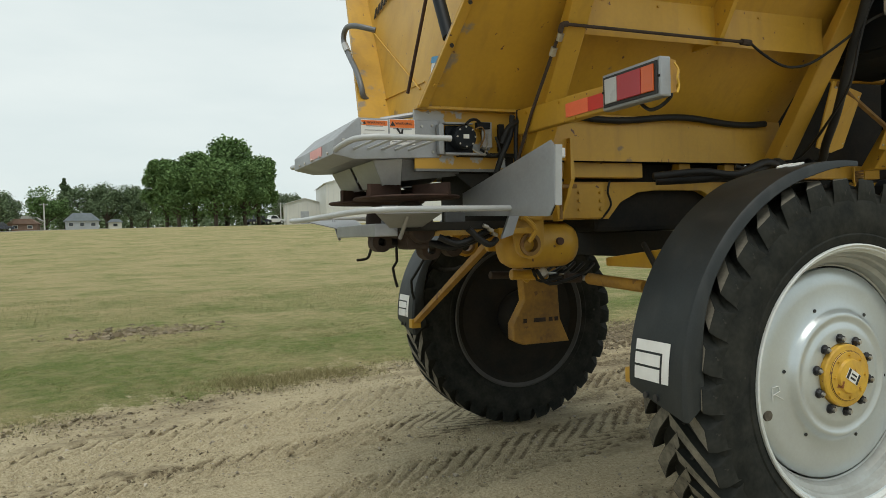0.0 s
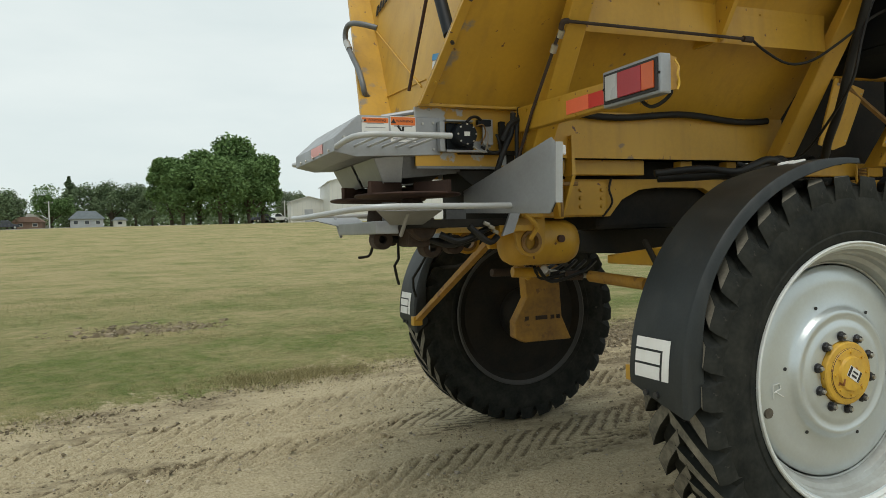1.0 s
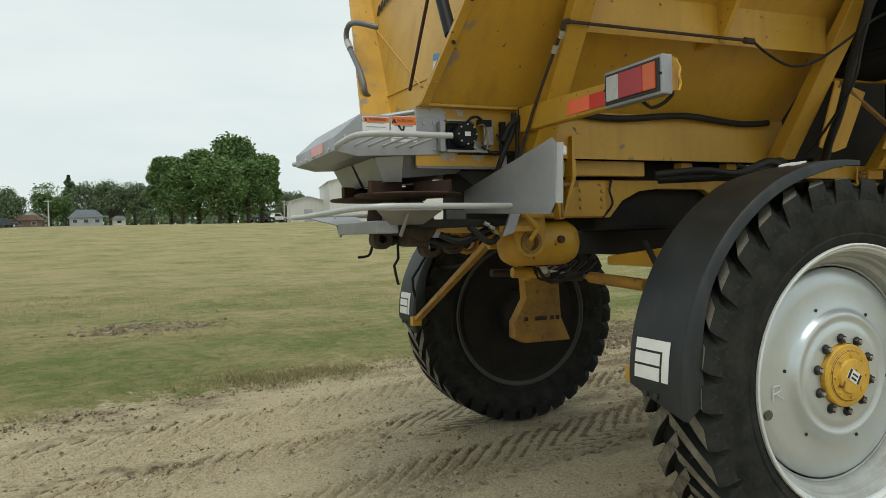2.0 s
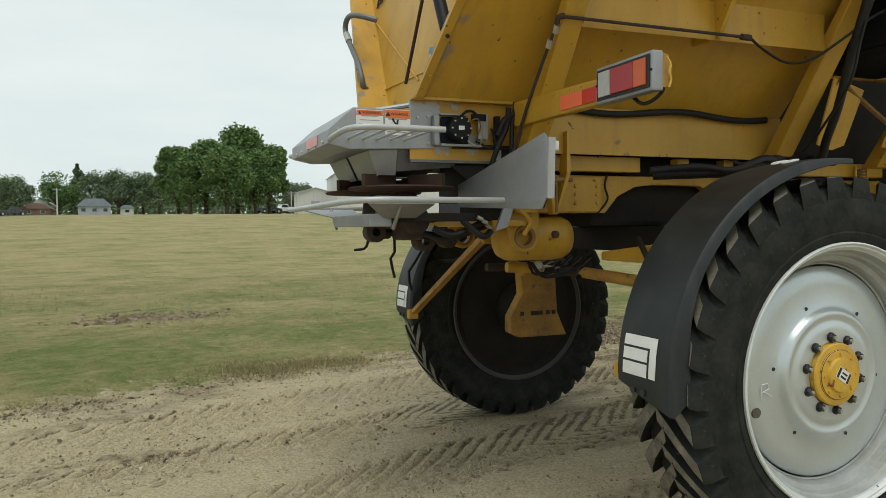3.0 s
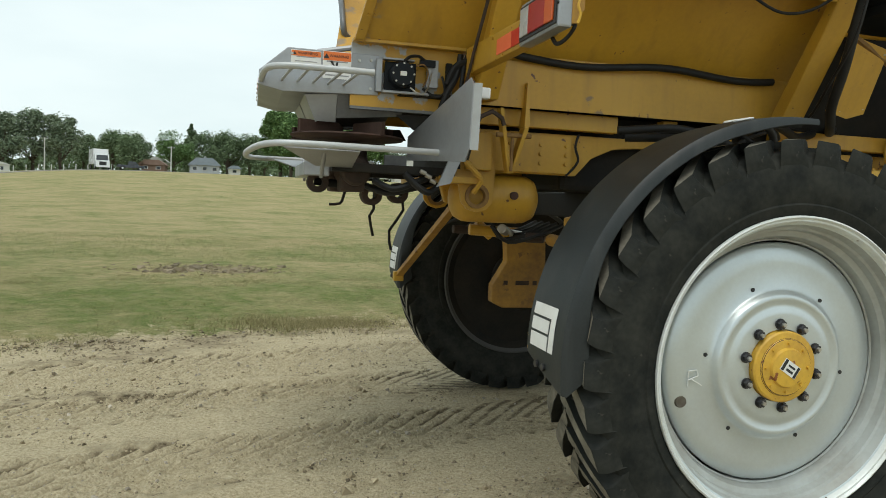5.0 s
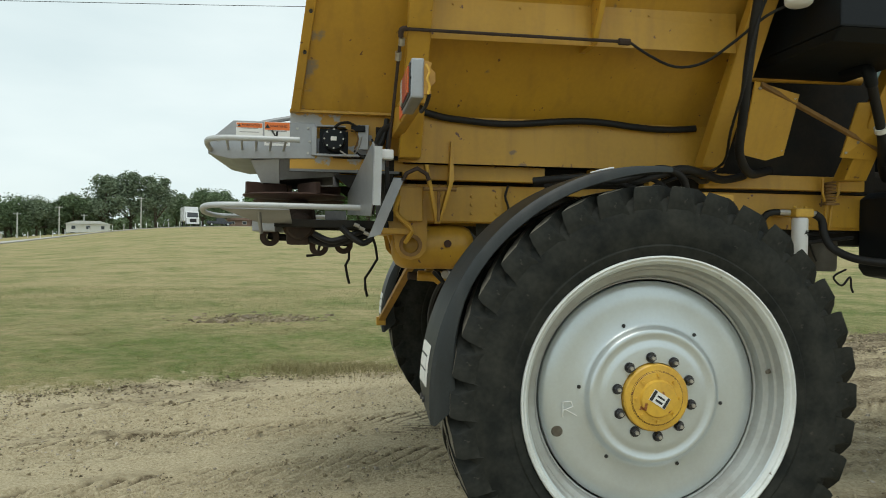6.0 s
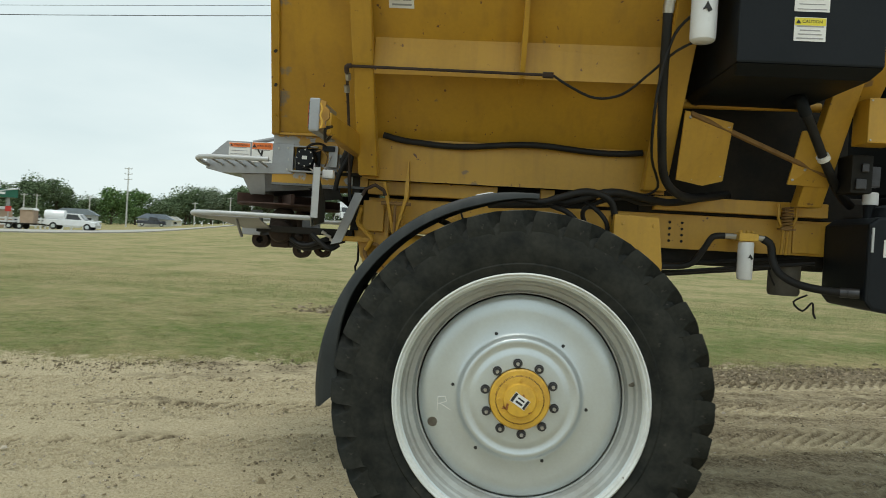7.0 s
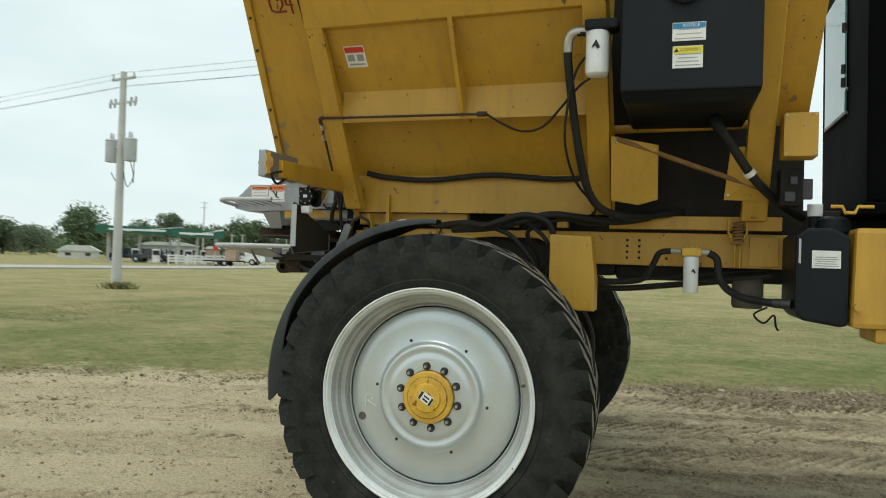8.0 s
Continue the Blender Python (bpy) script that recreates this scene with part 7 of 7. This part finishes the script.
def make_wheel_set(t, xs, y, r, names="wheel"):
    for x in xs:
        for s in (-1, 1):
            w_ = part("wheel", rod(bm_new(), (x, s * y, r), (x, s * (y - 0.22), r), r, seg=20), TYRE, t)
            part("rim", rod(bm_new(), (x, s * (y + 0.012), r), (x, s * (y - 0.01), r), r * 0.55, seg=14), SILVER, w_)


def make_pickup(at, turn, paint, label, tank=False):
    t = thing("pickup_truck", label, "truck", (at[0], at[1], at[2] + 0.1), turn, group="parked vehicles")
    part("body", prism(bm_new(), [(-2.8, 0.5), (2.7, 0.45), (2.75, 0.95), (1.5, 1.12), (-2.8, 1.12)], "y", -0.95, 0.95), paint, t, bevel=0.06)
    part("cab", prism(bm_new(), [(-0.7, 1.1), (1.5, 1.1), (0.85, 1.85), (-0.45, 1.88)], "y", -0.85, 0.85), paint, t, bevel=0.06)
    for s in (-1, 1):
        part("window", prism(bm_new(), [(-0.5, 1.2), (1.2, 1.2), (0.75, 1.75), (-0.35, 1.78)], "y", s * 0.852, s * 0.87), PANE, t)
        part("headlight", box(bm_new(), (2.70, s * 0.85 - 0.1, 0.72), (2.77, s * 0.85 + 0.08, 0.9)), LENSCLEAR, t)
    part("windscreen", slab(bm_new(), [(1.47, -0.72, 1.2), (1.47, 0.72, 1.2), (0.95, 0.68, 1.8), (0.95, -0.68, 1.8)], 0.02), PANE, t)
    part("bumper", box(bm_new(), (2.72, -0.95, 0.42), (2.85, 0.95, 0.62)), STEEL, t, bevel=0.02)
    if tank:
        part("tank", rod(bm_new(), (-2.9, 0, 1.55), (-0.75, 0, 1.55), 0.62, seg=24), CARWHITE, t, "white liquid tank on the bed", smooth=True, bevel=0.08)
    make_wheel_set(t, (-1.75, 1.85), 0.97, 0.40)
    return t


p = spot(E3, -30.0, 94)
make_pickup(p, 12, CARWHITE, "white pickup truck with a white tank on its bed", True)
for e, b, d, mt, lab in ((E0, 8.9, 152, CARDARK, "dark parked car beside a white building"), (E0, 9.9, 156, CARWHITE, "pale parked car beside a white building"), (E4, -33.2, 112, CARDARK, "dark pickup parked at the filling station"), (E4, -38.9, 108, CARDARK, "dark pickup at the fuel pumps"), (E4, -40.4, 110, CARDARK, "dark pickup at the fuel pumps"), (E3, -24.9, 160, CARDARK, "dark pickup parked by a small house"), (E0, -8.1, 175, CARDARK, "dark parked car beside a house")):
    make_pickup(spot(e, b, d), 10 + 7 * (b % 3), mt, lab)


def make_box_truck(at, turn):
    t = thing("box_truck", "white box truck standing on the road", "truck", (at[0], at[1], at[2] + 0.1), turn)
    part("cargo_box", box(bm_new(), (-5.2, -1.25, 1.0), (1.1, 1.25, 3.75)), CARWHITE, t, bevel=0.05)
    part("cab", prism(bm_new(), [(1.2, 0.6), (3.6, 0.6), (3.6, 1.5), (2.9, 1.65), (2.5, 2.75), (1.2, 2.85)], "y", -1.15, 1.15), CARWHITE, t, bevel=0.06)
    part("windscreen", slab(bm_new(), [(2.93, -1.0, 1.7), (2.93, 1.0, 1.7), (2.57, 0.95, 2.6), (2.57, -0.95, 2.6)], 0.03), PANE, t)
    part("grille", box(bm_new(), (3.6, -0.6, 0.75), (3.64, 0.6, 1.4)), INK, t)
    part("bumper", box(bm_new(), (3.6, -1.15, 0.4), (3.75, 1.15, 0.7)), CARWHITE, t, bevel=0.03)
    part("frame", box(bm_new(), (-5.0, -0.5, 0.6), (3.0, 0.5, 0.98)), DARK, t)
    make_wheel_set(t, (-3.6, 2.5), 1.2, 0.5)
    return t


make_box_truck(spot(E1, -10.5, 150), -72)

trailer = thing("utility_trailer", "low flat trailer with a tan box and white side rails", "trailer", spot(E3, -33.1, 95), 12)
part("deck", box(bm_new(), (-2.6, -1.0, 0.55), (2.2, 1.0, 0.68)), DARK, trailer)
part("crate", box(bm_new(), (0.1, -0.7, 0.68), (1.5, 0.7, 2.15)), WOODTAN, trailer, "tan upright box", bevel=0.03)
part("crate_cap", prism(bm_new(), [(-0.05, 2.15), (1.65, 2.15), (1.3, 2.4), (0.3, 2.4)], "y", -0.8, 0.8), ROOFWHITE, trailer)
part("drawbar", box(bm_new(), (2.2, -0.08, 0.5), (3.3, 0.08, 0.6)), DARK, trailer)
make_wheel_set(trailer, (-0.9, 0.2), 1.02, 0.34)

for b0, b1, e, d in ((-37.2, -28.0, E3, 98), (-35.5, -31.5, E4, 104)):
    n = int((b1 - b0) / 1.3)
    for k in range(n):
        a, b = Vector(spot(e, b0 + (b1 - b0) * k / n, d)), Vector(spot(e, b0 + (b1 - b0) * (k + 0.86) / n, d))
        fn = thing("fence_panel", "white rail fence panel", "fence", a, group="white fence along the lot")
        for z in (0.35, 0.7, 1.05):
            part("rail", slab(bm_new(), [(0, 0, z), tuple((b - a) * Vector((1, 1, 0)) + Vector((0, 0, z))), tuple((b - a) * Vector((1, 1, 0)) + Vector((0, 0, z + 0.2))), (0, 0, z + 0.2)], 0.05), CARWHITE, fn)
        part("post", box(bm_new(), (-0.08, -0.08, 0), (0.08, 0.08, 1.35)), CARWHITE, fn)
        q = (b - a) * 0.5
        part("post", box(bm_new(), (q.x - 0.08, q.y - 0.08, 0), (q.x + 0.08, q.y + 0.08, 1.35)), CARWHITE, fn)
for k in range(16):
    e = spot(E1, -21 + 0.75 * k, 150)
    mk = thing("marker_post", "short white roadside marker post", "post", e, group="roadside marker posts")
    part("stake", rod(bm_new(), (0, 0, 0), (0, 0, 1.1), 0.06, seg=8), CARWHITE, mk)


def make_canopy(at, turn, w, dep, h, label):
    t = thing("fuel_canopy", label, "canopy", at, turn, group="filling station canopies")
    part("fascia", box(bm_new(), (-w / 2, -dep / 2, h - 0.95), (w / 2, dep / 2, h)), GREEN, t, "dark green fascia")
    part("roof", slab(bm_new(), [(-w / 2 + w * 0.35, -dep / 2 - 0.05, h - 0.75), (w / 2, -dep / 2 - 0.05, h + 0.05), (w / 2, dep / 2, h + 0.25), (-w / 2 + w * 0.35, dep / 2, h - 0.5)], 0.12), ROOFWHITE, t, "pale sloping canopy roof")
    part("stripe", box(bm_new(), (-w * 0.35, -dep / 2 - 0.07, h - 0.62), (w * 0.30, -dep / 2 - 0.055, h - 0.36)), CARWHITE, t, "white stripe")
    for x in (-w * 0.36, 0.0, w * 0.36):
        for y in (-dep * 0.3, dep * 0.3):
            part("column", box(bm_new(), (x - 0.17, y - 0.17, 0), (x + 0.17, y + 0.17, h - 0.9)), POLEGREY, t)
    return t


make_canopy(spot(E4, -39.7, 112), 38, 11, 8, 4.9, "dark green filling station canopy on grey columns")
make_canopy(spot(E4, -35.8, 104), 36, 6.5, 6, 4.5, "smaller green filling station canopy on grey columns")
for b, d in ((-41.2, 108), (-40.0, 109), (-38.6, 106), (-37.6, 110), (-36.4, 102), (-35.3, 102)):
    t = thing("fuel_pump", "grey and white fuel pump", "fuel pump", spot(E4, b, d), 38, group="fuel pumps")
    part("cabinet", box(bm_new(), (-0.5, -0.3, 0), (0.5, 0.3, 1.9)), CARWHITE, t, bevel=0.04)
    part("display", box(bm_new(), (-0.4, -0.33, 1.1), (0.4, -0.30, 1.7)), INK, t)
    part("kerb", box(bm_new(), (-1.0, -0.6, -0.1), (1.0, 0.6, 0.15)), CONCRETE, t)
make_house("station_store", spot(E4, -37.8, 128), 38, 9, 8, 2.7, 0.5, CLAP, ROOFWHITE, "low grey filling station store", 5)
rs = thing("price_sign", "small red square sign on a post", "sign", spot(E4, -34.5, 98), 36)
part("panel", box(bm_new(), (-0.30, -0.06, 1.9), (0.30, 0.06, 2.5)), REDSIGN, rs)
part("post", rod(bm_new(), (0, 0.02, 0), (0, 0.02, 1.9), 0.06), POLEGREY, rs)
tk = thing("storage_shed", "small tan shed beside the white fence", "shed", spot(E4, -34.7, 101), 30)
part("wall", box(bm_new(), (-0.8, -0.8, 0), (0.8, 0.8, 2.1)), WOODTAN, tk)
part("roof", prism(bm_new(), [(-1.0, 2.1), (1.0, 2.1), (0.5, 2.45), (-0.5, 2.45)], "y", -1.0, 1.0), ROOFWHITE, tk)
